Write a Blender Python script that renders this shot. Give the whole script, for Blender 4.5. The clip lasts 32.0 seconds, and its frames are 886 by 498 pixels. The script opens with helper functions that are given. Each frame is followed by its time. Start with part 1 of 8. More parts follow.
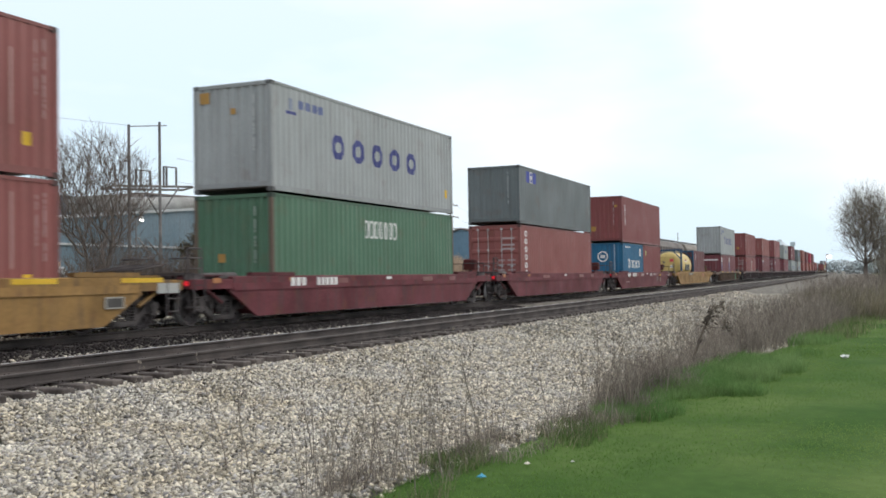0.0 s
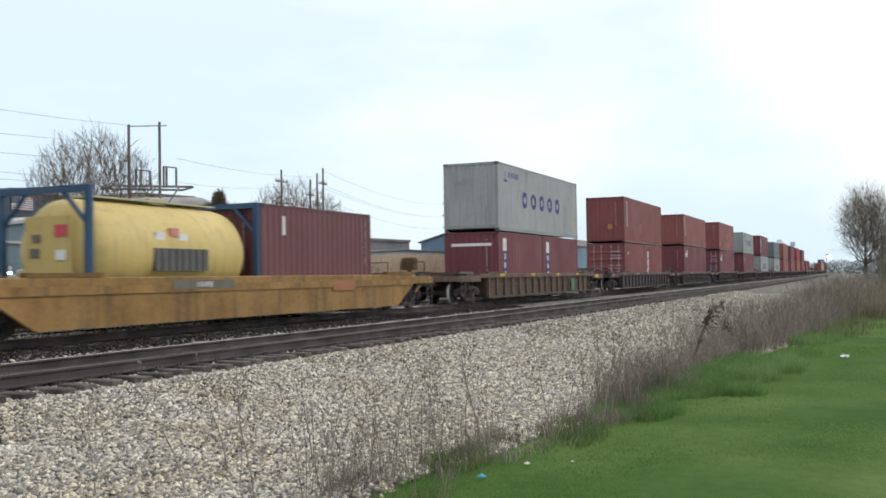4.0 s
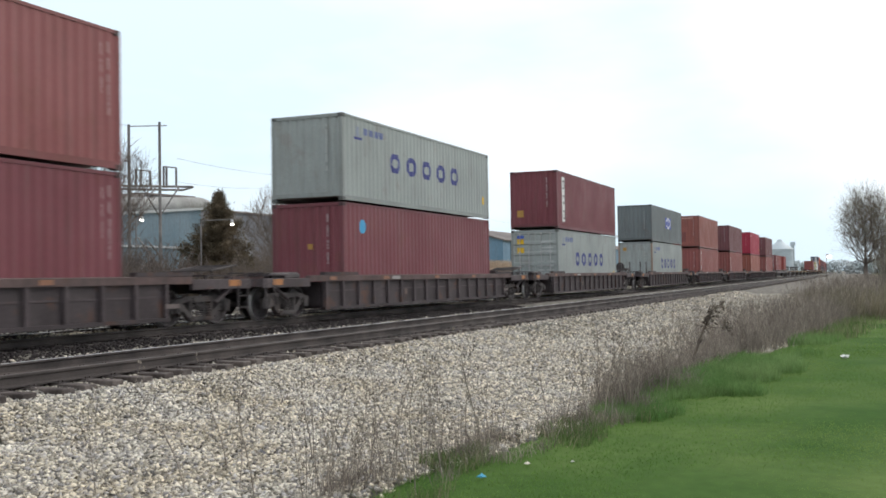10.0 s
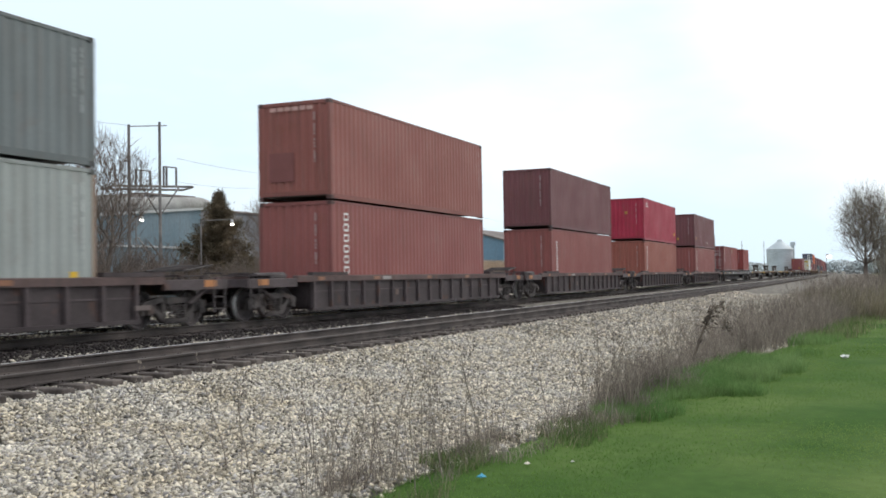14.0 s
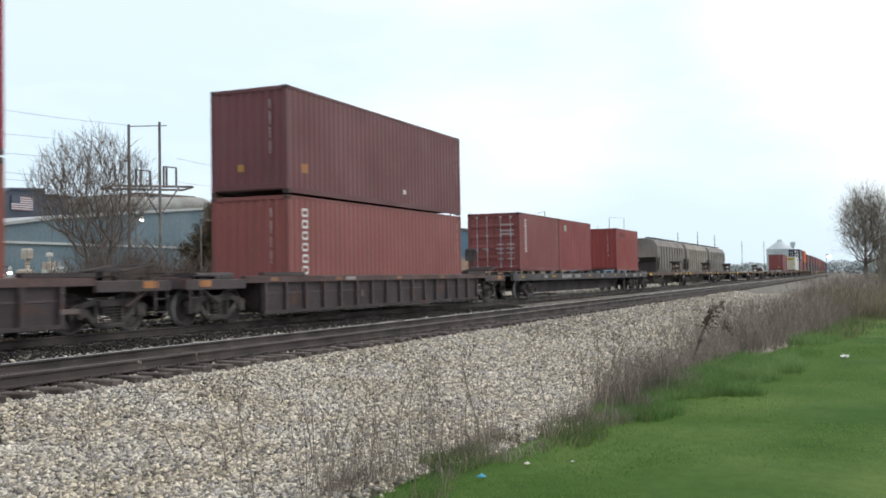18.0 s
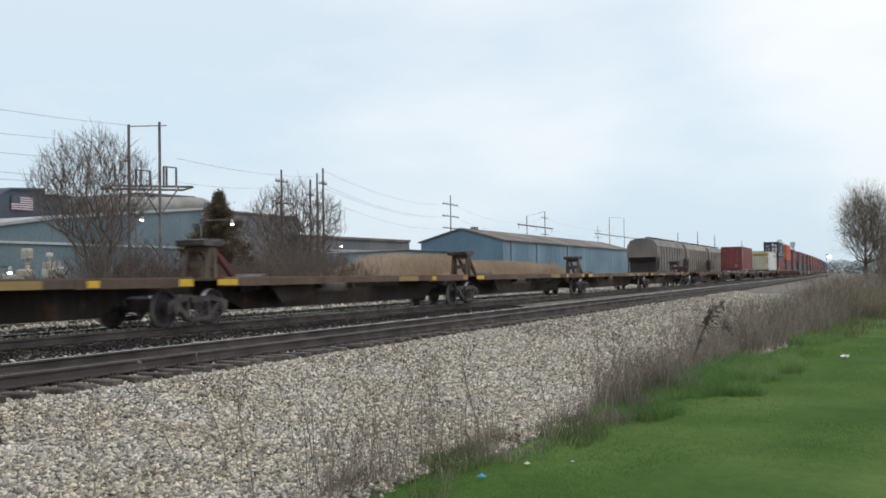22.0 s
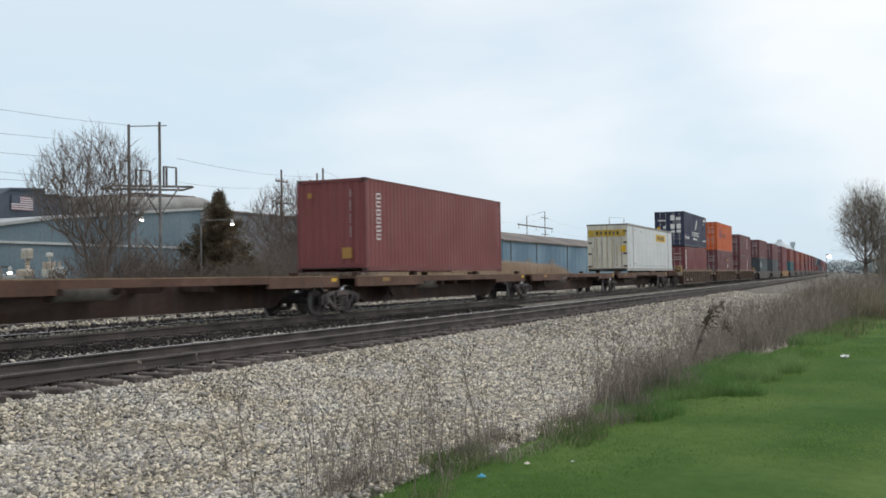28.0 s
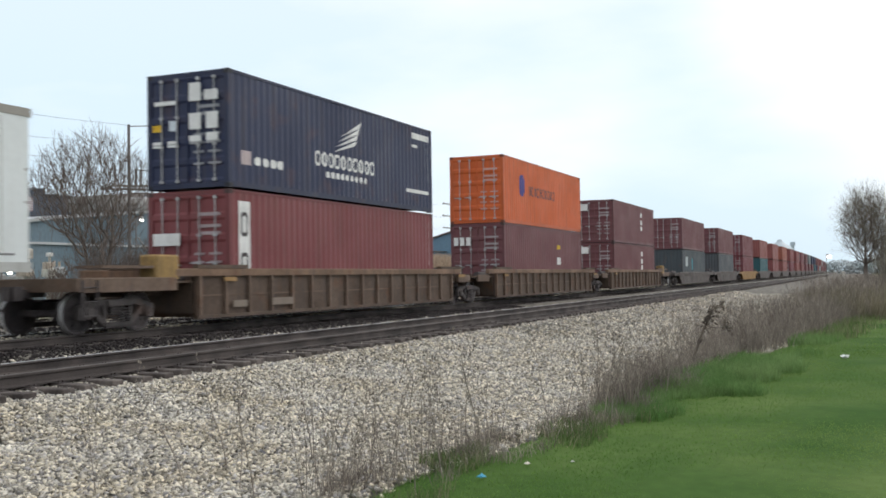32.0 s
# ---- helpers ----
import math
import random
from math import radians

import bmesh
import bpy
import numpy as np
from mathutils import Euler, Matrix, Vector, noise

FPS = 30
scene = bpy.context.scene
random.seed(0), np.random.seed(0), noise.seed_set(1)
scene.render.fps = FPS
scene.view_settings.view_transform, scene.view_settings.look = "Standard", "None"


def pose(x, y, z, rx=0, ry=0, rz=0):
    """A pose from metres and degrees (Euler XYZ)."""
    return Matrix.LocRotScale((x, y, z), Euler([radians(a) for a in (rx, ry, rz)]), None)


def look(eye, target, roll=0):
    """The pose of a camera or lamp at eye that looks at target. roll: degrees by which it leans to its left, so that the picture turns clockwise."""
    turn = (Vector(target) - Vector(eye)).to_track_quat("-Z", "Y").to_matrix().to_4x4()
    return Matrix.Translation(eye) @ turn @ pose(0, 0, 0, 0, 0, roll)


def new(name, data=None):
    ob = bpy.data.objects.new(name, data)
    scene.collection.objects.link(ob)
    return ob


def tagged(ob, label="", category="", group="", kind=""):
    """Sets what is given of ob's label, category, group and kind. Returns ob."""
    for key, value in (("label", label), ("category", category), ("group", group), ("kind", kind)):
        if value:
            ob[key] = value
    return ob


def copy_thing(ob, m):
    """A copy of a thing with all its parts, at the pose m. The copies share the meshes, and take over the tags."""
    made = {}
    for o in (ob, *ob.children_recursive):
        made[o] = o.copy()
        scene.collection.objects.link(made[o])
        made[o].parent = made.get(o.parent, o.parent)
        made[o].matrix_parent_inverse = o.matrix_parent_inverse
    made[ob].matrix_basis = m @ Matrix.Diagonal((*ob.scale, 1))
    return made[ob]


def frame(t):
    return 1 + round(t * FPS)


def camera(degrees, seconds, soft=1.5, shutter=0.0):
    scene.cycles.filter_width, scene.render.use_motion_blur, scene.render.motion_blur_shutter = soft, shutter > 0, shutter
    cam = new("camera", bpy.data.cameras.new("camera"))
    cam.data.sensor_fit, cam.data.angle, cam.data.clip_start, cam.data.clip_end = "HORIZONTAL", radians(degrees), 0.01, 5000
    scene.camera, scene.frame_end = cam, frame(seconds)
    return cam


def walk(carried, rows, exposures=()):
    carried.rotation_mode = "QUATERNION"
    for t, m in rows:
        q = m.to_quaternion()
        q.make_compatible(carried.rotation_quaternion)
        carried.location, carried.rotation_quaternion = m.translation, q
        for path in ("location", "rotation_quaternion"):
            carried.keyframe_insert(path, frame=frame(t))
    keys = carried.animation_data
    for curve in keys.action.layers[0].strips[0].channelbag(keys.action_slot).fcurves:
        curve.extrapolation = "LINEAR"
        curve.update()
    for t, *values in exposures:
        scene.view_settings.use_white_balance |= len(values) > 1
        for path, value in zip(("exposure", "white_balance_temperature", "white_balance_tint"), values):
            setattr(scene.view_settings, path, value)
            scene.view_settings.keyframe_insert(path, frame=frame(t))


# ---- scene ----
SECONDS = 32.0
EYE = (0.0, 0.0, 1.0286)
cam = camera(47.444, SECONDS, soft=1.7, shutter=0.24)
AIM = (9.1899, 3.9325, 1.3081)
walk(cam, [(0.0, look(EYE, AIM, -0.949)), (SECONDS, look(EYE, AIM, -0.949))],
     [(0.0, 0.17, 6410, 10), (2.6, 0.19, 6410, 10), (3.6, 0.12, 6410, 10), (5.2, 0.14, 6410, 10), (7.0, 0.18, 6410, 10), (9.0, 0.22, 6410, 10), (17.5, 0.18, 6410, 10), (19.0, 0.07, 6410, 10), (20.6, -0.1, 6410, 10), (27.8, -0.12, 6410, 10), (29.0, 0.0, 6410, 10), (30.2, 0.0, 6410, 10), (31.0, 0.0, 6410, 10), (32.0, 0.1, 6410, 10)])

# The line: x runs along the track away from the camera, y to its left, z = 0 at the rail tops.
BEND = 3.0e-5          # the line bends very gently to the left
TRACK_NEAR, TRACK_TRAIN, TRACK_SIDING = 11.02, 15.475, 21.1
GAUGE = 0.755
GROUND = -0.78


def bend(x):
    return BEND * x * x if x > 0 else 0.0


def gone(t):
    """Metres that the train has run after t seconds."""
    return 16.92523 * t + 0.016982 * t * t / 2 - 0.0029022 * t ** 3 / 6


# ---- world and sun ----
SUN_AZ, SUN_EL = radians(-38), radians(40)
world = bpy.data.worlds.new("overcast")
scene.world = world
world.use_nodes = True
wn, wl = world.node_tree.nodes, world.node_tree.links
wn.clear()
w_out, w_bg = wn.new("ShaderNodeOutputWorld"), wn.new("ShaderNodeBackground")
w_sky = wn.new("ShaderNodeTexSky")
w_sky.sky_type, w_sky.sun_disc = "NISHITA", False
w_sky.sun_elevation, w_sky.sun_rotation = SUN_EL, radians(90) - SUN_AZ
w_sky.air_density, w_sky.dust_density = 1.0, 2.5
w_co, w_map = wn.new("ShaderNodeTexCoord"), wn.new("ShaderNodeMapping")
w_map.inputs["Scale"].default_value = (1.0, 1.0, 3.2)
w_noise = wn.new("ShaderNodeTexNoise")
w_noise.inputs["Scale"].default_value, w_noise.inputs["Detail"].default_value = 2.3, 5.0
w_noise.inputs["Roughness"].default_value = 0.5
w_ramp = wn.new("ShaderNodeValToRGB")
w_ramp.color_ramp.elements[0].position, w_ramp.color_ramp.elements[0].color = 0.40, (0.765, 0.94, 1.065, 1)
w_ramp.color_ramp.elements[1].position, w_ramp.color_ramp.elements[1].color = 0.66, (1.16, 1.18, 1.20, 1)
w_sep = wn.new("ShaderNodeSeparateXYZ")
w_high = wn.new("ShaderNodeMapRange")
w_high.interpolation_type = "SMOOTHSTEP"
w_high.inputs["From Min"].default_value, w_high.inputs["From Max"].default_value = 0.05, 0.6
w_dot = wn.new("ShaderNodeVectorMath")
w_dot.operation = "DOT_PRODUCT"
w_dot.inputs[1].default_value = (math.cos(SUN_AZ) * math.cos(SUN_EL), math.sin(SUN_AZ) * math.cos(SUN_EL), math.sin(SUN_EL))
w_glow = wn.new("ShaderNodeMapRange")
w_glow.interpolation_type = "SMOOTHSTEP"
w_glow.inputs["From Min"].default_value, w_glow.inputs["From Max"].default_value = 0.62, 0.97
w_up, w_sun, w_fin, w_mul = (wn.new("ShaderNodeMix") for _ in range(4))
for m_ in (w_up, w_sun, w_fin, w_mul):
    m_.data_type = "RGBA"
w_mul.blend_type = "MULTIPLY"
wl.new(w_co.outputs["Generated"], w_map.inputs["Vector"])
wl.new(w_map.outputs["Vector"], w_noise.inputs["Vector"])
# two broad soft cloud masses over the line, the one towards the sun the larger
w_sum = w_noise.outputs["Fac"]
for az_, el_, wide_, amount_ in ((-1.0, 15.0, 13.0, 0.24), (23.0, 7.5, 8.0, 0.08), (30.0, 14.0, 9.0, -0.03), (8.0, 4.0, 9.0, -0.20)):
    w_lobe, w_in, w_add = wn.new("ShaderNodeVectorMath"), wn.new("ShaderNodeMapRange"), wn.new("ShaderNodeMath")
    w_lobe.operation, w_add.operation, w_in.interpolation_type = "DOT_PRODUCT", "ADD", "SMOOTHERSTEP"
    w_lobe.inputs[1].default_value = (math.cos(radians(az_)) * math.cos(radians(el_)), math.sin(radians(az_)) * math.cos(radians(el_)), math.sin(radians(el_)))
    for k_, v_ in (("From Min", math.cos(radians(wide_))), ("From Max", 1.0), ("To Min", 0.0), ("To Max", amount_)):
        w_in.inputs[k_].default_value = v_
    wl.new(w_co.outputs["Generated"], w_lobe.inputs[0])
    wl.new(w_lobe.outputs["Value"], w_in.inputs["Value"])
    wl.new(w_sum, w_add.inputs[0])
    wl.new(w_in.outputs["Result"], w_add.inputs[1])
    w_sum = w_add.outputs["Value"]
wl.new(w_sum, w_ramp.inputs["Fac"])
wl.new(w_co.outputs["Generated"], w_sep.inputs["Vector"])
wl.new(w_sep.outputs["Z"], w_high.inputs["Value"])
wl.new(w_co.outputs["Generated"], w_dot.inputs[0])
wl.new(w_dot.outputs["Value"], w_glow.inputs["Value"])
wl.new(w_high.outputs["Result"], w_up.inputs["Factor"])
w_low, w_haze = wn.new("ShaderNodeMapRange"), wn.new("ShaderNodeMix")
w_low.interpolation_type, w_haze.data_type = "SMOOTHSTEP", "RGBA"
for k_, v_ in (("From Min", 0.0), ("From Max", 0.33), ("To Min", 0.6), ("To Max", 0.0)):
    w_low.inputs[k_].default_value = v_
wl.new(w_sep.outputs["Z"], w_low.inputs["Value"])
wl.new(w_low.outputs["Result"], w_haze.inputs["Factor"])
wl.new(w_ramp.outputs["Color"], w_haze.inputs["A"])
w_haze.inputs["B"].default_value = (0.74, 0.88, 0.975, 1)
wl.new(w_haze.outputs["Result"], w_up.inputs["A"])
w_up.inputs["B"].default_value = (0.90, 0.93, 0.955, 1)
wl.new(w_glow.outputs["Result"], w_sun.inputs["Factor"])
wl.new(w_up.outputs["Result"], w_sun.inputs["A"])
w_sun.inputs["B"].default_value = (1.25, 1.25, 1.24, 1)
w_mul.inputs["Factor"].default_value = 1.0
wl.new(w_sky.outputs["Color"], w_mul.inputs["A"])
w_mul.inputs["B"].default_value = (0.1, 0.1, 0.1, 1)
w_fin.inputs["Factor"].default_value = 0.9
wl.new(w_mul.outputs["Result"], w_fin.inputs["A"])
wl.new(w_sun.outputs["Result"], w_fin.inputs["B"])
wl.new(w_fin.outputs["Result"], w_bg.inputs["Color"])
w_bg.inputs["Strength"].default_value = 1.0
wl.new(w_bg.outputs["Background"], w_out.inputs["Surface"])

sun = new("sun", bpy.data.lights.new("sun", "SUN"))
sun.data.energy, sun.data.angle, sun.data.color = 0.6, radians(25), (1.0, 0.96, 0.9)
sun.matrix_world = look((40 * math.cos(SUN_AZ), 40 * math.sin(SUN_AZ), 60), (0, 0, 60 - 40 * math.tan(SUN_EL)))


# ---- materials ----
def mat(name, base, rough=0.75, metal=0.0, tint=None, scale=3.0, fine=40.0, bump=0.25, own=False, streaks=0.0, rust=0.0,
        island=0.0, cool=None, dirt=(0.10, 0.075, 0.06), vary=0.3, emit=0.0, thin=0.0, spec=0.5):
    """A surface: base colour with stains at two scales, fine relief, optional rain streaks and rust.
    own: the object's own colour is the base. island: brightness spread from piece to piece of a joined mesh.
    thin: the share of light that passes through a leaf or blade."""
    m = bpy.data.materials.new(name)
    m.use_nodes = True
    n, l = m.node_tree.nodes, m.node_tree.links
    bsdf = n["Principled BSDF"]
    bsdf.inputs["Roughness"].default_value, bsdf.inputs["Metallic"].default_value = rough, metal
    bsdf.inputs["Specular IOR Level"].default_value = spec
    co, info = n.new("ShaderNodeTexCoord"), n.new("ShaderNodeObjectInfo")
    shift = n.new("ShaderNodeVectorMath")
    shift.operation = "MULTIPLY_ADD"
    l.new(info.outputs["Random"], shift.inputs[0])
    shift.inputs[1].default_value = (37.0, 19.0, 53.0)
    l.new(co.outputs["Object"], shift.inputs[2])

    def noise_(sc, detail, stretch=None):
        t = n.new("ShaderNodeTexNoise")
        t.inputs["Scale"].default_value, t.inputs["Detail"].default_value = sc, detail
        if stretch:
            mp = n.new("ShaderNodeMapping")
            mp.inputs["Scale"].default_value = stretch
            l.new(shift.outputs["Vector"], mp.inputs["Vector"])
            l.new(mp.outputs["Vector"], t.inputs["Vector"])
        else:
            l.new(shift.outputs["Vector"], t.inputs["Vector"])
        return t.outputs["Fac"]

    def rng(src, a, b, c, d):
        r = n.new("ShaderNodeMapRange")
        for k, v in zip(("From Min", "From Max", "To Min", "To Max"), (a, b, c, d)):
            r.inputs[k].default_value = v
        l.new(src, r.inputs["Value"])
        return r.outputs["Result"]

    def mix(fac, a, b, kind="MIX"):
        x = n.new("ShaderNodeMix")
        x.data_type, x.blend_type = "RGBA", kind
        for key, v in (("Factor", fac), ("A", a), ("B", b)):
            if isinstance(v, (tuple, list)):
                x.inputs[key].default_value = (*v[:3], 1)
            elif isinstance(v, float):
                x.inputs[key].default_value = v
            else:
                l.new(v, x.inputs[key])
        return x.outputs["Result"]

    big, small = noise_(scale, 5.0), noise_(fine, 3.0)
    col = info.outputs["Color"] if own else base
    if tint:
        col = mix(rng(big, 0.35, 0.65, 0.0, 1.0), col, tint)
    shade = n.new("ShaderNodeMath")
    shade.operation = "MULTIPLY"
    l.new(rng(big, 0.3, 0.7, 1 - vary, 1 + vary), shade.inputs[0])
    l.new(rng(small, 0.3, 0.7, 1 - vary * 0.6, 1 + vary * 0.6), shade.inputs[1])
    value = shade.outputs["Value"]
    if island:
        geo = n.new("ShaderNodeNewGeometry")
        s2 = n.new("ShaderNodeMath")
        s2.operation = "MULTIPLY"
        l.new(value, s2.inputs[0])
        l.new(rng(geo.outputs["Random Per Island"], 0.0, 1.0, 1 - island, 1 + island), s2.inputs[1])
        value = s2.outputs["Value"]
        if cool:
            pick = n.new("ShaderNodeMath")
            pick.operation = "FRACT"
            seven = n.new("ShaderNodeMath")
            seven.operation, seven.inputs[1].default_value = "MULTIPLY", 17.0
            l.new(geo.outputs["Random Per Island"], seven.inputs[0])
            l.new(seven.outputs["Value"], pick.inputs[0])
            col = mix(rng(pick.outputs["Value"], 0.55, 0.9, 0.0, 1.0), col, cool)
    grey = n.new("ShaderNodeCombineColor")
    for k in ("Red", "Green", "Blue"):
        l.new(value, grey.inputs[k])
    col = mix(1.0, col, grey.outputs["Color"], "MULTIPLY")
    if streaks:
        col = mix(rng(noise_(1.0, 4.0, (5.0, 5.0, 0.45)), 0.5, 0.75, 0.0, streaks), col, dirt)
    if rust:
        col = mix(rng(noise_(1.7, 7.0), 0.58, 0.72, 0.0, rust), col, (0.16, 0.065, 0.03))
    l.new(col, bsdf.inputs["Base Color"])
    l.new(rng(big, 0.3, 0.7, min(1.0, rough + 0.1), max(0.05, rough - 0.1)), bsdf.inputs["Roughness"])
    if bump:
        bp = n.new("ShaderNodeBump")
        bp.inputs["Strength"].default_value, bp.inputs["Distance"].default_value = bump, 0.02
        l.new(small, bp.inputs["Height"])
        l.new(bp.outputs["Normal"], bsdf.inputs["Normal"])
    if thin:
        through_, both = n.new("ShaderNodeBsdfTranslucent"), n.new("ShaderNodeMixShader")
        both.inputs["Fac"].default_value = thin
        l.new(col, through_.inputs["Color"])
        l.new(bsdf.outputs["BSDF"], both.inputs[1])
        l.new(through_.outputs["BSDF"], both.inputs[2])
        l.new(both.outputs["Shader"], n["Material Output"].inputs["Surface"])
    if not bump and rough >= 0.8:
        bsdf.inputs["Specular IOR Level"].default_value = 0.12
    if emit:
        bsdf.inputs["Emission Color"].default_value = (*base[:3], 1)
        bsdf.inputs["Emission Strength"].default_value = emit
    return m


PAINT = mat("weathered_paint", (0.3, 0.3, 0.3), 0.55, own=True, scale=0.55, fine=14.0, bump=0.05, streaks=0.28, rust=0.2, vary=0.08, spec=0.42)
WHITE_SKIN = mat("painted_white_sheet", (0.7, 0.7, 0.7), 0.5, own=True, scale=0.5, fine=10.0, bump=0.04, streaks=0.12, vary=0.05, dirt=(0.35, 0.32, 0.28))
CLEAN = mat("printed_marking", (0.8, 0.8, 0.8), 0.6, own=True, scale=2.0, fine=25.0, bump=0.05, vary=0.12)
CARPAINT = mat("grimy_car_paint", (0.3, 0.3, 0.3), 0.7, own=True, scale=0.8, fine=12.0, bump=0.15, streaks=0.6, rust=0.45, vary=0.25, dirt=(0.062, 0.052, 0.05), spec=0.3)
STEEL_DARK = mat("brake_dust_steel", (0.066, 0.056, 0.058), 0.8, 0.1, tint=(0.092, 0.077, 0.076), scale=2.0, bump=0.3)
STEEL_BRIGHT = mat("worn_bright_steel", (0.68, 0.67, 0.67), 0.4, 0.4, scale=3.0, bump=0.05, vary=0.15)
FRAME_STEEL = mat("cast_truck_steel", (0.066, 0.057, 0.057), 0.8, 0.1, tint=(0.095, 0.08, 0.076), scale=2.0, bump=0.3, rust=0.3)
MAST = mat("weathered_mast_steel", (0.15, 0.14, 0.14), 0.7, 0.2, tint=(0.2, 0.185, 0.18), scale=1.0, bump=0.1)
GALV = mat("galvanised_rod", (0.42, 0.41, 0.41), 0.5, 0.6, scale=4.0, bump=0.05, vary=0.2)
RAIL_MAT = mat("rusted_rail_steel", (0.052, 0.043, 0.041), 0.75, 0.2, tint=(0.075, 0.06, 0.054), scale=1.2, bump=0.2)
RAIL_TOP = mat("polished_rail_head", (0.46, 0.455, 0.46), 0.3, 0.85, scale=1.0, bump=0.02, vary=0.12)
# near rail's head is darkened: its weaker sheen is put into the colour
RAIL_DULL = mat("dull_rail_head", (0.12, 0.105, 0.10), 0.65, 0.4, scale=1.0, bump=0.05, vary=0.15)
TIE_MAT = mat("creosoted_tie", (0.066, 0.053, 0.048), 0.9, tint=(0.12, 0.10, 0.09), scale=3.0, fine=22.0, bump=0.6)
STONE = mat("limestone_ballast", (0.645, 0.565, 0.43), 0.9, tint=(0.55, 0.51, 0.435), scale=0.8, fine=60.0, bump=0.4, island=0.62, vary=0.18, cool=(0.34, 0.32, 0.305))
STONE_DARK = mat("oily_shaded_ballast", (0.045, 0.039, 0.040), 0.95, tint=(0.060, 0.052, 0.051), scale=1.0, fine=45.0, bump=0.5, island=0.15, vary=0.2, spec=0.1)
# darker than the loose stones: shade of the gaps between them, put into the bed
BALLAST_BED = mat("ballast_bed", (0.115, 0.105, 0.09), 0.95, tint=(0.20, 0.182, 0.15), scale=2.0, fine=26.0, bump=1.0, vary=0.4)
GRASS_BED = mat("lawn_soil_and_turf", (0.053, 0.118, 0.026), 0.95, tint=(0.092, 0.143, 0.040), scale=0.42, fine=6.0, bump=0.2, vary=0.2, spec=0.05)
BLADE = mat("green_grass_blade", (0.135, 0.250, 0.058), 0.8, tint=(0.185, 0.268, 0.080), scale=0.3, fine=5.0, bump=0.0, island=0.08, vary=0.2, thin=0.5)
RANK = mat("rank_dark_grass_blade", (0.132, 0.258, 0.078), 0.85, tint=(0.180, 0.27, 0.105), scale=0.9, fine=5.0, bump=0.0, island=0.25, vary=0.22, thin=0.5)
LUSH = mat("long_grass_blade", (0.105, 0.185, 0.055), 0.85, tint=(0.155, 0.205, 0.085), scale=0.9, fine=5.0, bump=0.0, island=0.35, vary=0.22, cool=(0.29, 0.26, 0.175), thin=0.5)
BRUSH = mat("dull_far_brush", (0.19, 0.18, 0.115), 0.9, tint=(0.25, 0.215, 0.155), scale=0.4, fine=5.0, bump=0.0, island=0.25, vary=0.2, thin=0.5)
DRY = mat("dry_weed_stalk", (0.225, 0.192, 0.165), 0.9, tint=(0.30, 0.258, 0.215), scale=1.5, fine=20.0, bump=0.0, island=0.4, vary=0.25)
REED = mat("tan_dry_reed", (0.56, 0.44, 0.33), 0.9, tint=(0.48, 0.385, 0.295), scale=0.2, fine=4.0, bump=0.0, island=0.2, vary=0.2)
BARK = mat("grey_brown_bark", (0.13, 0.105, 0.09), 0.9, tint=(0.19, 0.16, 0.14), scale=2.0, fine=18.0, bump=0.5)
TWIG = mat("bare_twig", (0.165, 0.135, 0.12), 0.9, scale=1.0, fine=8.0, bump=0.0, vary=0.2)
BUD = mat("spring_bud_leaf", (0.37, 0.34, 0.275), 0.85, tint=(0.31, 0.29, 0.225), scale=0.5, fine=6.0, bump=0.0, island=0.3, thin=0.5)
HAZE_BUD = mat("brown_bud", (0.215, 0.178, 0.15), 0.85, tint=(0.17, 0.145, 0.122), scale=0.5, fine=6.0, bump=0.0, island=0.25, thin=0.5)
NEEDLE = mat("dark_conifer_needles", (0.115, 0.098, 0.068), 0.9, tint=(0.17, 0.133, 0.093), scale=0.6, fine=5.0, bump=0.0, island=0.25, thin=0.5)
WALL_BLUE = mat("blue_metal_siding", (0.125, 0.225, 0.315), 0.6, tint=(0.145, 0.245, 0.33), scale=0.12, fine=2.5, bump=0.05, streaks=0.25, vary=0.12)
WALL_DARK = mat("slate_blue_siding", (0.072, 0.095, 0.13), 0.65, tint=(0.088, 0.108, 0.14), scale=0.12, fine=2.5, bump=0.05, streaks=0.3, vary=0.15)
WALL_OLD = mat("dull_blue_siding", (0.112, 0.178, 0.225), 0.65, tint=(0.13, 0.185, 0.225), scale=0.12, fine=2.5, bump=0.05, streaks=0.3, vary=0.15)
DUCT = mat("grey_duct_steel", (0.30, 0.30, 0.285), 0.6, 0.1, scale=0.3, fine=3.0, bump=0.1, streaks=0.3, vary=0.15)
WALL_GREY = mat("grey_metal_siding", (0.155, 0.165, 0.185), 0.65, tint=(0.19, 0.185, 0.19), scale=0.12, fine=2.5, bump=0.05, streaks=0.3, vary=0.15)
ROOF_BROWN = mat("weathered_brown_roof", (0.15, 0.125, 0.115), 0.8, tint=(0.195, 0.165, 0.15), scale=0.15, fine=2.5, bump=0.1, vary=0.2)
ROOF_LIGHT = mat("pale_metal_roof", (0.40, 0.42, 0.43), 0.55, scale=0.15, fine=2.5, bump=0.1, vary=0.15)
POLE_WOOD = mat("weathered_pole", (0.13, 0.10, 0.085), 0.9, tint=(0.18, 0.15, 0.13), scale=2.0, fine=20.0, bump=0.3)
WIRE = mat("power_wire", (0.10, 0.10, 0.105), 0.6, 0.3, bump=0.0)
SILO = mat("galvanised_silo", (0.46, 0.52, 0.55), 0.5, 0.2, scale=0.3, fine=3.0, bump=0.1, vary=0.12)
# distance haze is put into the far trees' pale blue-grey colour
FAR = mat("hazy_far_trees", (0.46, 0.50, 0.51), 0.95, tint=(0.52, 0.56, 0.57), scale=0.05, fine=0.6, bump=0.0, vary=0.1)
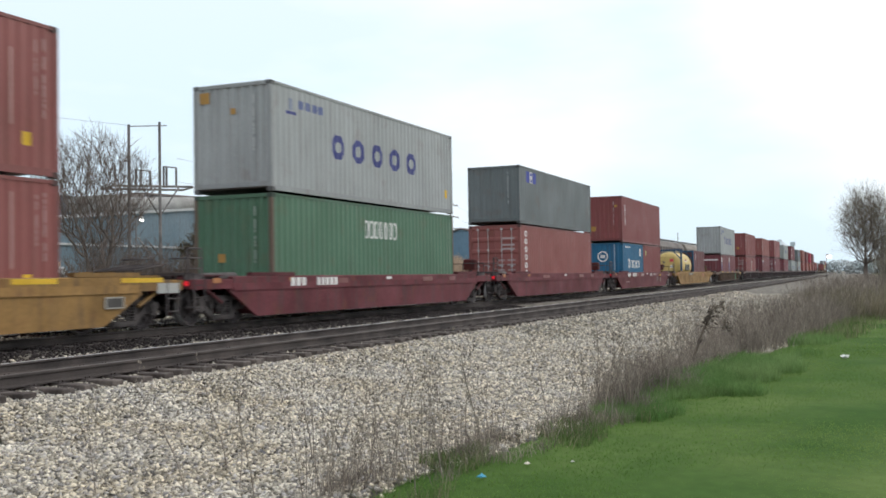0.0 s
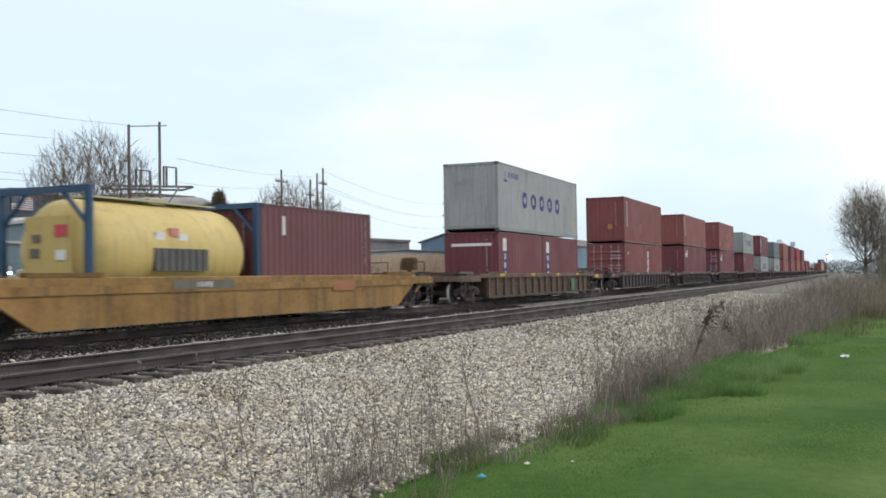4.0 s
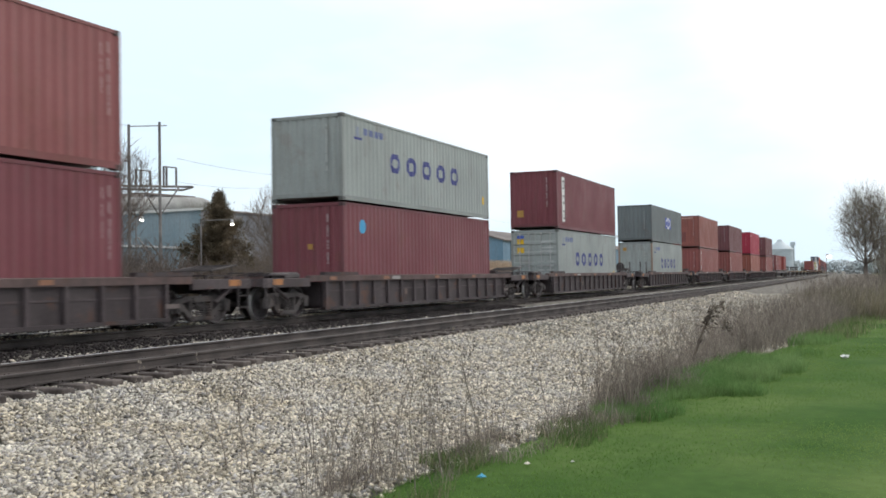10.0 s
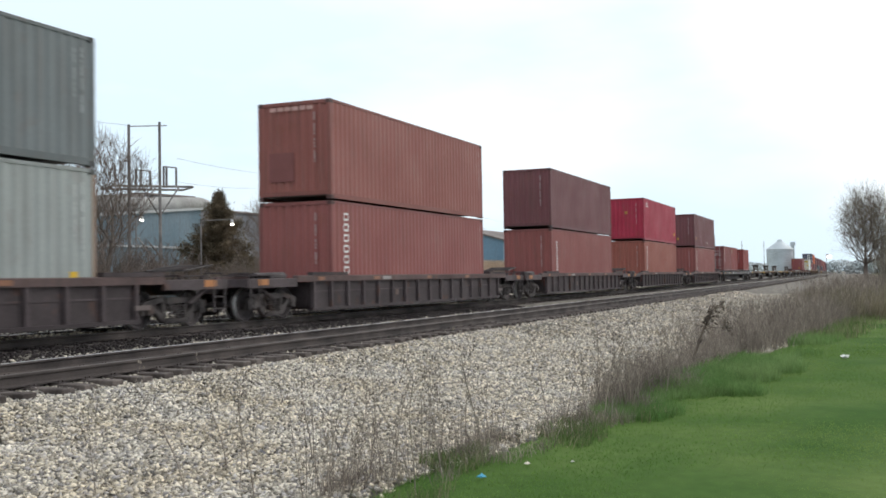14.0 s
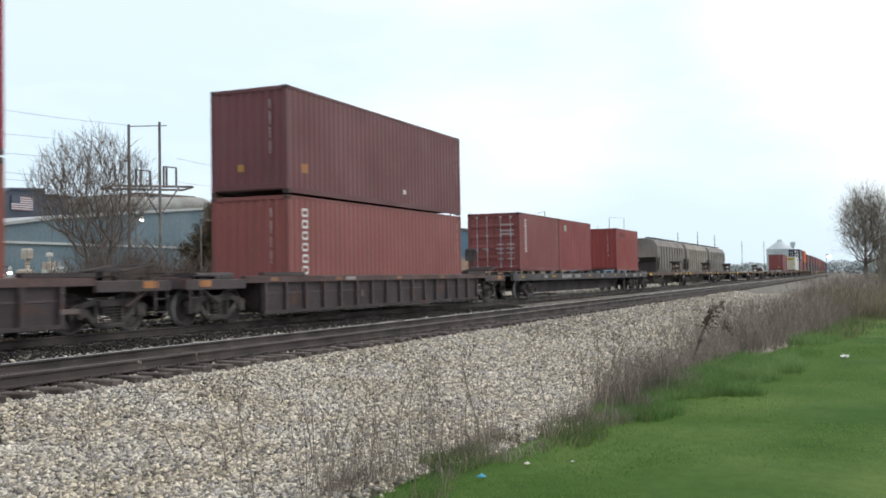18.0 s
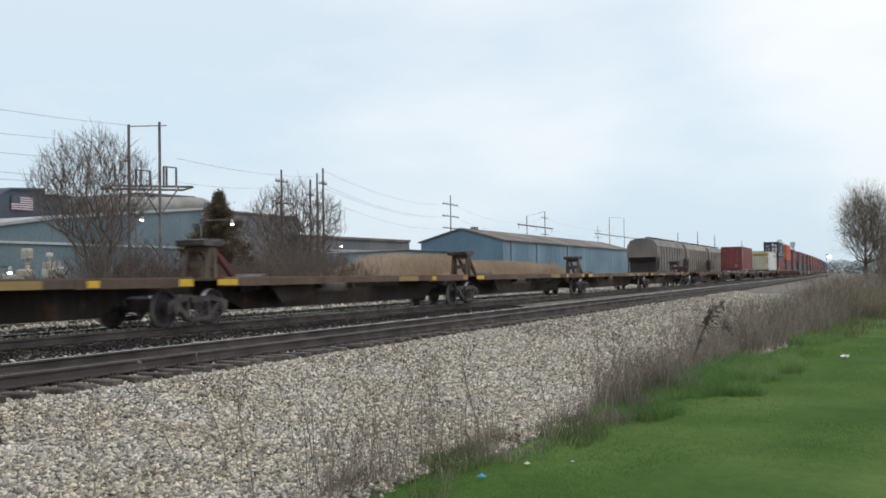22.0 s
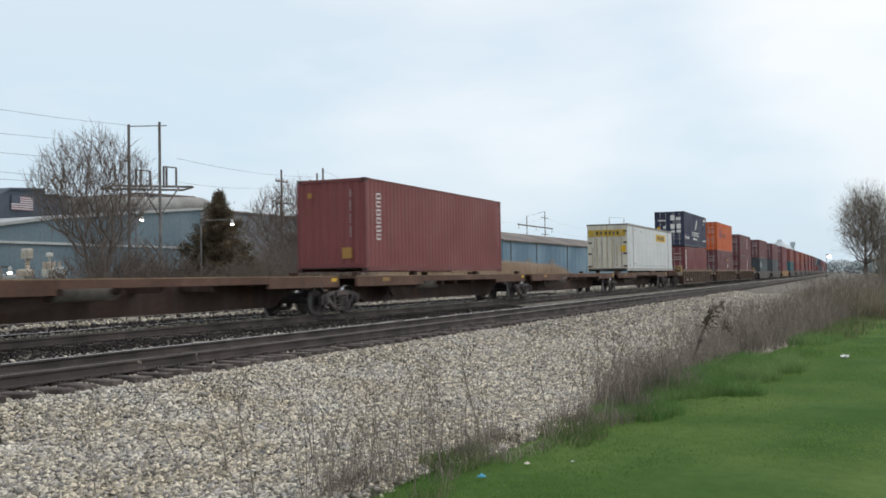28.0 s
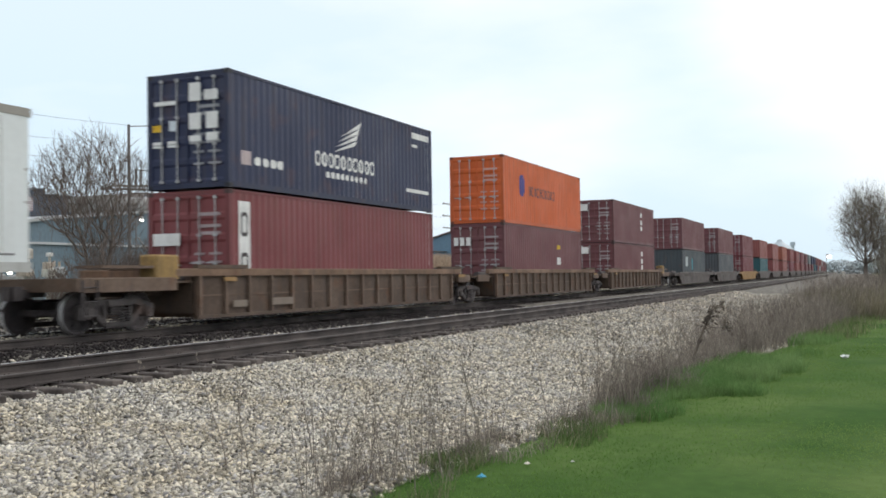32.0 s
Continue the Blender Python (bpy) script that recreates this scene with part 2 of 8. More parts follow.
HOPPER = mat("hopper_car_paint", (0.33, 0.31, 0.28), 0.7, own=True, scale=0.4, fine=8.0, bump=0.1, streaks=0.6, rust=0.3, vary=0.2)
LAMP_GLOW = mat("lit_lamp_glass", (1.0, 0.93, 0.8), 0.3, bump=0.0, emit=14.0, vary=0.0)
RED_GLOW = mat("red_marker_lens", (0.6, 0.02, 0.03), 0.3, bump=0.0, emit=0.6, vary=0.0)
LITTER = mat("plastic_litter", (0.8, 0.8, 0.8), 0.5, own=True, scale=20.0, bump=0.1, vary=0.1)
CONCRETE = mat("pale_yard_gear", (0.55, 0.55, 0.53), 0.7, own=True, scale=1.0, fine=10.0, bump=0.2, streaks=0.3)


# ---- mesh helpers ----
class Shape:
    """Collects faces of one mesh."""

    def __init__(self):
        self.v, self.f, self.k = [], [], []

    def add(self, verts, faces, slot=0):
        b = len(self.v)
        self.v += [tuple(p) for p in verts]
        self.f += [tuple(b + i for i in q) for q in faces]
        self.k += [slot] * len(faces)
        return self

    def box(self, x0, x1, y0, y1, z0, z1, slot=0):
        return self.add([(x, y, z) for z in (z0, z1) for y in (y0, y1) for x in (x0, x1)],
                        [(0, 2, 3, 1), (4, 5, 7, 6), (0, 1, 5, 4), (2, 6, 7, 3), (0, 4, 6, 2), (1, 3, 7, 5)], slot)

    def cbox(self, x0, x1, y0, y1, z0, z1, c=0.02, slot=0):
        """A box with chamfered upright edges and a chamfered top."""
        ring = [(x0 + c, y0), (x1 - c, y0), (x1, y0 + c), (x1, y1 - c), (x1 - c, y1), (x0 + c, y1), (x0, y1 - c), (x0, y0 + c)]
        inner = [((x - (x0 + x1) / 2) * (1 - 2 * c / max(x1 - x0, 1e-6)) + (x0 + x1) / 2,
                  (y - (y0 + y1) / 2) * (1 - 2 * c / max(y1 - y0, 1e-6)) + (y0 + y1) / 2) for x, y in ring]
        v = [(x, y, z0) for x, y in ring] + [(x, y, z1 - c) for x, y in ring] + [(x, y, z1) for x, y in inner]
        f = [tuple(range(7, -1, -1)), tuple(range(16, 24))]
        for r in (0, 8):
            f += [(r + i, r + (i + 1) % 8, r + 8 + (i + 1) % 8, r + 8 + i) for i in range(8)]
        return self.add(v, f, slot)

    def prism(self, outline, lo, hi, axis="y", slot=0):
        """A flat outline, pushed along an axis; outline in the two other axes, in order."""
        n = len(outline)

        def put(a, b, c):
            return {"x": (c, a, b), "y": (a, c, b), "z": (a, b, c)}[axis]
        v = [put(a, b, lo) for a, b in outline] + [put(a, b, hi) for a, b in outline]
        f = [tuple(range(n)), tuple(range(2 * n - 1, n - 1, -1))]
        f += [(i, n + i, n + (i + 1) % n, (i + 1) % n) for i in range(n)]
        return self.add(v, f, slot)

    def tube(self, p, q, r, r2=None, n=8, slot=0, caps=True):
        p, q = Vector(p), Vector(q)
        r2 = r if r2 is None else r2
        a = (q - p).normalized()
        s = a.orthogonal().normalized()
        t = a.cross(s)
        ring = [(math.cos(2 * math.pi * i / n), math.sin(2 * math.pi * i / n)) for i in range(n)]
        v = [p + (s * c + t * d) * r for c, d in ring] + [q + (s * c + t * d) * r2 for c, d in ring]
        f = [(i, (i + 1) % n, n + (i + 1) % n, n + i) for i in range(n)]
        if caps:
            f += [tuple(range(n - 1, -1, -1)), tuple(range(n, 2 * n))]
        return self.add(v, f, slot)

    def path(self, pts, radii, n=4, slot=0):
        """A tube along points, its rings shared from piece to piece."""
        pts = [Vector(p) for p in pts]
        s, v, f = None, [], []
        for i, p in enumerate(pts):
            a = (pts[min(i + 1, len(pts) - 1)] - pts[max(i - 1, 0)]).normalized()
            s = a.orthogonal().normalized() if s is None else (s - a * s.dot(a)).normalized()
            t = a.cross(s)
            r = radii[i]
            v += [p + (s * math.cos(2 * math.pi * k / n) + t * math.sin(2 * math.pi * k / n)) * r for k in range(n)]
        for i in range(len(pts) - 1):
            f += [(i * n + k, i * n + (k + 1) % n, (i + 1) * n + (k + 1) % n, (i + 1) * n + k) for k in range(n)]
        return self.add(v, f, slot)

    def lathe(self, rows, axis="y", n=24, slot=0):
        """rows: (radius, height) along the axis."""
        v, f = [], []
        for r, h in rows:
            for i in range(n):
                a, b = r * math.cos(2 * math.pi * i / n), r * math.sin(2 * math.pi * i / n)
                v.append({"x": (h, a, b), "y": (a, h, b), "z": (a, b, h)}[axis])
        for k in range(len(rows) - 1):
            f += [(k * n + i, k * n + (i + 1) % n, (k + 1) * n + (i + 1) % n, (k + 1) * n + i) for i in range(n)]
        f += [tuple(range(n - 1, -1, -1)), tuple(range((len(rows) - 1) * n, len(rows) * n))]
        return self.add(v, f, slot)

    def mesh(self, name, *mats, smooth=False):
        me = bpy.data.meshes.new(name)
        me.from_pydata(self.v, [], self.f)
        for m in mats:
            me.materials.append(m)
        if len(mats) > 1:
            me.polygons.foreach_set("material_index", self.k)
        bm = bmesh.new()
        bm.from_mesh(me)
        bmesh.ops.recalc_face_normals(bm, faces=bm.faces)
        bm.to_mesh(me)
        bm.free()
        if smooth:
            me.polygons.foreach_set("use_smooth", [True] * len(me.polygons))
        return me


def sheet(name, verts, faces, *mats, smooth=False):
    """A mesh straight from arrays, for large joined pieces."""
    me = bpy.data.meshes.new(name)
    me.vertices.add(len(verts))
    me.vertices.foreach_set("co", np.asarray(verts, np.float32).ravel())
    faces = np.asarray(faces, np.int32)
    k = faces.shape[1]
    me.loops.add(faces.size)
    me.loops.foreach_set("vertex_index", faces.ravel())
    me.polygons.add(len(faces))
    me.polygons.foreach_set("loop_start", np.arange(len(faces), dtype=np.int32) * k)
    me.update(calc_edges=True)
    for m in mats:
        me.materials.append(m)
    if smooth:
        me.polygons.foreach_set("use_smooth", np.ones(len(faces), bool))
    return me


def thing(name, label, category, group="", kind="", at=None):
    ob = tagged(new(name), label, category, group, kind)
    if at:
        ob.matrix_world = at
    return ob


def part(name, me, parent, label="", color=None, at=(0, 0, 0), turn=0.0):
    """Links a mesh as one part under a thing or a part."""
    ob = new(name, me)
    ob.parent = parent
    ob.location = at
    if turn:
        ob.rotation_euler = (0, 0, turn)
    if color:
        ob.color = (*color, 1)
    if label:
        tagged(ob, label)
    return ob


CACHE = {}


def once(key, make):
    """One mesh shared by alike pieces."""
    if key not in CACHE:
        CACHE[key] = make()
    return CACHE[key]


def block(key, x0, x1, y0, y1, z0, z1, m, c=0.0):
    k = (key, round(x1 - x0, 3), round(y1 - y0, 3), round(z1 - z0, 3), m.name)
    hx, hy, hz = (x1 - x0) / 2, (y1 - y0) / 2, (z1 - z0) / 2

    def make():
        s = Shape()
        s.cbox(-hx, hx, -hy, hy, -hz, hz, c) if c else s.box(-hx, hx, -hy, hy, -hz, hz)
        return s.mesh(key, m)
    return once(k, make), ((x0 + x1) / 2, (y0 + y1) / 2, (z0 + z1) / 2)


def slab(name, parent, x0, x1, y0, y1, z0, z1, m, color=None, c=0.0, label=""):
    me, at = block(name, x0, x1, y0, y1, z0, z1, m, c)
    return part(name, me, parent, label, color, at)


# ---- ground, ballast and tracks ----
def lawn_edge(x):
    """Where the lawn meets the ballast."""
    return 4.75 - 0.118 * x + 0.00045 * x * x + 0.07 * math.sin(x * 0.9) + 0.06 * math.sin(x * 2.3 + 1)


def height(x, y):
    """The lie of the land; y measured from the line, whatever its bend."""
    if y > 17.5:
        z = GROUND if y > 24.5 else -0.075
        if y < 18.2:
            z = -0.20 + 0.1786 * (y - 17.5)
        elif 23.2 < y <= 24.5:
            z = -0.075 - 0.54 * (y - 23.2)
    elif y > 13.9:
        z = -0.20 + 0.150 * max(0.0, min(1.0, (y - 15.0) / 0.4, (16.16 - y) / 0.08))   # heaped between the rails
    elif y > 12.6:
        z = -0.345 + (y - 12.6) * 0.111
    elif y > 10.4:
        z = -0.345
    elif y > 9.95:
        z = -0.38
    elif y > 9.75:
        z = -0.420 + (y - 9.75) * 0.20
    elif y > 9.4:
        z = -0.420
    elif y > 8.3:
        z = -0.420 - (9.4 - y) * 0.2127
    else:
        z = -0.654 - max(0.0, min(1.0, (8.3 - y) / 4.0)) * 0.13
    return z


def strip(name, xs, ys, mats, label, category, lift=0.0, rough=0.0, slot=None):
    """A strip of ground along the line."""
    verts, faces = [], []
    ny = len(ys)
    for x in xs:
        for y in ys:
            dy = bend(x) if y > 5 else 0.0
            n_ = noise.noise((x * 0.7, y * 0.7, 3.1)) * rough
            if y < lawn_edge(min(max(x, 0.0), 70.0)) - 0.15:
                n_ -= 0.25
            verts.append((x, y + dy, height(x, y) + lift + n_))
    for i in range(len(xs) - 1):
        for j in range(ny - 1):
            a = i * ny + j
            faces.append((a, a + ny, a + ny + 1, a + 1))
    ob = new(name, sheet(name, verts, faces, *mats, smooth=True))
    return tagged(ob, label, category, kind="structure")


XS = [-60, -30, -15, -8] + [0.5 * i for i in range(0, 100)] + [50 + 2.5 * i for i in range(0, 40)] + [160, 200, 260, 340, 450, 600, 800, 1100, 1500]
far_ground = Shape().box(-2500, 3500, -2500, 2500, GROUND - 0.6, GROUND - 0.12)
tagged(new("ground", far_ground.mesh("ground", mat("far_field", (0.15, 0.15, 0.075), 0.95, tint=(0.22, 0.18, 0.10), scale=0.02, fine=0.6, bump=0.3))),
       "flat open land with dull spring grass", "ground", kind="structure")
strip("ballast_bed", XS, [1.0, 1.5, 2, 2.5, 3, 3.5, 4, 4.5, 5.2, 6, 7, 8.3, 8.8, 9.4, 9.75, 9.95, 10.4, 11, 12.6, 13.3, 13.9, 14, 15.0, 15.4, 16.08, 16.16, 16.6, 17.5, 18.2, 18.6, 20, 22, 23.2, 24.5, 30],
      [BALLAST_BED], "wide bed of crushed limestone under the tracks, gap shade painted in", "ballast", lift=-0.028, rough=0.018)


def lawn():
    verts, faces = [], []
    ts = [0.0, 0.04, 0.1, 0.2, 0.35, 0.6, 1.0]
    for x in XS:
        e = lawn_edge(min(x, 70.0)) if x > 0 else 4.7
        for t in ts:
            y = e - t * 60
            z = GROUND + 0.02 - 0.05 * max(0.0, 1 - t * 60 / 0.3) + 0.05 * noise.noise((x * 0.25, y * 0.25, 0.0)) - 0.02 * min(4.0, t * 60) * 0.2
            verts.append((x, y, z))
    n = len(ts)
    for i in range(len(XS) - 1):
        for j in range(n - 1):
            a = i * n + j
            faces.append((a + 1, a + n + 1, a + n, a))
    return tagged(new("lawn", sheet("lawn", verts, faces, GRASS_BED, smooth=True)), "mown bright green lawn beside the railway", "lawn", kind="structure")


lawn()


def scatter_stones(name, count_bands, m, label, seed, zlift=0.0):
    """Crushed stones as little jittered octahedra; bands: x0, x1, y0, y1, number, size."""
    rg = np.random.default_rng(seed)
    base = np.array([(1, 0, 0), (-1, 0, 0), (0, 1, 0), (0, -1, 0), (0, 0, 1), (0, 0, -1)], np.float64)
    tri = np.array([(0, 2, 4), (2, 1, 4), (1, 3, 4), (3, 0, 4), (2, 0, 5), (1, 2, 5), (3, 1, 5), (0, 3, 5)])
    vs, fs, b = [], [], 0
    for x0, x1, y0, y1, number, size in count_bands:
        x, y = rg.uniform(x0, x1, number), rg.uniform(y0, y1, number)
        if y0 < 6:
            edge = np.array([lawn_edge(v) for v in x])
            keep = (y > edge + 0.25 - 0.35 * rg.random(number))
            x, y = x[keep], y[keep]
        k = len(x)
        z = np.array([height(a, c) for a, c in zip(x, y)])
        r = size * rg.uniform(0.55, 1.4, (k, 1, 1)) * rg.uniform(0.65, 1.35, (k, 1, 3)) * np.array([1.35, 1.0, 0.5])
        p = base[None] * r * rg.uniform(0.7, 1.2, (k, 6, 1)) + rg.normal(0, 0.22 * size, (k, 6, 3))
        q = rg.normal(size=(k, 4)) * np.array([1.0, 0.22, 0.22, 1.0])
        q /= np.linalg.norm(q, axis=1, keepdims=True)
        w, i, j, h = q.T
        rot = np.stack([1 - 2 * (j * j + h * h), 2 * (i * j - w * h), 2 * (i * h + w * j), 2 * (i * j + w * h), 1 - 2 * (i * i + h * h), 2 * (j * h - w * i),
                        2 * (i * h - w * j), 2 * (j * h + w * i), 1 - 2 * (i * i + j * j)], -1).reshape(k, 3, 3)
        p = np.einsum("kab,kvb->kva", rot, p)
        p += np.stack([x, y + np.where((x > 0) & (y > 5), BEND * x * x, 0), z + zlift + rg.uniform(-0.3, 0.9, k) * size], -1)[:, None, :]
        vs.append(p.reshape(-1, 3))
        fs.append((tri[None] + (b + 6 * np.arange(k))[:, None, None]).reshape(-1, 3))
        b += 6 * k
    return tagged(new(name, sheet(name, np.concatenate(vs), np.concatenate(fs), m)), label, "ballast", kind="stuff")


scatter_stones("ballast_stones", [(4.5, 10, 3.0, 10.3, 50000, 0.0265), (10, 16, 2.4, 10.3, 50000, 0.0265), (16, 26, 1.6, 10.3, 48000, 0.029),
                                  (26, 45, 0.8, 9.9, 24000, 0.035), (45, 80, 0.0, 9.9, 15000, 0.046), (5, 40, 13.02, 13.30, 1100, 0.028), (6, 45, 15.42, 16.06, 3400, 0.030), (45, 110, 15.42, 16.06, 2200, 0.045), (9, 70, 18.8, 24.5, 9000, 0.055), (70, 110, 17.2, 24.5, 7000, 0.08)],
               STONE, "loose pale grey and buff crushed limestone ballast", 5)
# stained stones; near and behind the train their dark also paints in its shade
scatter_stones("dark_ballast_stones", [(5, 30, 10.2, 12.1, 11000, 0.03), (6, 40, 13.1, 15.3, 15000, 0.03), (6, 40, 16.4, 16.8, 2600, 0.03), (9, 60, 16.8, 18.8, 8000, 0.04)], STONE_DARK,
               "brown-stained ballast between the rails, darkened further with painted shade", 6, -0.01)


def rail_mesh(y, x0, x1, head):
    """One flat-bottomed rail, swept along the line."""
    prof = [(-0.07, -0.172), (0.07, -0.172), (0.07, -0.158), (0.012, -0.135), (0.01, -0.05), (0.036, -0.036), (0.037, -0.010), (0.028, 0.0),
            (-0.028, 0.0), (-0.036, -0.006), (-0.036, -0.036), (-0.01, -0.05), (-0.012, -0.135), (-0.07, -0.158)]
    s = Shape()
    xs = [x0, 0, 20, 40, 60, 90, 120, 160, 220, 300, 400, 550, 750, 1000, x1]
    v = [(x, y + bend(x) + a, b) for x in xs for a, b in prof]
    n = len(prof)
    for i in range(len(xs) - 1):
        for j in range(n):
            s.f.append((i * n + j, i * n + (j + 1) % n, (i + 1) * n + (j + 1) % n, (i + 1) * n + j))
            s.k.append(1 if j in (7, 8) else 0)
    s.v = v
    return s.mesh("rail", RAIL_MAT, head)


def track(name, yc, label, near, detail, drop=0.0, reach=1.3):
    tr = tagged(new(name), label, "railway track", kind="structure")
    tr.location.z = drop
    for side in (-GAUGE, GAUGE):
        part("rail", rail_mesh(yc + side, -80, 1400, RAIL_DULL if side < 0 else RAIL_TOP), tr, "rusty steel rail with a polished head")
    tie = Shape().cbox(-0.115, 0.115, -reach, reach, -0.36, -0.18, 0.012).mesh("tie", TIE_MAT)
    plate = Shape()
    for side in (-GAUGE, GAUGE):
        plate.box(-0.1, 0.1, side - 0.16, side + 0.16, -0.186, -0.170)
        for d in (-0.105, 0.09):
            plate.box(-0.05, -0.03, side + d, side + d + 0.02, -0.172, -0.14)
            plate.box(0.03, 0.05, side + d, side + d + 0.02, -0.172, -0.14)
    plate = plate.mesh("tie_plate", RAIL_MAT)
    rg = random.Random(name)
    rest = Shape()
    x, k = -20.0, 0
    while x < 330:
        y = yc + bend(x) + rg.uniform(-0.05, 0.05)
        if near and 3.0 < x < 3.0 + detail:
            t = part("tie", tie, tr, at=(x, y, rg.uniform(-0.015, 0.01)), turn=rg.uniform(-0.02, 0.02))
            if x < 30:
                part("tie_plate", plate, t, at=(0, yc + bend(x) - y, 0))
        else:
            rest.box(x - 0.115, x + 0.115, y - 1.3, y + 1.3, -0.36, -0.19)
        x += 0.5 + rg.uniform(-0.03, 0.03)
        k += 1
    tagged(part("far_ties", rest.mesh("far_ties", TIE_MAT), tr), kind="stuff")
    return tr


track("track_near", TRACK_NEAR, "empty railway track on worn wooden ties", True, 62, -0.13, 1.42)
track("track_train", TRACK_TRAIN, "railway track under the container train", True, 40)
track("track_siding", TRACK_SIDING, "siding with parked hopper cars", False, 0)


# ---- freight containers ----
W2 = 1.219          # half a container's width


def corrugated(length, z0, z1, key, deep=0.021):
    """A trapezoid-ribbed steel panel along x, its outer face towards -y."""
    def make():
        pitch = 0.278
        n = max(1, int(round(length / pitch)))
        p = length / n
        xs, ds = [], []
        for i in range(n):
            for f, d in ((0.0, 0.0), (0.26, 0.0), (0.5, deep), (0.76, deep)):
                xs.append(-length / 2 + (i + f) * p)
                ds.append(d)
        xs.append(length / 2)
        ds.append(0.0)
        s = Shape()
        v = []
        for x, d in zip(xs, ds):
            v += [(x, d, z0), (x, d, z1), (x, d + 0.003, z0), (x, d + 0.003, z1)]
        f = []
        for i in range(len(xs) - 1):
            a = 4 * i
            f += [(a, a + 4, a + 5, a + 1), (a + 2, a + 3, a + 7, a + 6)]
        s.add(v, f)
        return s.mesh(key, PAINT)
    return once(("corr", key, round(length, 2), round(z0, 2), round(z1, 2)), make)


def door_mesh(w, h):
    """A container door leaf facing -x, with pressed bands across it."""
    def make():
        s = Shape()
        bands = 5
        prof = [(0.0, 0.0)]
        bh = h / bands
        for i in range(bands):
            z = i * bh
            prof += [(0.0, z + 0.10 * bh), (0.03, z + 0.22 * bh), (0.03, z + 0.78 * bh), (0.0, z + 0.9 * bh)]
        prof += [(0.0, h), (0.06, h), (0.06, 0.0)]
        s.prism([(d, z) for d, z in prof], -w / 2, w / 2, axis="y")
        for e in (-1, 1):
            s.box(-0.004, 0.05, e * w / 2 - 0.025, e * w / 2 + 0.025, 0, h)
        return s.mesh("door_leaf", PAINT)
    return once(("door", round(w, 2), round(h, 2)), make)


def rod_mesh(h):
    def make():
        s = Shape().tube((0, 0, 0.02), (0, 0, h - 0.02), 0.017, n=8)
        for z in (0.05, h * 0.35, h * 0.62, h - 0.08):
            s.box(-0.02, 0.03, -0.05, 0.05, z - 0.03, z + 0.03)
        s.box(-0.03, -0.012, -0.02, 0.24, h * 0.36, h * 0.36 + 0.035)
        return s.mesh("lock_rod", GALV)
    return once(("rod", round(h, 2)), make)


def panel_depth(box, x):
    """How far the ribbed side lies back at x, and the x at which its folds lie near."""
    length = 2 * box["half"] - 0.2
    n = max(1, int(round(length / 0.278)))
    f = ((x + length / 2) / (length / n)) % 1.0
    return float(np.interp(f, (0.0, 0.26, 0.5, 0.76, 1.0), (0.0, 0.0, 0.021, 0.021, 0.0)))


def folds(box, x0, x1):
    length = 2 * box["half"] - 0.2
    n = max(1, int(round(length / 0.278)))
    p = length / n
    xs = {x0, x1}
    for i in range(int((x0 + length / 2) / p) - 1, int((x1 + length / 2) / p) + 2):
        for f in (0.0, 0.26, 0.5, 0.76):
            x = -length / 2 + (i + f) * p
            if x0 < x < x1:
                xs.add(x)
    return xs


def painted(box, name, xs, spans, color, label="", lift=0.0):
    """Paint on the ribbed camera side: strips from fold to fold; spans(x0, x1) gives (low, low, high, high) pieces."""
    s = Shape()
    xs = sorted(xs)
    mid = (xs[0] + xs[-1]) / 2
    for a, b in zip(xs[:-1], xs[1:]):
        ya, yb = panel_depth(box, a) - 0.004, panel_depth(box, b) - 0.004
        for la, lb, ha, hb in spans(a, b):
            s.add([(a - mid, ya, la), (b - mid, yb, lb), (b - mid, yb, hb), (a - mid, ya, ha)], [(0, 1, 2, 3)])
    return part(name, s.mesh(name, CLEAN), box, label, color, (mid, -W2 + 0.006 - lift, 0))


def marking(box, x0, x1, z0, z1, color, end=False, name="marking", label="", lift=0.0):
    """A painted patch on the camera side, or on the end that leads (x is then y)."""
    if end:
        me, at = block(name, -0.004, 0.004, x0, x1, z0, z1, CLEAN)
        return part(name, me, box, label, color, (box["half"] * -1 - 0.004, at[1], at[2]))
    return painted(box, name, folds(box, x0, x1), lambda a, b: [(z0, z0, z1, z1)], color, label, lift)


def code_column(box, x, w, z0, z1, color, end=False):
    """A column of small painted signs, too small to read, in broken lengths."""
    rg = random.Random(round((x + z1) * 1000))
    cuts, z = [], z1
    while z > z0 + 0.08:
        k = rg.choice((0.06, 0.09, 0.16, 0.24))
        cuts.append((max(z0, z - k), z))
        z -= k + rg.choice((0.03, 0.03, 0.10))
    if end:
        s = Shape()
        for lo, hi in cuts:
            s.box(-0.004, 0.004, -w / 2, w / 2, lo, hi)
        return tagged(part("code_bar", s.mesh("code_bar", CLEAN), box, "", color, (-box["half"] - 0.001, x, 0)), kind="stuff")
    return tagged(painted(box, "code_bar", folds(box, x - w / 2, x + w / 2), lambda a, b: [(lo, lo, hi, hi) for lo, hi in cuts], color), kind="stuff")


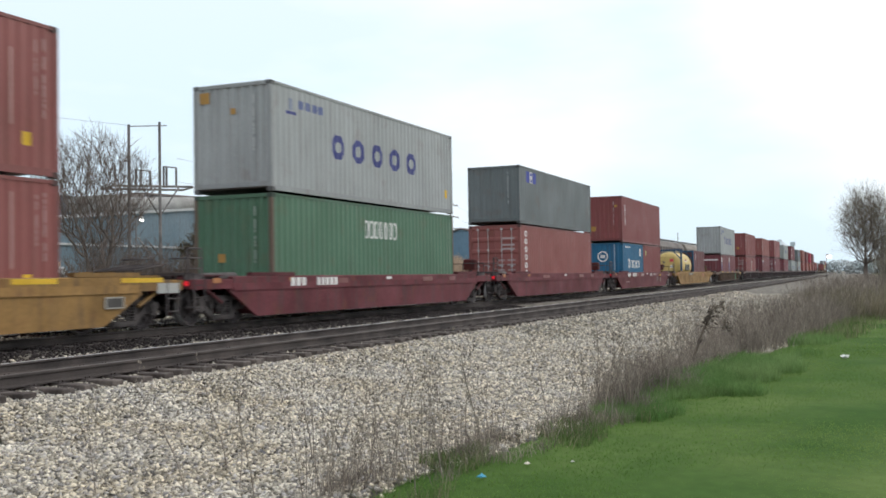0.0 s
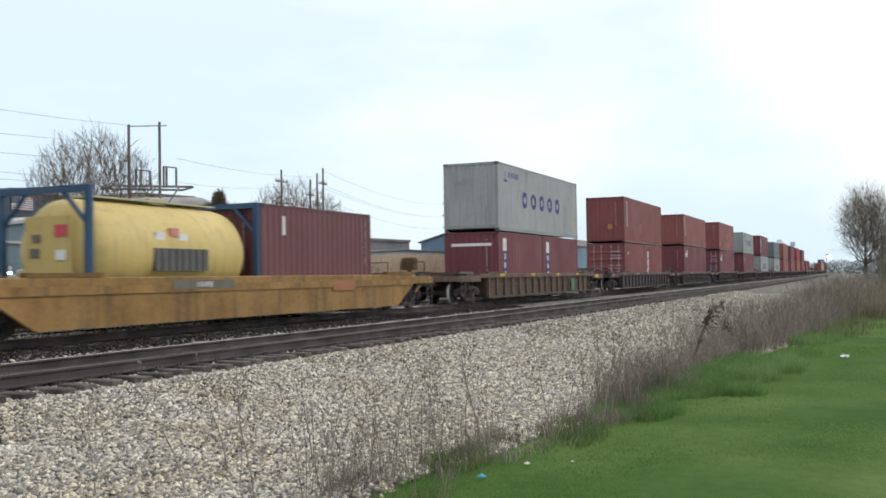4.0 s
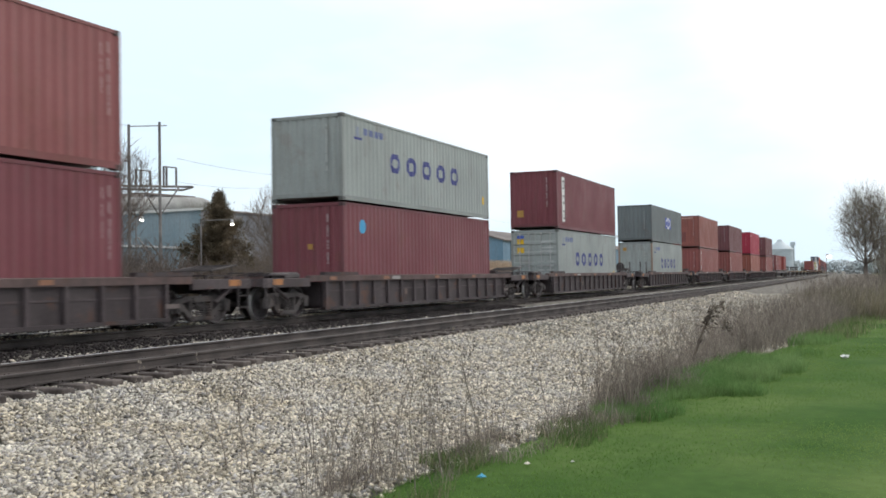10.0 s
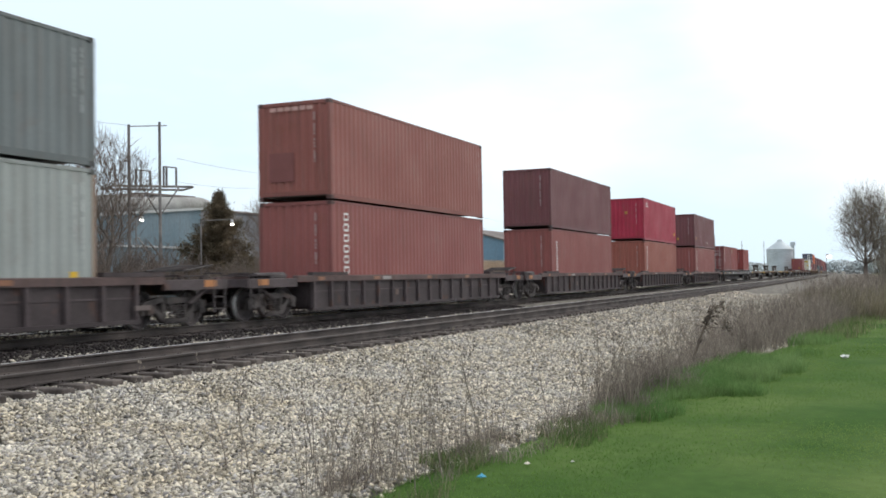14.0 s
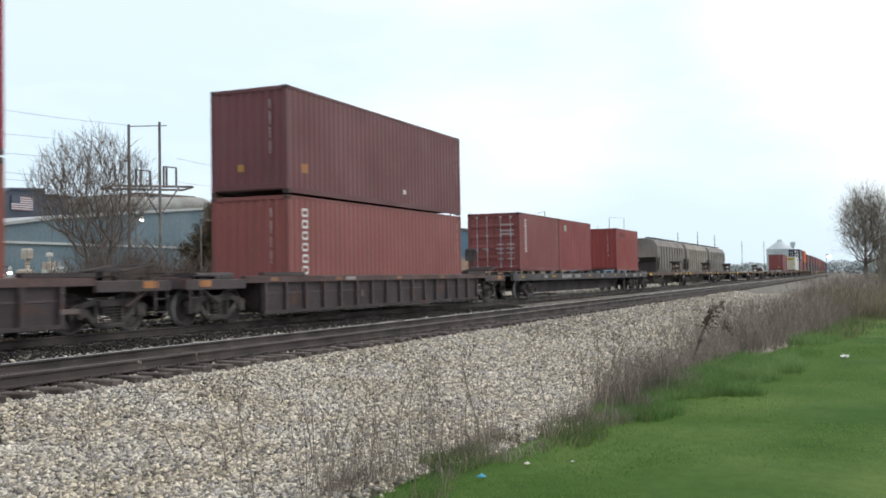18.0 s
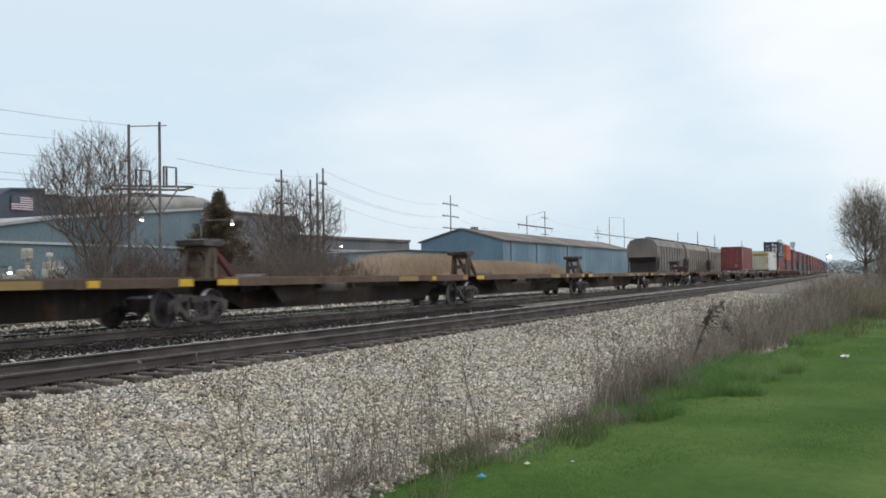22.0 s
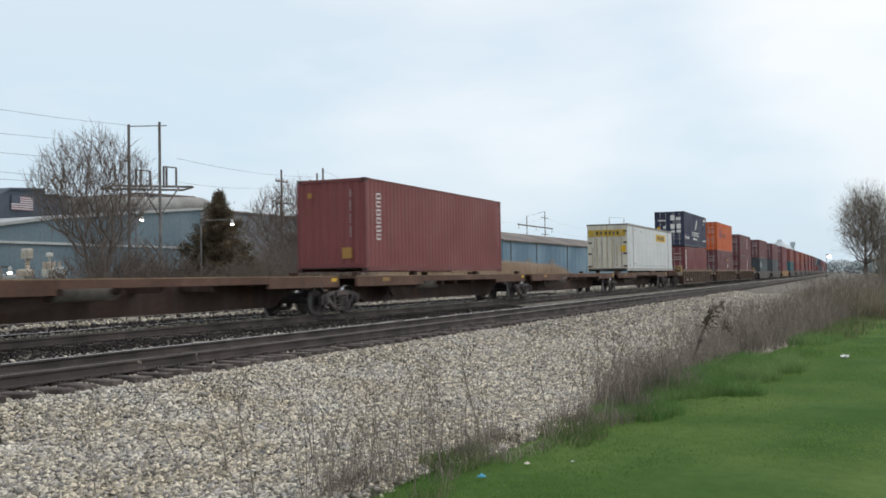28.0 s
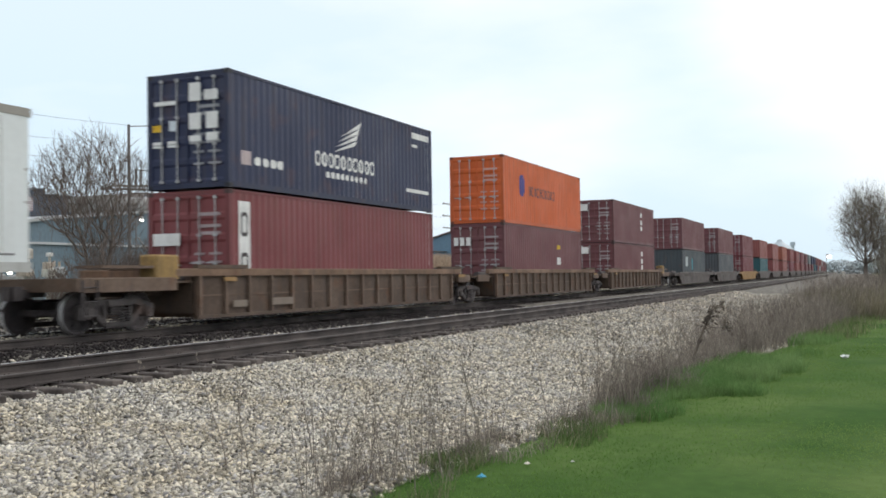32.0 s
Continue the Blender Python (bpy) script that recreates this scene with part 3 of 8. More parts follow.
def ring_block(box, x, z, w, h, color, solid=False, name="logo_block", lift=0.0):
    """A plain hollow block of a painted name, eight-sided."""
    c, t = min(w, h) * 0.28, min(w, h) * 0.27
    xs = folds(box, x - w / 2, x + w / 2)
    xs |= {x - w / 2 + c, x + w / 2 - c}
    wi, hi, ci = w / 2 - t, h / 2 - t, c * (1 - 2 * t / min(w, h))
    if not solid:
        xs |= {x - wi, x + wi, x - wi + ci, x + wi - ci}

    def reach(d, half, tall, cut):
        return tall - max(0.0, abs(d) - (half - cut)) if abs(d) <= half + 1e-6 else 0.0

    def spans(a, b):
        oa, ob = reach(a - x, w / 2, h / 2, c), reach(b - x, w / 2, h / 2, c)
        if solid or abs((a + b) / 2 - x) > wi:
            return [(z - oa, z - ob, z + oa, z + ob)]
        ia, ib = reach(a - x, wi, hi, ci), reach(b - x, wi, hi, ci)
        return [(z + ia, z + ib, z + oa, z + ob), (z - oa, z - ob, z - ia, z - ib)]
    return painted(box, name, xs, spans, color, "", lift)


def blocks_row(box, x0, x1, z0, z1, n, color, gap=0.35, solid=False):
    """A painted name as a row of plain blocks."""
    step = (x1 - x0) / n
    for i in range(n):
        ring_block(box, x0 + (i + 0.5) * step, (z0 + z1) / 2, step * (1 - gap), z1 - z0, color, solid)


def blocks_column(box, x, w, z0, z1, n, color, gap=0.2, solid=False, lift=0.0):
    step = (z1 - z0) / n
    for i in range(n):
        ring_block(box, x, z0 + (i + 0.5) * step, w, step * (1 - gap), color, solid, lift=lift)


WHITE, YELLOW, NAVY = (0.75, 0.74, 0.72), (0.68, 0.42, 0.02), (0.035, 0.045, 0.20)
RUSTRED, MAROON, DEEP = (0.225, 0.060, 0.060), (0.175, 0.044, 0.056), (0.158, 0.055, 0.062)
BRICK, CRIMSON = (0.262, 0.082, 0.074), (0.36, 0.022, 0.055)
LINER_GREY, PALE, SLATE = (0.36, 0.378, 0.38), (0.315, 0.342, 0.33), (0.15, 0.172, 0.178)
GREEN, LINER_BLUE, NAVYBOX, ORANGE = (0.078, 0.172, 0.105), (0.015, 0.13, 0.25), (0.022, 0.03, 0.075), (0.62, 0.12, 0.025)


def container(length, high, color, label, doors=False, posts=None, far=False, group="containers on the train"):
    """A shipping container; its origin lies under its middle, its doors or blind end lead towards -x."""
    box = thing("shipping_container", label, "container", group)
    h2 = length / 2
    box["half"] = h2
    fc = tuple(c * 0.8 for c in color)
    post = 0.10
    for side in (-1, 1):
        p = part("side_panel", corrugated(length - 2 * post, 0.16, high - 0.08, "side_panel"), box, "", color, (0, side * (W2 - 0.006), 0))
        if side > 0:
            p.rotation_euler = (0, 0, math.pi)
        slab("top_rail", box, -h2 + post, h2 - post, side * (W2 - 0.03) - 0.03, side * (W2 - 0.03) + 0.03, high - 0.08, high - 0.01, PAINT, fc)
        slab("bottom_rail", box, -h2 + post, h2 - post, side * (W2 - 0.04) - 0.04, side * (W2 - 0.04) + 0.04, 0.02, 0.16, PAINT, fc)

    def roof():
        s = Shape().box(-h2 + 0.05, h2 - 0.05, -W2 + 0.06, W2 - 0.06, -0.03, -0.014)
        n = int(length / 0.42)
        for i in range(n):
            x = -h2 + 0.3 + i * (length - 0.6) / max(1, n - 1)
            s.box(x - 0.09, x + 0.09, -W2 + 0.14, W2 - 0.14, -0.015, 0.0)
        return s.mesh("roof", PAINT)
    part("roof", once(("roof", round(length, 2)), roof), box, "", color, (0, 0, high))
    slab("floor", box, -h2 + 0.06, h2 - 0.06, -W2 + 0.06, W2 - 0.06, 0.10, 0.16, PAINT, (0.08, 0.06, 0.05))
    for ex in (-1, 1):
        for sy in (-1, 1):
            slab("corner_post", box, ex * (h2 - post / 2) - post / 2, ex * (h2 - post / 2) + post / 2, sy * (W2 - 0.055) - 0.055, sy * (W2 - 0.055) + 0.055,
                 0.118, high - 0.118, PAINT, posts or fc)
            if not far:
                for z0 in (0.0, high - 0.118):
                    slab("corner_casting", box, ex * (h2 - 0.085) - 0.089, ex * (h2 - 0.085) + 0.089, sy * (W2 - 0.079) - 0.083, sy * (W2 - 0.079) + 0.083,
                         z0, z0 + 0.118, PAINT, tuple(0.25 * c + 0.01 for c in fc), c=0.012)
        if ex > 0 or not doors:
            p = part("end_panel", corrugated(2 * W2 - 0.22, 0.25, high - 0.1, "end_panel", 0.048), box, "", color, (ex * (h2 - 0.012), 0, 0))
            p.rotation_euler = (0, 0, math.pi / 2 * ex)
        low = 0.02 if doors and ex < 0 else 0.13
        slab("end_sill", box, ex * (h2 - 0.05) - 0.05, ex * (h2 - 0.05) + 0.05, -W2 + 0.11, W2 - 0.11, low, low + 0.12, PAINT, fc)
        slab("end_header", box, ex * (h2 - 0.05) - 0.05, ex * (h2 - 0.05) + 0.05, -W2 + 0.11, W2 - 0.11, high - 0.11, high - 0.01, PAINT, fc)
    if doors:
        w = W2 - 0.125
        for sy in (-1, 1):
            d = part("door", door_mesh(w, high - 0.26), box, "", color, (-h2 + 0.004, sy * (w / 2 + 0.006), 0.145))
            for oy in (-0.27, 0.2):
                part("lock_rod", rod_mesh(high - 0.26), d, "galvanised locking rod", None, (-0.045, oy, 0))
        for z in (0.78, 0.68, 0.62):
            marking(box, -0.95, -0.35, high * z, high * z + 0.08, tuple(0.28 + 0.5 * c for c in color), True, "code_bar")
        for z in (0.45, 0.38, 0.30, 0.2):
            marking(box, -0.98, -0.62, high * z, high * z + 0.06, tuple(0.25 + 0.5 * c for c in color), True, "code_bar")
            marking(box, -0.48, -0.18, high * z, high * z + 0.06, tuple(0.25 + 0.5 * c for c in color), True, "code_bar")
    elif not far:
        code_column(box, -0.69, 0.055, high * 0.34, high * 0.88, tuple(0.2 + 0.7 * c for c in color), True)
    if not far:
        code_column(box, h2 - 0.55, 0.06, high * 0.5, high * 0.88, tuple(0.16 + 0.85 * c for c in color))
        code_column(box, h2 - 0.36, 0.05, high * 0.38, high * 0.90, tuple(0.16 + 0.85 * c for c in color))
    return box


def blue_name(box, high, low):
    """The dark blue painted name and emblem on a grey box, as plain blocks."""
    blocks_row(box, -3.15, 3.15, high * 0.46 - low, high * 0.70 - low, 5, NAVY, gap=0.42)
    marking(box, -5.35, -4.85, high * 0.73, high * 0.76, NAVY, name="emblem")
    marking(box, -5.2, -5.0, high * 0.77, high * 0.88, (0.22, 0.25, 0.33), name="emblem")
    for i in range(4):
        marking(box, -4.7 + i * 0.35, -4.43 + i * 0.35, high * 0.80, high * 0.88, (0.12, 0.15, 0.30), name="emblem")
    marking(box, 5.4, 5.62, 0.55, 0.85, YELLOW, name="sticker")


def upright_name(box, high, z0=0.24, z1=0.80, x=None):
    blocks_column(box, -box["half"] + 0.88 if x is None else x, 0.34, high * z0, high * z1, 6, WHITE, gap=0.25)


def warn(box, high, y=0.45, z=0.36, s=0.36):
    marking(box, -y - s / 2, -y + s / 2, high * z - s / 2, high * z + s / 2, (0.40, 0.22, 0.05), True, "sticker")


def patch(box, x0, x1, z0, z1, color):
    """A repainted area."""
    marking(box, x0, x1, z0, z1, color, name="repainted_patch")


def tank_container():
    """A cream tank in a blue twenty-foot frame."""
    box = thing("tank_container", "cream tank container in a blue steel frame with end placards", "container", "containers on the train")
    h2, high = 3.03, 2.59
    box["half"] = h2
    for ex in (-1, 1):
        for sy in (-1, 1):
            slab("corner_post", box, ex * (h2 - 0.07) - 0.07, ex * (h2 - 0.07) + 0.07, sy * 1.15 - 0.07, sy * 1.15 + 0.07, 0, high, PAINT, (0.025, 0.075, 0.15), 0.01)
        slab("end_header", box, ex * (h2 - 0.06) - 0.06, ex * (h2 - 0.06) + 0.06, -1.08, 1.08, high - 0.14, high, PAINT, (0.025, 0.075, 0.15))
        slab("end_sill", box, ex * (h2 - 0.06) - 0.06, ex * (h2 - 0.06) + 0.06, -1.08, 1.08, 0.05, 0.2, PAINT, (0.025, 0.075, 0.15))
        for sy in (-1, 1):
            s = Shape().tube((ex * 2.95, sy * 1.08, high - 0.75), (ex * 2.95, sy * 0.5, high - 0.12), 0.05, n=6)
            part("brace", s.mesh("brace", PAINT), box, "", (0.025, 0.075, 0.15))
    rows = [(0.02, -2.86), (0.6, -2.82), (0.95, -2.68), (1.1, -2.45), (1.13, -2.2), (1.13, 2.2), (1.1, 2.45), (0.95, 2.68), (0.6, 2.82), (0.02, 2.86)]
    part("tank", Shape().lathe([(r, h) for r, h in rows], "x", 32).mesh("tank", PAINT, smooth=True), box, "cream painted tank shell", (0.62, 0.47, 0.17), (0, 0, 1.27))
    slab("walkway", box, -2.0, 2.3, -0.35, 0.35, 2.44, 2.48, PAINT, (0.45, 0.42, 0.30))
    part("valve_box", Shape().cbox(-0.3, 0.3, -0.3, 0.3, 0, 0.16, 0.03).mesh("valve_box", PAINT), box, "", (0.5, 0.45, 0.3), (0.2, 0, 2.40))
    for i in range(8):
        x = -0.95 + i * 0.24
        slab("name_block", box, x, x + 0.19, -1.17, -1.09, 0.86, 1.36, CLEAN, (0.10, 0.10, 0.09))
    for x, z, c in ((-0.7, 1.62, WHITE), (-0.2, 1.72, (0.6, 0.25, 0.2)), (0.1, 1.6, WHITE)):
        slab("placard", box, x - 0.15, x + 0.15, -1.09, -1.0, z - 0.08, z + 0.1, CLEAN, c)
    for y, z, c, r in ((-0.35, 1.7, (0.55, 0.06, 0.08), 0.15), (-0.35, 1.2, WHITE, 0.13), (0.3, 1.55, (0.15, 0.13, 0.1), 0.1), (0.35, 1.25, (0.15, 0.13, 0.1), 0.12)):
        slab("placard", box, -2.9, -2.84, y - r, y + r, z - r * 0.8, z + r * 0.8, CLEAN, c)
    s = Shape().box(-2.9, -2.86, -0.62, 0.62, 0.55, 2.0)
    part("end_plate", s.mesh("end_plate", PAINT), box, "", (0.56, 0.42, 0.15), (0.03, 0, 0))
    return box


def domestic_container():
    """The long white smooth-sided box with yellow name panels."""
    box = thing("domestic_container", "long dirty white ribbed container with yellow name panels and rear doors", "container", "containers on the train")
    L, high, h2 = 15.6, 3.0, 7.8
    wide = 1.295
    box["half"] = h2
    white, grime = (0.70, 0.73, 0.725), (0.30, 0.28, 0.25)
    for sy in (-1, 1):
        slab("side_wall", box, -h2 + 0.1, h2 - 0.1, sy * (wide - 0.02) - 0.02, sy * (wide - 0.02) + 0.02, 0.18, high - 0.14, WHITE_SKIN, white)
        slab("top_rail", box, -h2, h2, sy * (wide - 0.02) - 0.03, sy * (wide - 0.02) + 0.03, high - 0.16, high, PAINT, grime)
        slab("bottom_rail", box, -h2, h2, sy * (wide - 0.04) - 0.045, sy * (wide - 0.04) + 0.045, 0.0, 0.18, PAINT, (0.45, 0.45, 0.43))
        for x in (-6.1, 6.1):
            slab("lift_post", box, x - 0.09, x + 0.09, sy * (wide + 0.005) - 0.015, sy * (wide + 0.005) + 0.015, 0.02, high - 0.02, PAINT, (0.5, 0.5, 0.48))
            slab("lift_casting", box, x - 0.11, x + 0.11, sy * (wide - 0.02) - 0.04, sy * (wide - 0.02) + 0.04, high - 0.15, high + 0.005, PAINT, (0.08, 0.07, 0.07))
        for i in range(12):
            x = -7.2 + i * 1.3
            slab("seam", box, x - 0.014, x + 0.014, sy * (wide + 0.001) - 0.004, sy * (wide + 0.001) + 0.004, 0.3, high - 0.2, WHITE_SKIN, (0.46, 0.46, 0.45))
            if sy < 0:
                for z in (1.25, 1.85):
                    slab("dent_mark", box, x + 0.55, x + 0.63, -wide - 0.006, -wide, z, z + 0.05, CLEAN, (0.34, 0.33, 0.31))
    slab("roof", box, -h2, h2, -wide + 0.02, wide - 0.02, high - 0.05, high - 0.01, PAINT, (0.5, 0.5, 0.5))
    slab("floor", box, -h2, h2, -wide + 0.05, wide - 0.05, 0.1, 0.17, PAINT, (0.1, 0.08, 0.07))
    slab("nose_wall", box, h2 - 0.12, h2 - 0.04, -wide + 0.02, wide - 0.02, 0.05, high - 0.05, PAINT, white)
    for sy in (-1, 1):
        d = slab("door", box, -h2 + 0.02, -h2 + 0.08, sy * 0.635 - 0.625, sy * 0.635 + 0.625, 0.1, high - 0.1, PAINT, (0.62, 0.60, 0.50))
        for oy in (-0.28, 0.18):
            part("lock_rod", once(("rod", 2.7), lambda: Shape().tube((0, 0, -1.35), (0, 0, 1.35), 0.02).mesh("lock_rod", GALV)), d, "", None, (-0.05, oy, 0))
        for z in (-1.2, -0.4, 0.3, 1.0):
            slab("hinge", d, -0.06, -0.02, sy * 0.5 - 0.14, sy * 0.5 + 0.1, z - 0.06, z + 0.06, PAINT, (0.12, 0.1, 0.08))
    for y, z0, z1 in ((-0.92, 0.25, 2.1), (-0.62, 0.3, 1.7), (-0.33, 0.2, 2.1), (0.0, 0.2, 2.9), (0.34, 0.2, 1.9), (0.66, 0.3, 2.1), (0.95, 0.25, 1.5)):
        slab("grime_streak", box, -h2 + 0.012, -h2 + 0.021, y - 0.05, y + 0.05, z0, z1, CLEAN, (0.44, 0.38, 0.28))
    slab("name_panel", box, -h2 - 0.01, -h2 + 0.012, -1.18, 1.18, 2.2, 2.62, CLEAN, (0.50, 0.34, 0.03), 0, "yellow name panel")
    for i, y in enumerate((0.62, 0.38, 0.05, -0.2, -0.45, -0.7)):
        slab("name_block", box, -h2 - 0.016, -h2 - 0.01, y - 0.07, y + 0.07, 2.3, 2.52, CLEAN, (0.06, 0.05, 0.03))
    slab("name_panel", box, 1.45, 5.0, -wide - 0.014, -wide - 0.006, 2.08, 2.58, CLEAN, YELLOW, 0, "yellow name panel")
    for i in range(6):
        x = 2.0 + i * 0.42
        slab("name_block", box, x, x + 0.27, -wide - 0.02, -wide - 0.014, 2.2, 2.46, CLEAN, (0.06, 0.05, 0.03))
    slab("sticker", box, -h2 - 0.012, -h2 + 0.012, -1.2, -0.85, 1.2, 1.62, CLEAN, YELLOW)
    for x in [-7.4 + 1.1 * i for i in range(14)]:
        slab("vent_mark", box, x, x + 0.5, -wide - 0.006, -wide, 0.3, 0.34, CLEAN, (0.2, 0.2, 0.2))
    for x, z in ((-5.9, 2.62), (-4.0, 2.55), (-5.85, 0.42)):
        slab("code_bar", box, x, x + 0.8, -wide - 0.006, -wide, z, z + 0.09, CLEAN, (0.50, 0.51, 0.50))
    return box


# ---- rail cars ----


def wheelset_mesh():
    s = Shape()
    for sy in (-1, 1):
        y = sy * 0.755
        rows = [(0.09, y - sy * 0.09), (0.15, y - sy * 0.075), (0.33, y - sy * 0.03), (0.36, y - sy * 0.07), (0.452, y - sy * 0.07), (0.45, y - sy * 0.04),
                (0.424, y - sy * 0.03), (0.42, y + sy * 0.065), (0.37, y + sy * 0.065), (0.33, y + sy * 0.0), (0.15, y + sy * 0.02), (0.12, y + sy * 0.06), (0.08, y + sy * 0.07)]
        s.lathe(rows, "y", 28)
    s.tube((0, -1.05, 0), (0, 1.05, 0), 0.075, n=12)
    # the bright tread
    for sy in (-1, 1):
        y = sy * 0.755
        s.lathe([(0.428, y - sy * 0.028), (0.424, y + sy * 0.066)], "y", 28, slot=1)
        for _ in range(2):
            s.f.pop(), s.k.pop()
    for sy in (-1, 1):
        for k in range(6):
            a = k * math.pi / 3
            s.tube((0.24 * math.cos(a), sy * 0.76, 0.24 * math.sin(a)), (0.24 * math.cos(a), sy * 0.785, 0.24 * math.sin(a)), 0.03, n=6)
    return s.mesh("wheelset", STEEL_DARK, STEEL_BRIGHT)


def side_frame_mesh():
    s = Shape().prism([(-1.14, 0.47), (-1.1, 0.57), (-0.94, 0.61), (-0.55, 0.69), (0.55, 0.69), (0.94, 0.61), (1.1, 0.57), (1.14, 0.47), (0.8, 0.5), (0.5, 0.58), (-0.5, 0.58), (-0.8, 0.5)], -0.07, 0.07, axis="y")
    for e in (-1, 1):
        # the slanting leg, the column beside the springs and the pedestal jaw
        s.prism([(e * 0.86, 0.52), (e * 0.72, 0.54), (e * 0.34, 0.24), (e * 0.42, 0.13)], -0.065, 0.065, axis="y")
        s.prism([(e * 0.44, 0.60), (e * 0.34, 0.60), (e * 0.34, 0.22), (e * 0.42, 0.22)], -0.065, 0.065, axis="y")
        s.box(e * 1.06 - 0.05, e * 1.06 + 0.05, -0.06, 0.06, 0.30, 0.5)
        s.box(e * 0.73 - 0.04, e * 0.73 + 0.04, -0.06, 0.06, 0.34, 0.52)
    s.prism([(-0.46, 0.22), (0.46, 0.22), (0.38, 0.11), (-0.38, 0.11)], -0.09, 0.09, axis="y")
    for x in (-0.89, 0.89):
        s.tube((x, -0.11, 0.44), (x, 0.09, 0.44), 0.14, n=12)
        s.tube((x, -0.14, 0.44), (x, -0.11, 0.44), 0.09, n=8)
    for x in (-0.22, -0.07, 0.08, 0.23):
        for k in range(5):
            s.tube((x, -0.1, 0.24 + k * 0.06), (x, -0.1, 0.27 + k * 0.06), 0.065, n=8)
    s.box(-0.36, 0.36, -0.12, 0.0, 0.15, 0.22)
    s.box(-0.36, 0.36, -0.12, 0.0, 0.55, 0.66)
    return s.mesh("side_frame", FRAME_STEEL)


def bolster_mesh():
    s = Shape().box(-0.2, 0.2, -1.0, 1.0, 0.38, 0.64)
    s.tube((0, 0, 0.64), (0, 0, 0.72), 0.22, n=12)
    for x in (-0.4, 0.4):
        s.box(x - 0.05, x + 0.05, -0.9, 0.9, 0.4, 0.5)
        for sy in (-1, 1):
            s.box(x - 0.09 + (0.1 if x > 0 else -0.1), x + 0.09 + (0.1 if x > 0 else -0.1), sy * 0.72 - 0.06, sy * 0.72 + 0.06, 0.3, 0.52)
    return s.mesh("bolster", STEEL_DARK)


def truck(car, x):
    """A two-axle truck under a car: side frames, bolster and two wheelsets that turn."""
    tk = part("truck", once("bolster", bolster_mesh), car, "dark cast steel two-axle truck", None, (x, 0, 0))
    for sy in (-1, 1):
        f = part("side_frame", once("side_frame", side_frame_mesh), tk, "", None, (0, sy * 1.0, 0))
        if sy > 0:
            f.rotation_euler = (0, 0, math.pi)
    for dx in (-0.89, 0.89):
        w = part("wheelset", once("wheelset", wheelset_mesh), tk, "steel wheels with bright worn treads")
        w.matrix_parent_inverse = Matrix.Translation((dx, 0, 0.42))
    return tk


def coupler(car, x, facing):
    def make():
        s = Shape().box(-0.5, 0.1, -0.09, 0.09, -0.08, 0.08)
        s.prism([(0.1, -0.14), (0.42, -0.16), (0.46, -0.02), (0.34, 0.02), (0.34, 0.12), (0.2, 0.16), (0.1, 0.12)], -0.14, 0.14, axis="z")
        s.tube((0.05, -0.3, -0.1), (0.3, -0.34, -0.42), 0.025, n=6)
        return s.mesh("coupler", STEEL_DARK)
    c = part("coupler", once("coupler", make), car, "", None, (x, 0, 0.84))
    if facing < 0:
        c.rotation_euler = (0, 0, math.pi)
    return c


def ladder_mesh():
    s = Shape()
    for x in (-0.2, 0.2):
        s.box(x - 0.015, x + 0.015, -0.02, 0.02, 0.0, 0.78)
    for k in range(3):
        s.tube((-0.2, 0, 0.08 + k * 0.28), (0.2, 0, 0.08 + k * 0.28), 0.014, n=6)
    return s.mesh("ladder", STEEL_DARK)


def grating_mesh():
    """A sagging end platform: cross bars between two long edge bars, on two short legs."""
    s = Shape()
    rise = lambda x: 0.05 + 0.13 * x
    for y in (-0.55, 0.55):
        s.tube((0, y, rise(0)), (1.05, y, rise(1.05)), 0.025, n=6)
    for i in range(13):
        x = 0.02 + i * 0.084
        s.cbox(x, x + 0.052, -0.55, 0.55, rise(x) - 0.012, rise(x) + 0.014, 0.004)
    for x in (0.12, 0.92):
        for y in (-0.5, 0.5):
            s.tube((x, y, -0.2), (x, y, rise(x)), 0.022, n=6)
    return s.mesh("end_grating", FRAME_STEEL)


def grab_post_mesh():
    s = Shape().tube((0, 0, 0), (0, 0, 1.36), 0.03, n=6).tube((0, 0, 1.36), (0.5, 0, 1.36), 0.022, n=6).tube((0.5, 0, 1.36), (0.5, 0, 0.62), 0.022, n=6)
    for z in (0.62, 0.9, 1.14):
        s.tube((0, 0, z), (0.5, 0, z), 0.016, n=6)
    s.box(-0.12, 0.42, -0.06, 0.1, 0.0, 0.035)
    return s.mesh("grab_post", STEEL_DARK)


def crossover_mesh():
    """A raised grating with its legs and two rails."""
    s = Shape()
    for k in range(7):
        s.box(-0.34 + k * 0.1, -0.30 + k * 0.1, -1.25, 1.25, 0.12, 0.15)
    for y in (-1.2, -0.4, 0.4, 1.2):
        s.box(-0.36, 0.34, y - 0.025, y + 0.025, 0.0, 0.125)
    for y in (-1.2, 0.2):
        s.tube((0.3, y, 0.14), (0.3, y, 0.52), 0.018, n=6).tube((0.3, y, 0.52), (0.3, y + 0.9, 0.52), 0.018, n=6).tube((0.3, y + 0.9, 0.52), (0.3, y + 0.9, 0.14), 0.018, n=6)
    return s.mesh("crossover_step", STEEL_DARK)


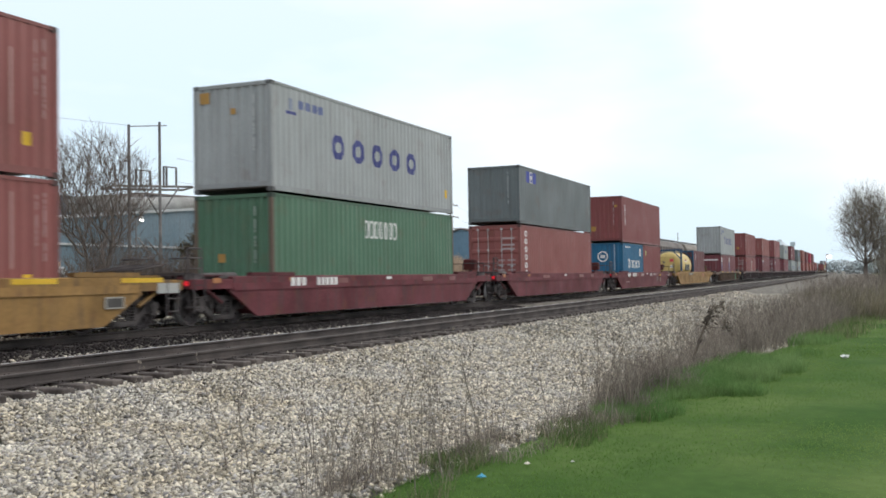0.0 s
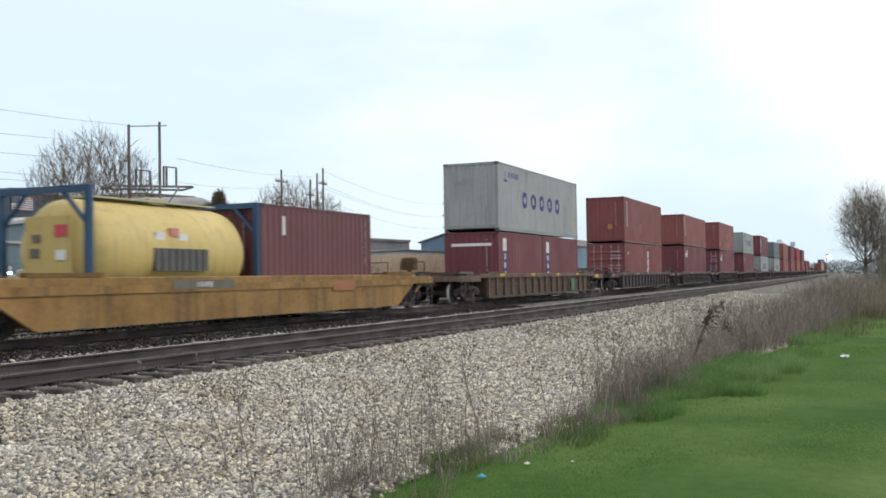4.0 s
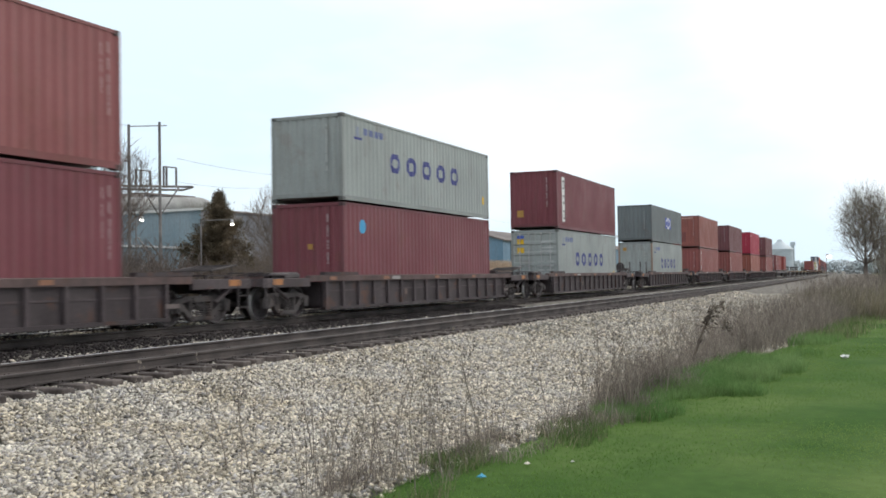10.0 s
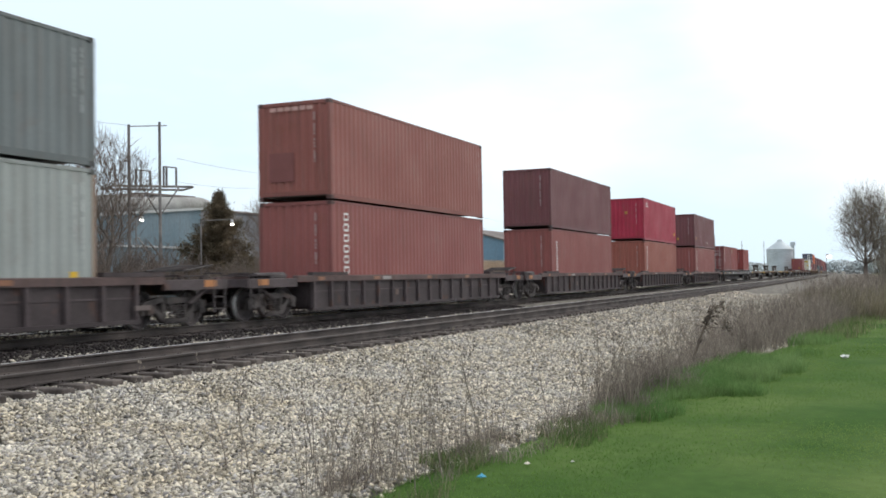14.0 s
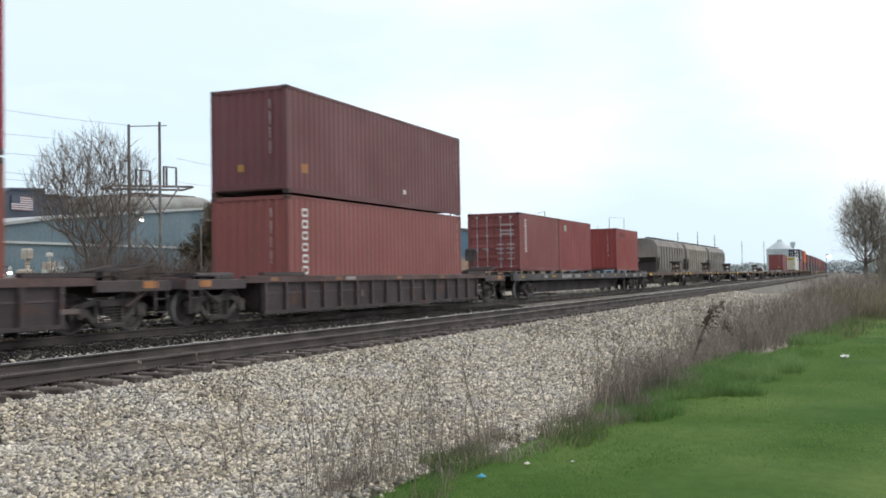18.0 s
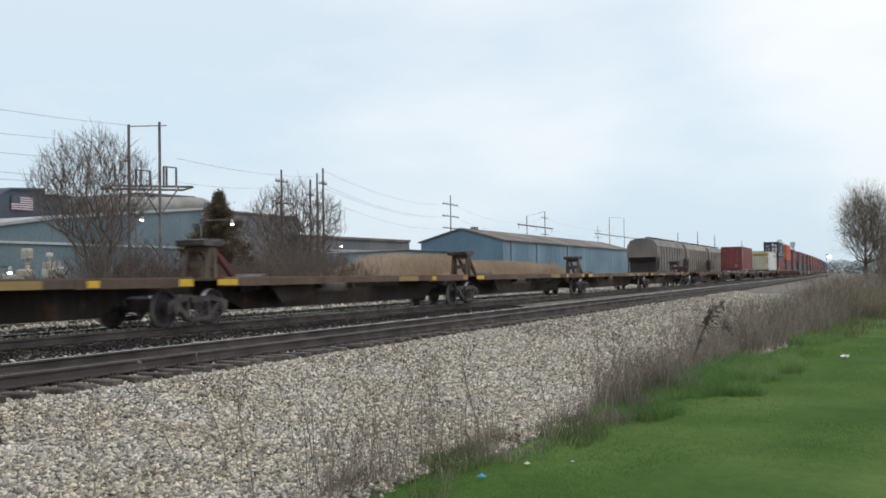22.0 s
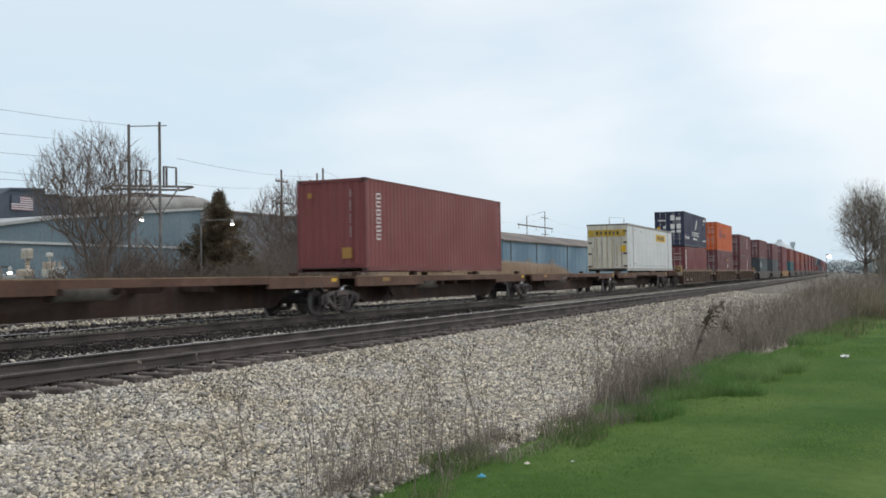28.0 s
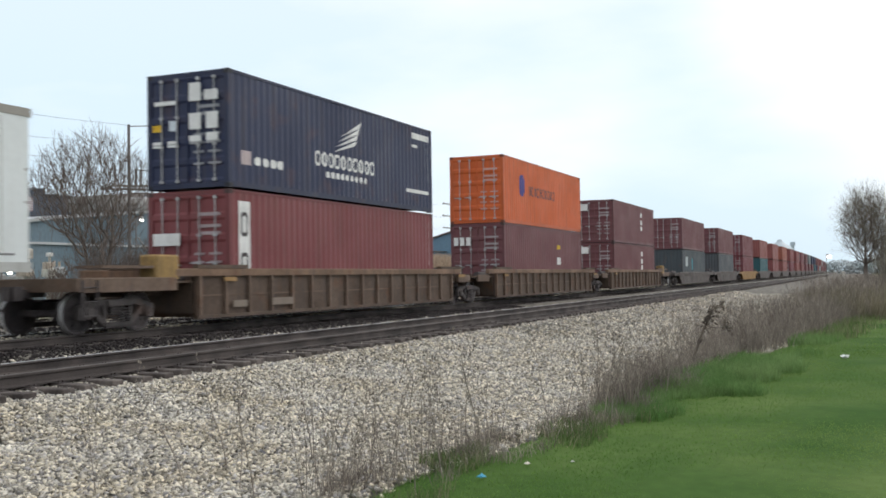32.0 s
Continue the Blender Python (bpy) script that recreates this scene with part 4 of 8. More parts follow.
def well_car(length, well, color, label, ribs=True, patches=(), bars=(), tall=1.14, shared=(False, False), floor=0.372, lite=False, box_color=None, chord=None, group="well cars of the train"):
    """A container well car. Its origin lies on the rails under its middle; well: length of the well."""
    car = thing("well_car", label, "rail car", group)
    h, wl_, out = length / 2, well / 2, 1.37
    # darker body colour: painted shade for recessed and under parts, own tone on walkways
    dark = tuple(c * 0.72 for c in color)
    for sy in (-1, 1):
        def span(a, b):
            return (min(sy * a, sy * b), max(sy * a, sy * b))
        ya, yb = span(1.2, out)
        slab("top_chord", car, -wl_ - 0.9, wl_ + 0.9, ya, yb, tall - 0.17, tall, CARPAINT, chord or color, 0.02)
        if ribs:
            ya, yb = span(1.245, 1.285)
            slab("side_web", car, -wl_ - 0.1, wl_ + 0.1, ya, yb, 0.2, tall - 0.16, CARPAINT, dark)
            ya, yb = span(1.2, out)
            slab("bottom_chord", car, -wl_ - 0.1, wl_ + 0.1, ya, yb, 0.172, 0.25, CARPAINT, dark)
            n = int(round(well / 0.98))
            for i in range(n + 1):
                x = -wl_ + i * well / n
                def rib():
                    return Shape().prism([(-0.045, 0.25), (0.045, 0.25), (0.045, tall - 0.17), (-0.045, tall - 0.17)], -0.06, 0.03, axis="y").mesh("rib", CARPAINT)
                part("rib", once(("rib", tall), rib), car, "", color if i % 3 else tuple(c * 1.1 for c in color), (x, sy * 1.31, 0), 0 if sy < 0 else math.pi)
            ya, yb = span(1.286, 1.30)
            slab("web_bead", car, -wl_, wl_, ya, yb, 0.68, 0.72, CARPAINT, color)
        else:
            prof = [(-wl_ - 1.0, tall - 0.36), (-wl_ - 0.95, tall - 0.16), (wl_ + 0.95, tall - 0.16), (wl_ + 1.0, tall - 0.36), (wl_ - 0.15, 0.145), (-wl_ + 0.15, 0.145)]
            part("side_plate", once(("plate", well, tall), lambda: Shape().prism(prof, -0.04, 0.04, axis="y").mesh("side_plate", CARPAINT)), car, "", color, (0, sy * (out - 0.07), 0))
            ya, yb = span(out - 0.05, out + 0.0)
            slab("side_band", car, -wl_ - 0.9, wl_ + 0.9, ya, yb, tall - 0.34, tall - 0.168, CARPAINT, tuple(c * 1.06 for c in color))
    # the well's floor: cross beams
    for x in (-wl_ + 0.4, -wl_ * 0.5, 0.0, wl_ * 0.5, wl_ - 0.4):
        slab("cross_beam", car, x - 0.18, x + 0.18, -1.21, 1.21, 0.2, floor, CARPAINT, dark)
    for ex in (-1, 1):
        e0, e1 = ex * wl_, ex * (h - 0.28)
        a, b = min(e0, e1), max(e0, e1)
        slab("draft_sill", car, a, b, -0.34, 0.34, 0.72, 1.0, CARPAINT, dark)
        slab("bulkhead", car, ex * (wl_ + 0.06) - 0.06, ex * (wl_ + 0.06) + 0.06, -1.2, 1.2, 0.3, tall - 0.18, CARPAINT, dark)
        if not shared[0 if ex < 0 else 1]:
            slab("end_deck", car, a, b, -1.34, 1.34, 1.0, 1.05, CARPAINT, color)
            slab("end_beam", car, ex * (h - 0.33) - 0.06, ex * (h - 0.33) + 0.06, -1.36, 1.36, 0.86, 1.06, CARPAINT, color)
            coupler(car, ex * (h - 0.22), ex)
            for sy in (-1, 1):
                slab("end_side_sill", car, min(ex * (wl_ + 0.9), ex * (h - 0.28)), max(ex * (wl_ + 0.9), ex * (h - 0.28)), sy * 1.32 - 0.05, sy * 1.32 + 0.05, 0.84, 1.07, CARPAINT, color, 0.015)
            if lite:
                truck(car, ex * (h - 1.85))
                continue
            slab("deck_grating", car, ex * (h - 1.3) - 0.5, ex * (h - 1.3) + 0.5, -1.15, -0.2, 1.14, 1.17, CARPAINT, dark)
            for gx in (-0.4, 0.4):
                slab("grating_leg", car, ex * (h - 1.3) + gx - 0.03, ex * (h - 1.3) + gx + 0.03, -1.1, -1.04, 1.05, 1.14, CARPAINT, dark)
            part("hand_rail", once("hand_rail", lambda: Shape().tube((0, -1.3, 1.05), (0, -1.3, 1.22), 0.016, n=6).tube((0, -1.3, 1.21), (0, -0.8, 1.21), 0.016, n=6).tube((0, -0.8, 1.22), (0, -0.8, 1.05), 0.016, n=6).mesh("hand_rail", STEEL_DARK)), car, "", None, (ex * (h - 0.42), 0, 0))
            for sy in () if lite else (-1, 1):
                part("ladder", once("ladder", ladder_mesh), car, "", None, (ex * (h - 0.6), sy * 1.36, 0.30))
            truck(car, ex * (h - 1.85))
        else:
            slab("end_deck", car, a, b, -1.2, 1.2, 1.0, 1.05, CARPAINT, color)
        for sy in (-1, 1):
            ya, yb = min(sy * 0.7, sy * 1.37), max(sy * 0.7, sy * 1.37)
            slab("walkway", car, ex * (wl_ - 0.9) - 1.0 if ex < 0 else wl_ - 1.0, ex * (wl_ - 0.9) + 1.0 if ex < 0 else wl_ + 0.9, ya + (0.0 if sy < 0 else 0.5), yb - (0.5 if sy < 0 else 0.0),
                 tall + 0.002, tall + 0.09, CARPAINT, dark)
            if not shared[0 if ex < 0 else 1]:
                s_ = once("end_strut", lambda: Shape().tube((0, 0, 0.98), (0.9, 0, 0.52), 0.045, n=6).mesh("end_strut", CARPAINT))
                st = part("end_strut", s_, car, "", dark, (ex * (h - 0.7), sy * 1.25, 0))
                if ex > 0:
                    st.rotation_euler = (0, 0, math.pi)
    if box_color and not lite:
        slab("brake_housing", car, h - 0.52, h - 0.16, -0.75, -0.25, 1.30, 1.74, CARPAINT, tuple(0.35 * c for c in box_color), 0.05)
        slab("brake_mast", car, h - 0.4, h - 0.28, -0.56, -0.44, 1.05, 1.30, STEEL_DARK)
        part("grab_post", once("grab_post", grab_post_mesh), car, "tall bent grab iron at the car's end", None, (-h + 0.36, -1.22, 0.42))
        part("crossover_step", once("crossover", crossover_mesh), car, "open steel crossover platform", None, (-h + 0.62, 0, 1.05))
        part("crossover_step", once("crossover", crossover_mesh), car, "open steel crossover platform", None, (h - 0.95, 0, 1.05))
    else:
        slab("brake_housing", car, h - 1.5, h - 1.05, -0.2, 0.5, 1.05, 1.27, CARPAINT, dark, 0.03)
        part("end_grating", once("end_grating", grating_mesh), car, "bent steel end platform grating", None, (h - 1.55, -0.55, 1.22))
    part("air_pipe", once(("pipe", length), lambda: Shape().tube((-h + 0.5, -0.55, 0.98), (-wl_, -0.55, 0.98), 0.04, n=6).tube((-h + 1.2, -0.9, 1.1), (-h + 2.6, -0.9, 1.12), 0.12, n=10).mesh("air_pipe", STEEL_DARK)), car)
    for x, w, z0, z1, c in patches:
        slab("reflector", car, x - w / 2, x + w / 2, -out - 0.006, -out + 0.004, z0, z1, CLEAN, c)
    for x, w, z0, z1, c in bars:
        slab("reporting_bar", car, x - w / 2, x + w / 2, -out - (0.010 if c[0] < 0.1 else 0.007), -out + 0.004, z0, z1, CLEAN, c)
    return car


def trailer_hitch(car, x, color):
    """A raised hitch: splayed legs, a forked head, a slanting brace and a folded plate behind."""
    s = Shape()
    for sy in (-1, 1):
        s.prism([(-0.30, 0.0), (-0.12, 0.0), (0.06, 0.84), (-0.12, 0.84)], sy * 0.3 - 0.04, sy * 0.3 + 0.04, axis="y")
        s.prism([(0.10, 0.0), (0.26, 0.0), (0.18, 0.84), (0.04, 0.84)], sy * 0.3 - 0.04, sy * 0.3 + 0.04, axis="y")
    s.box(-0.14, 0.12, -0.3, 0.3, 0.30, 0.46)
    s.box(-0.1, 0.14, -0.3, 0.3, 0.70, 0.84)
    s.box(-0.34, 0.32, -0.42, 0.42, -0.02, 0.03)
    hitch = part("trailer_hitch", once("hitch_stand", lambda: s.mesh("trailer_hitch", CARPAINT)), car, "raised trailer hitch with a slanting brace", color, (x, 0, 1.06))
    part("head", once("hitch_head", lambda: Shape().prism([(-0.42, 0.86), (-0.36, 0.84), (0.30, 0.84), (0.42, 0.88), (0.44, 0.97), (0.30, 1.03), (0.16, 0.95), (-0.14, 0.95), (-0.24, 1.02), (-0.46, 0.98)], -0.42, 0.42, axis="y").mesh("head", STEEL_DARK)), hitch, "dark greasy hitch plate")
    part("brace", once("hitch_brace", lambda: Shape().prism([(0.20, 0.74), (0.26, 0.84), (1.12, 0.13), (1.04, 0.02)], -0.26, -0.16, axis="y").prism([(0.20, 0.74), (0.26, 0.84), (1.12, 0.13), (1.04, 0.02)], 0.16, 0.26, axis="y")
         .box(0.56, 0.68, -0.18, 0.18, 0.40, 0.50).mesh("brace", CARPAINT)), hitch, "dull red slanting brace", (0.13, 0.045, 0.042))
    part("fold_plate", once("hitch_plate", lambda: Shape().prism([(1.0, -0.33), (1.9, -0.28), (2.3, 0.07), (2.25, 0.14), (1.7, 0.04), (1.0, -0.08)], -0.5, 0.5, axis="y").mesh("fold_plate", STEEL_DARK)), hitch)
    return hitch


def spine_unit(length, color, label, hitch, first, last, patches, apron=True, edge=0.9, loaded=False, lip=(0.34, 0.285, 0.21), deep=0.42):
    """One unit of a spine car: a deep centre sill with side platforms; a truck under its leading end."""
    car = thing("spine_car", label, "rail car", "spine cars of the train")
    h = length / 2
    # the shade below the platforms is put into a darkened body colour
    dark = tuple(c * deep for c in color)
    prof = [(-h + 0.6, 0.72), (-h + 0.6, 1.04), (h - 0.1, 1.04), (h - 0.1, 0.72), (h - 1.5, 0.72), (h - 2.5, 0.27), (-h + 2.9, 0.27), (-h + 1.6, 0.72)]
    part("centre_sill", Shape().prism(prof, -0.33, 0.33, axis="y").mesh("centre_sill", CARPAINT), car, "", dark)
    for sy in (-1, 1):
        # pale strip: the lit, worn top edge is painted as a lighter colour
        slab("edge_lip", car, -h + 0.62, h - 0.52, sy * 1.25 - 0.045, sy * 1.25 + 0.045, 1.10, 1.118, CARPAINT, lip)
        for a, b, e in ((-h + 0.6, -h + 5.4, edge), (-h + 5.4, h - 4.2, max(edge, 0.92)), (h - 4.2, h - 0.5, edge)):
            slab("platform_edge", car, a, b, sy * 1.25 - 0.05, sy * 1.25 + 0.05, e, 1.10, CARPAINT, color, 0.015)
        for a, b in ((-h + 0.6, -h + 5.4), (h - 6.2, h - 0.5)):
            slab("platform", car, a, b, min(sy * 0.34, sy * 1.2), max(sy * 0.34, sy * 1.2), 1.04, 1.09, CARPAINT, color)
        for x in (-h + 5.6, -h + 7.4, h - 8.2, h - 6.4):
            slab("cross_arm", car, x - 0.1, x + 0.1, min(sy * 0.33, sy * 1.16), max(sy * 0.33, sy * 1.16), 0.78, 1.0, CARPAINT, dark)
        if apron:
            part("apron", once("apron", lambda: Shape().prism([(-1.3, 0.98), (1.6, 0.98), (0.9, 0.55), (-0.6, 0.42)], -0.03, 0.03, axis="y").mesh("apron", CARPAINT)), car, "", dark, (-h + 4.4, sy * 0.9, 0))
    for x in (-h + 0.9, -h + 5.0, h - 6.0, h - 1.0) if loaded else ():
        for sy in (-1, 1):
            slab("pedestal", car, x - 0.14, x + 0.14, sy * 1.1 - 0.1, sy * 1.1 + 0.1, 1.09, 1.245, CARPAINT, dark, 0.02)
    truck(car, -h)
    if last:
        truck(car, h)
        coupler(car, h + 1.35, 1)
        slab("end_sill", car, h - 0.2, h + 1.2, -0.3, 0.3, 0.74, 1.02, CARPAINT, dark)
        slab("end_platform", car, h + 0.2, h + 1.1, -1.3, 1.3, 1.02, 1.07, CARPAINT, color)
        slab("brake_housing", car, h + 0.75, h + 1.1, -0.95, -0.25, 1.07, 1.62, CARPAINT, (0.115, 0.032, 0.042), 0.05)
        slab("battery_box", car, h + 0.25, h + 0.7, -1.1, -0.3, 1.07, 1.48, CARPAINT, (0.06, 0.05, 0.05), 0.03)
    if first:
        coupler(car, -h - 1.35, -1)
        slab("end_sill", car, -h - 1.2, -h + 0.7, -0.3, 0.3, 0.74, 1.02, CARPAINT, dark)
        slab("end_platform", car, -h - 1.1, -h + 0.6, -1.3, 1.3, 1.02, 1.07, CARPAINT, color)
    if hitch:
        trailer_hitch(car, -h + hitch, (0.11, 0.082, 0.06))
    tk = Shape().tube((-0.9, 0, 0), (0.9, 0, 0), 0.2, n=12)
    part("air_reservoir", once("reservoir", lambda: tk.mesh("air_reservoir", CARPAINT, smooth=True)), car, "", (0.22, 0.2, 0.18), (-h + 6.6, -0.8, 0.85))
    for x, w, z0, z1, c in patches:
        slab("reflector", car, x - w / 2, x + w / 2, -1.308, -1.298, z0, z1, CLEAN, c)
    return car


def flat_car(length):
    car = thing("flat_car", "long dark grey container flat car with white lettering bars", "rail car", "flat cars of the train")
    h, color = length / 2, (0.078, 0.073, 0.076)
    for sy in (-1, 1):
        slab("side_sill", car, -h + 0.3, h - 0.3, sy * 1.3 - 0.07, sy * 1.3 + 0.07, 0.82, 1.12, CARPAINT, color, 0.02)
    slab("deck", car, -h + 0.3, h - 0.3, -1.23, 1.23, 1.02, 1.10, CARPAINT, color)
    prof = [(-h + 0.3, 0.72), (-h + 0.3, 1.0), (h - 0.3, 1.0), (h - 0.3, 0.72), (h - 4.6, 0.72), (h - 5.2, 0.22), (-h + 5.2, 0.22), (-h + 4.6, 0.72)]
    part("centre_sill", Shape().prism(prof, -0.35, 0.35, axis="y").mesh("centre_sill", CARPAINT), car, "", (0.095, 0.082, 0.087))
    for i in range(14):
        x = -h + 3.6 + i * (length - 7.2) / 13
        slab("cross_bearer", car, x - 0.08, x + 0.08, -1.22, 1.22, 0.72, 1.01, CARPAINT, (0.06, 0.06, 0.06))
    for i in range(16):
        x = -h + 1.2 + i * (length - 2.4) / 15
        for sy in (-1, 1):
            slab("pedestal", car, x - 0.16, x + 0.16, sy * 1.08 - 0.12, sy * 1.08 + 0.12, 1.10, 1.24, CARPAINT, (0.07, 0.07, 0.07), 0.02)
    for ex in (-1, 1):
        truck(car, ex * (h - 3.4))
        coupler(car, ex * (h - 0.2), ex)
    s = Shape().tube((0, 0, 0), (0, 0, 0.75), 0.03, n=6).cbox(-0.1, 0.1, -0.24, 0.24, 0.62, 1.15, 0.05).tube((0, 0, 0.72), (0, -0.3, 0.0), 0.025, n=6)
    part("brake_stand", s.mesh("brake_stand", STEEL_DARK), car, "dark hand brake on a braced stand", None, (-h + 0.42, 0.62, 1.1))
    for x, w, c in ((-9.2, 0.55, WHITE), (-7.9, 0.6, YELLOW), (-5.6, 1.9, WHITE), (-3.6, 1.1, WHITE), (-1.2, 0.4, YELLOW), (1.6, 0.5, WHITE), (4.6, 0.5, YELLOW), (7.6, 0.4, WHITE), (10.0, 0.8, WHITE), (-12.6, 0.45, YELLOW), (11.9, 0.5, WHITE)):
        for z0, z1 in ((0.94, 1.04),) if c is YELLOW else ((0.90, 0.945), (0.965, 1.01), (1.03, 1.06)):
            cut = 0.0 if c is YELLOW else 0.16 * w * abs(math.sin(9 * x + 40 * z0))
            slab("reporting_bar", car, x - w / 2, x + w / 2 - cut, -1.376, -1.366, z0, z1, CLEAN, tuple(0.5 * v for v in c))
    return car


def hopper_car(color):
    """A parked covered hopper."""
    car = thing("hopper_car", "parked weathered grey covered hopper car", "rail car", "parked hopper cars")
    h = 8.6
    sec = [(-1.5, 1.35), (-1.55, 2.6), (-1.5, 3.7), (-1.2, 4.2), (-0.5, 4.45), (0.5, 4.45), (1.2, 4.2), (1.5, 3.7), (1.55, 2.6), (1.5, 1.35)]
    part("body", Shape().prism(sec, -h + 1.6, h - 1.6, axis="x").mesh("body", HOPPER), car, "", color)
    for ex in (-1, 1):
        v = [(ex * (h - 1.6), -1.5, 2.75), (ex * (h - 1.6), 1.5, 2.75), (ex * (h - 0.3), -1.5, 2.75), (ex * (h - 0.3), 1.5, 2.75)]
        cap = Shape().prism([(y, z) for y, z in sec if z > 2.5], min(ex * (h - 1.6), ex * (h - 0.5)), max(ex * (h - 1.6), ex * (h - 0.5)), axis="x")
        part("end_cap", cap.mesh("end_cap", HOPPER), car, "", color)
        # darkened slope and an added near-black sheet paint in the end recess's shade
        slope = Shape().prism([(ex * (h - 0.5), 2.6), (ex * (h - 1.7), 2.6), (ex * (h - 3.2), 1.4), (ex * (h - 3.0), 1.35)], -1.45, 1.45, axis="y")
        part("slope_sheet", slope.mesh("slope_sheet", HOPPER), car, "", tuple(c * 0.4 for c in color))
        slab("end_bulkhead", car, ex * (h - 1.55) - 0.05, ex * (h - 1.55) + 0.05, -1.44, 1.44, 1.2, 2.62, HOPPER, (0.045, 0.04, 0.038))
        slab("end_sill", car, ex * (h - 0.8) - 0.8, ex * (h - 0.8) + 0.8, -1.45, 1.45, 0.95, 1.2, HOPPER, tuple(c * 0.5 for c in color))
        for sy in (-1, 1):
            slab("corner_stake", car, ex * (h - 0.55) - 0.06, ex * (h - 0.55) + 0.06, sy * 1.4 - 0.06, sy * 1.4 + 0.06, 1.2, 2.6, HOPPER, tuple(c * 0.5 for c in color))
        truck(car, ex * (h - 2.0))
    for x in (-4.2, 0, 4.2):
        p = Shape().add([(x - 1.7, -1.3, 1.36), (x + 1.7, -1.3, 1.36), (x + 1.7, 1.3, 1.36), (x - 1.7, 1.3, 1.36), (x - 0.35, -0.35, 0.4), (x + 0.35, -0.35, 0.4), (x + 0.35, 0.35, 0.4), (x - 0.35, 0.35, 0.4)],
                        [(0, 1, 5, 4), (1, 2, 6, 5), (2, 3, 7, 6), (3, 0, 4, 7), (4, 5, 6, 7), (3, 2, 1, 0)])
        part("discharge_hopper", p.mesh("discharge_hopper", HOPPER), car, "", tuple(c * 0.6 for c in color))
    slab("running_board", car, -h + 0.4, h - 0.4, -0.75, -0.3, 4.5, 4.56, HOPPER, (0.2, 0.18, 0.16))
    slab("side_sill", car, -h + 0.2, h - 0.2, -1.56, -1.46, 1.15, 1.4, HOPPER, tuple(c * 0.55 for c in color))
    for i in range(9):
        x = -h + 2.4 + i * 1.55
        slab("side_post", car, x - 0.04, x + 0.04, -1.60, -1.52, 1.4, 3.7, HOPPER, color)
    return car


# ---- the train: every car and load with its place along it ----
MOVERS = []          # (thing, metres from the camera's abeam at the start, height)
BASE, UPPER, DECK = 0.405, 3.345, 1.245
HC, STD = 2.896, 2.591
MID = 3.03           # an upper box on a lower one of the lesser height
DARK, BROWN, GOLD, CAR_MAROON = (0.084, 0.066, 0.069), (0.150, 0.103, 0.076), (0.30, 0.172, 0.058), (0.135, 0.032, 0.040)
AMBER, DIM_AMBER = (0.40, 0.165, 0.055), (0.25, 0.115, 0.065)


def put(ob, start, length, z):
    MOVERS.append((ob, start + length / 2, z))
    return ob


def dark_car(middle):
    car = well_car(21.7, 14.75, DARK, "dark brown ribbed well car with amber reflectors", True,
                   [(-9.9, 0.45, 0.9, 1.05, AMBER), (-7.0, 0.35, 1.0, 1.1, DIM_AMBER), (-3.6, 0.4, 1.0, 1.1, DIM_AMBER), (0.4, 0.35, 1.0, 1.1, DIM_AMBER), (3.9, 0.35, 1.0, 1.1, DIM_AMBER), (9.9, 0.45, 0.9, 1.05, AMBER)],
                   [(-2.9, 0.6, 1.0, 1.1, (0.30, 0.275, 0.265)), (7.55, 0.5, 0.44, 0.54, (0.135, 0.105, 0.098)), (-2.2, 0.22, 0.5, 0.68, (0.115, 0.075, 0.062))], chord=(0.105, 0.070, 0.066))
    MOVERS.append((car, middle, 0.0))
    return car


# leading gold car with two red boxes
MOVERS.append((well_car(19.9, 14.75, GOLD, "dull yellow smooth-sided well car with white stencil panel", False,
                        [(5.4, 1.1, 1.02, 1.12, YELLOW), (8.35, 1.3, 1.02, 1.12, YELLOW), (2.6, 0.8, 1.02, 1.12, YELLOW)],
                        [(9.2, 0.75, 0.78, 1.0, (0.42, 0.42, 0.40)), (7.5, 0.56, 0.50, 0.74, (0.34, 0.32, 0.28)), (7.5, 0.46, 0.53, 0.71, (0.06, 0.055, 0.05))]), 8.6, 0.0))
for z, c, hh in ((BASE, BRICK, STD), (MID, BRICK, HC)):
    b_ = put(container(12.19, hh, c, "brick-red container with faded side codes"), 2.57, 12.19, z)
    marking(b_, 5.2, 5.42, 0.55, 0.8, YELLOW, name="sticker")
    marking(b_, 4.92, 4.98, 0.9, 2.3, (0.42, 0.25, 0.23), name="code_bar")

# maroon car: grey over green
MAROON_MARKS = [(-8.7, 0.3, 0.98, 1.1, AMBER), (0.4, 0.35, 1.0, 1.08, WHITE), (-5.4, 0.25, 1.0, 1.1, AMBER)]
MAROON_BARS = [(-5.35 + i * 0.28, 0.2, 0.87, 1.09, WHITE) for i in range(3)] + [(-4.0 + i * 0.24, 0.17, 0.87, 1.09, WHITE) for i in range(5)]


def maroon_car(middle, bars):
    car = well_car(19.9, 14.3, CAR_MAROON, "faded maroon smooth-sided well car with scuffed sides", False, MAROON_MARKS, bars, box_color=(0.22, 0.03, 0.03))
    for y, z in ((-1.25, 0.98),):
        part("marker_lens", once("lens", lambda: Shape().tube((0, 0, 0), (-0.04, 0, 0), 0.06, n=10).mesh("marker_lens", RED_GLOW)), car, "red marker lens", None, (-9.68, y, z))
    for x, w, c in ((-2.8, 1.0, (0.22, 0.09, 0.085)), (3.4, 0.8, (0.23, 0.11, 0.1)), (5.6, 0.6, (0.2, 0.08, 0.08))):
        slab("scuff", car, x - w / 2, x + w / 2, -1.375, -1.366, 0.92, 1.06, CLEAN, c)
    MOVERS.append((car, middle, 0.0))
    return car


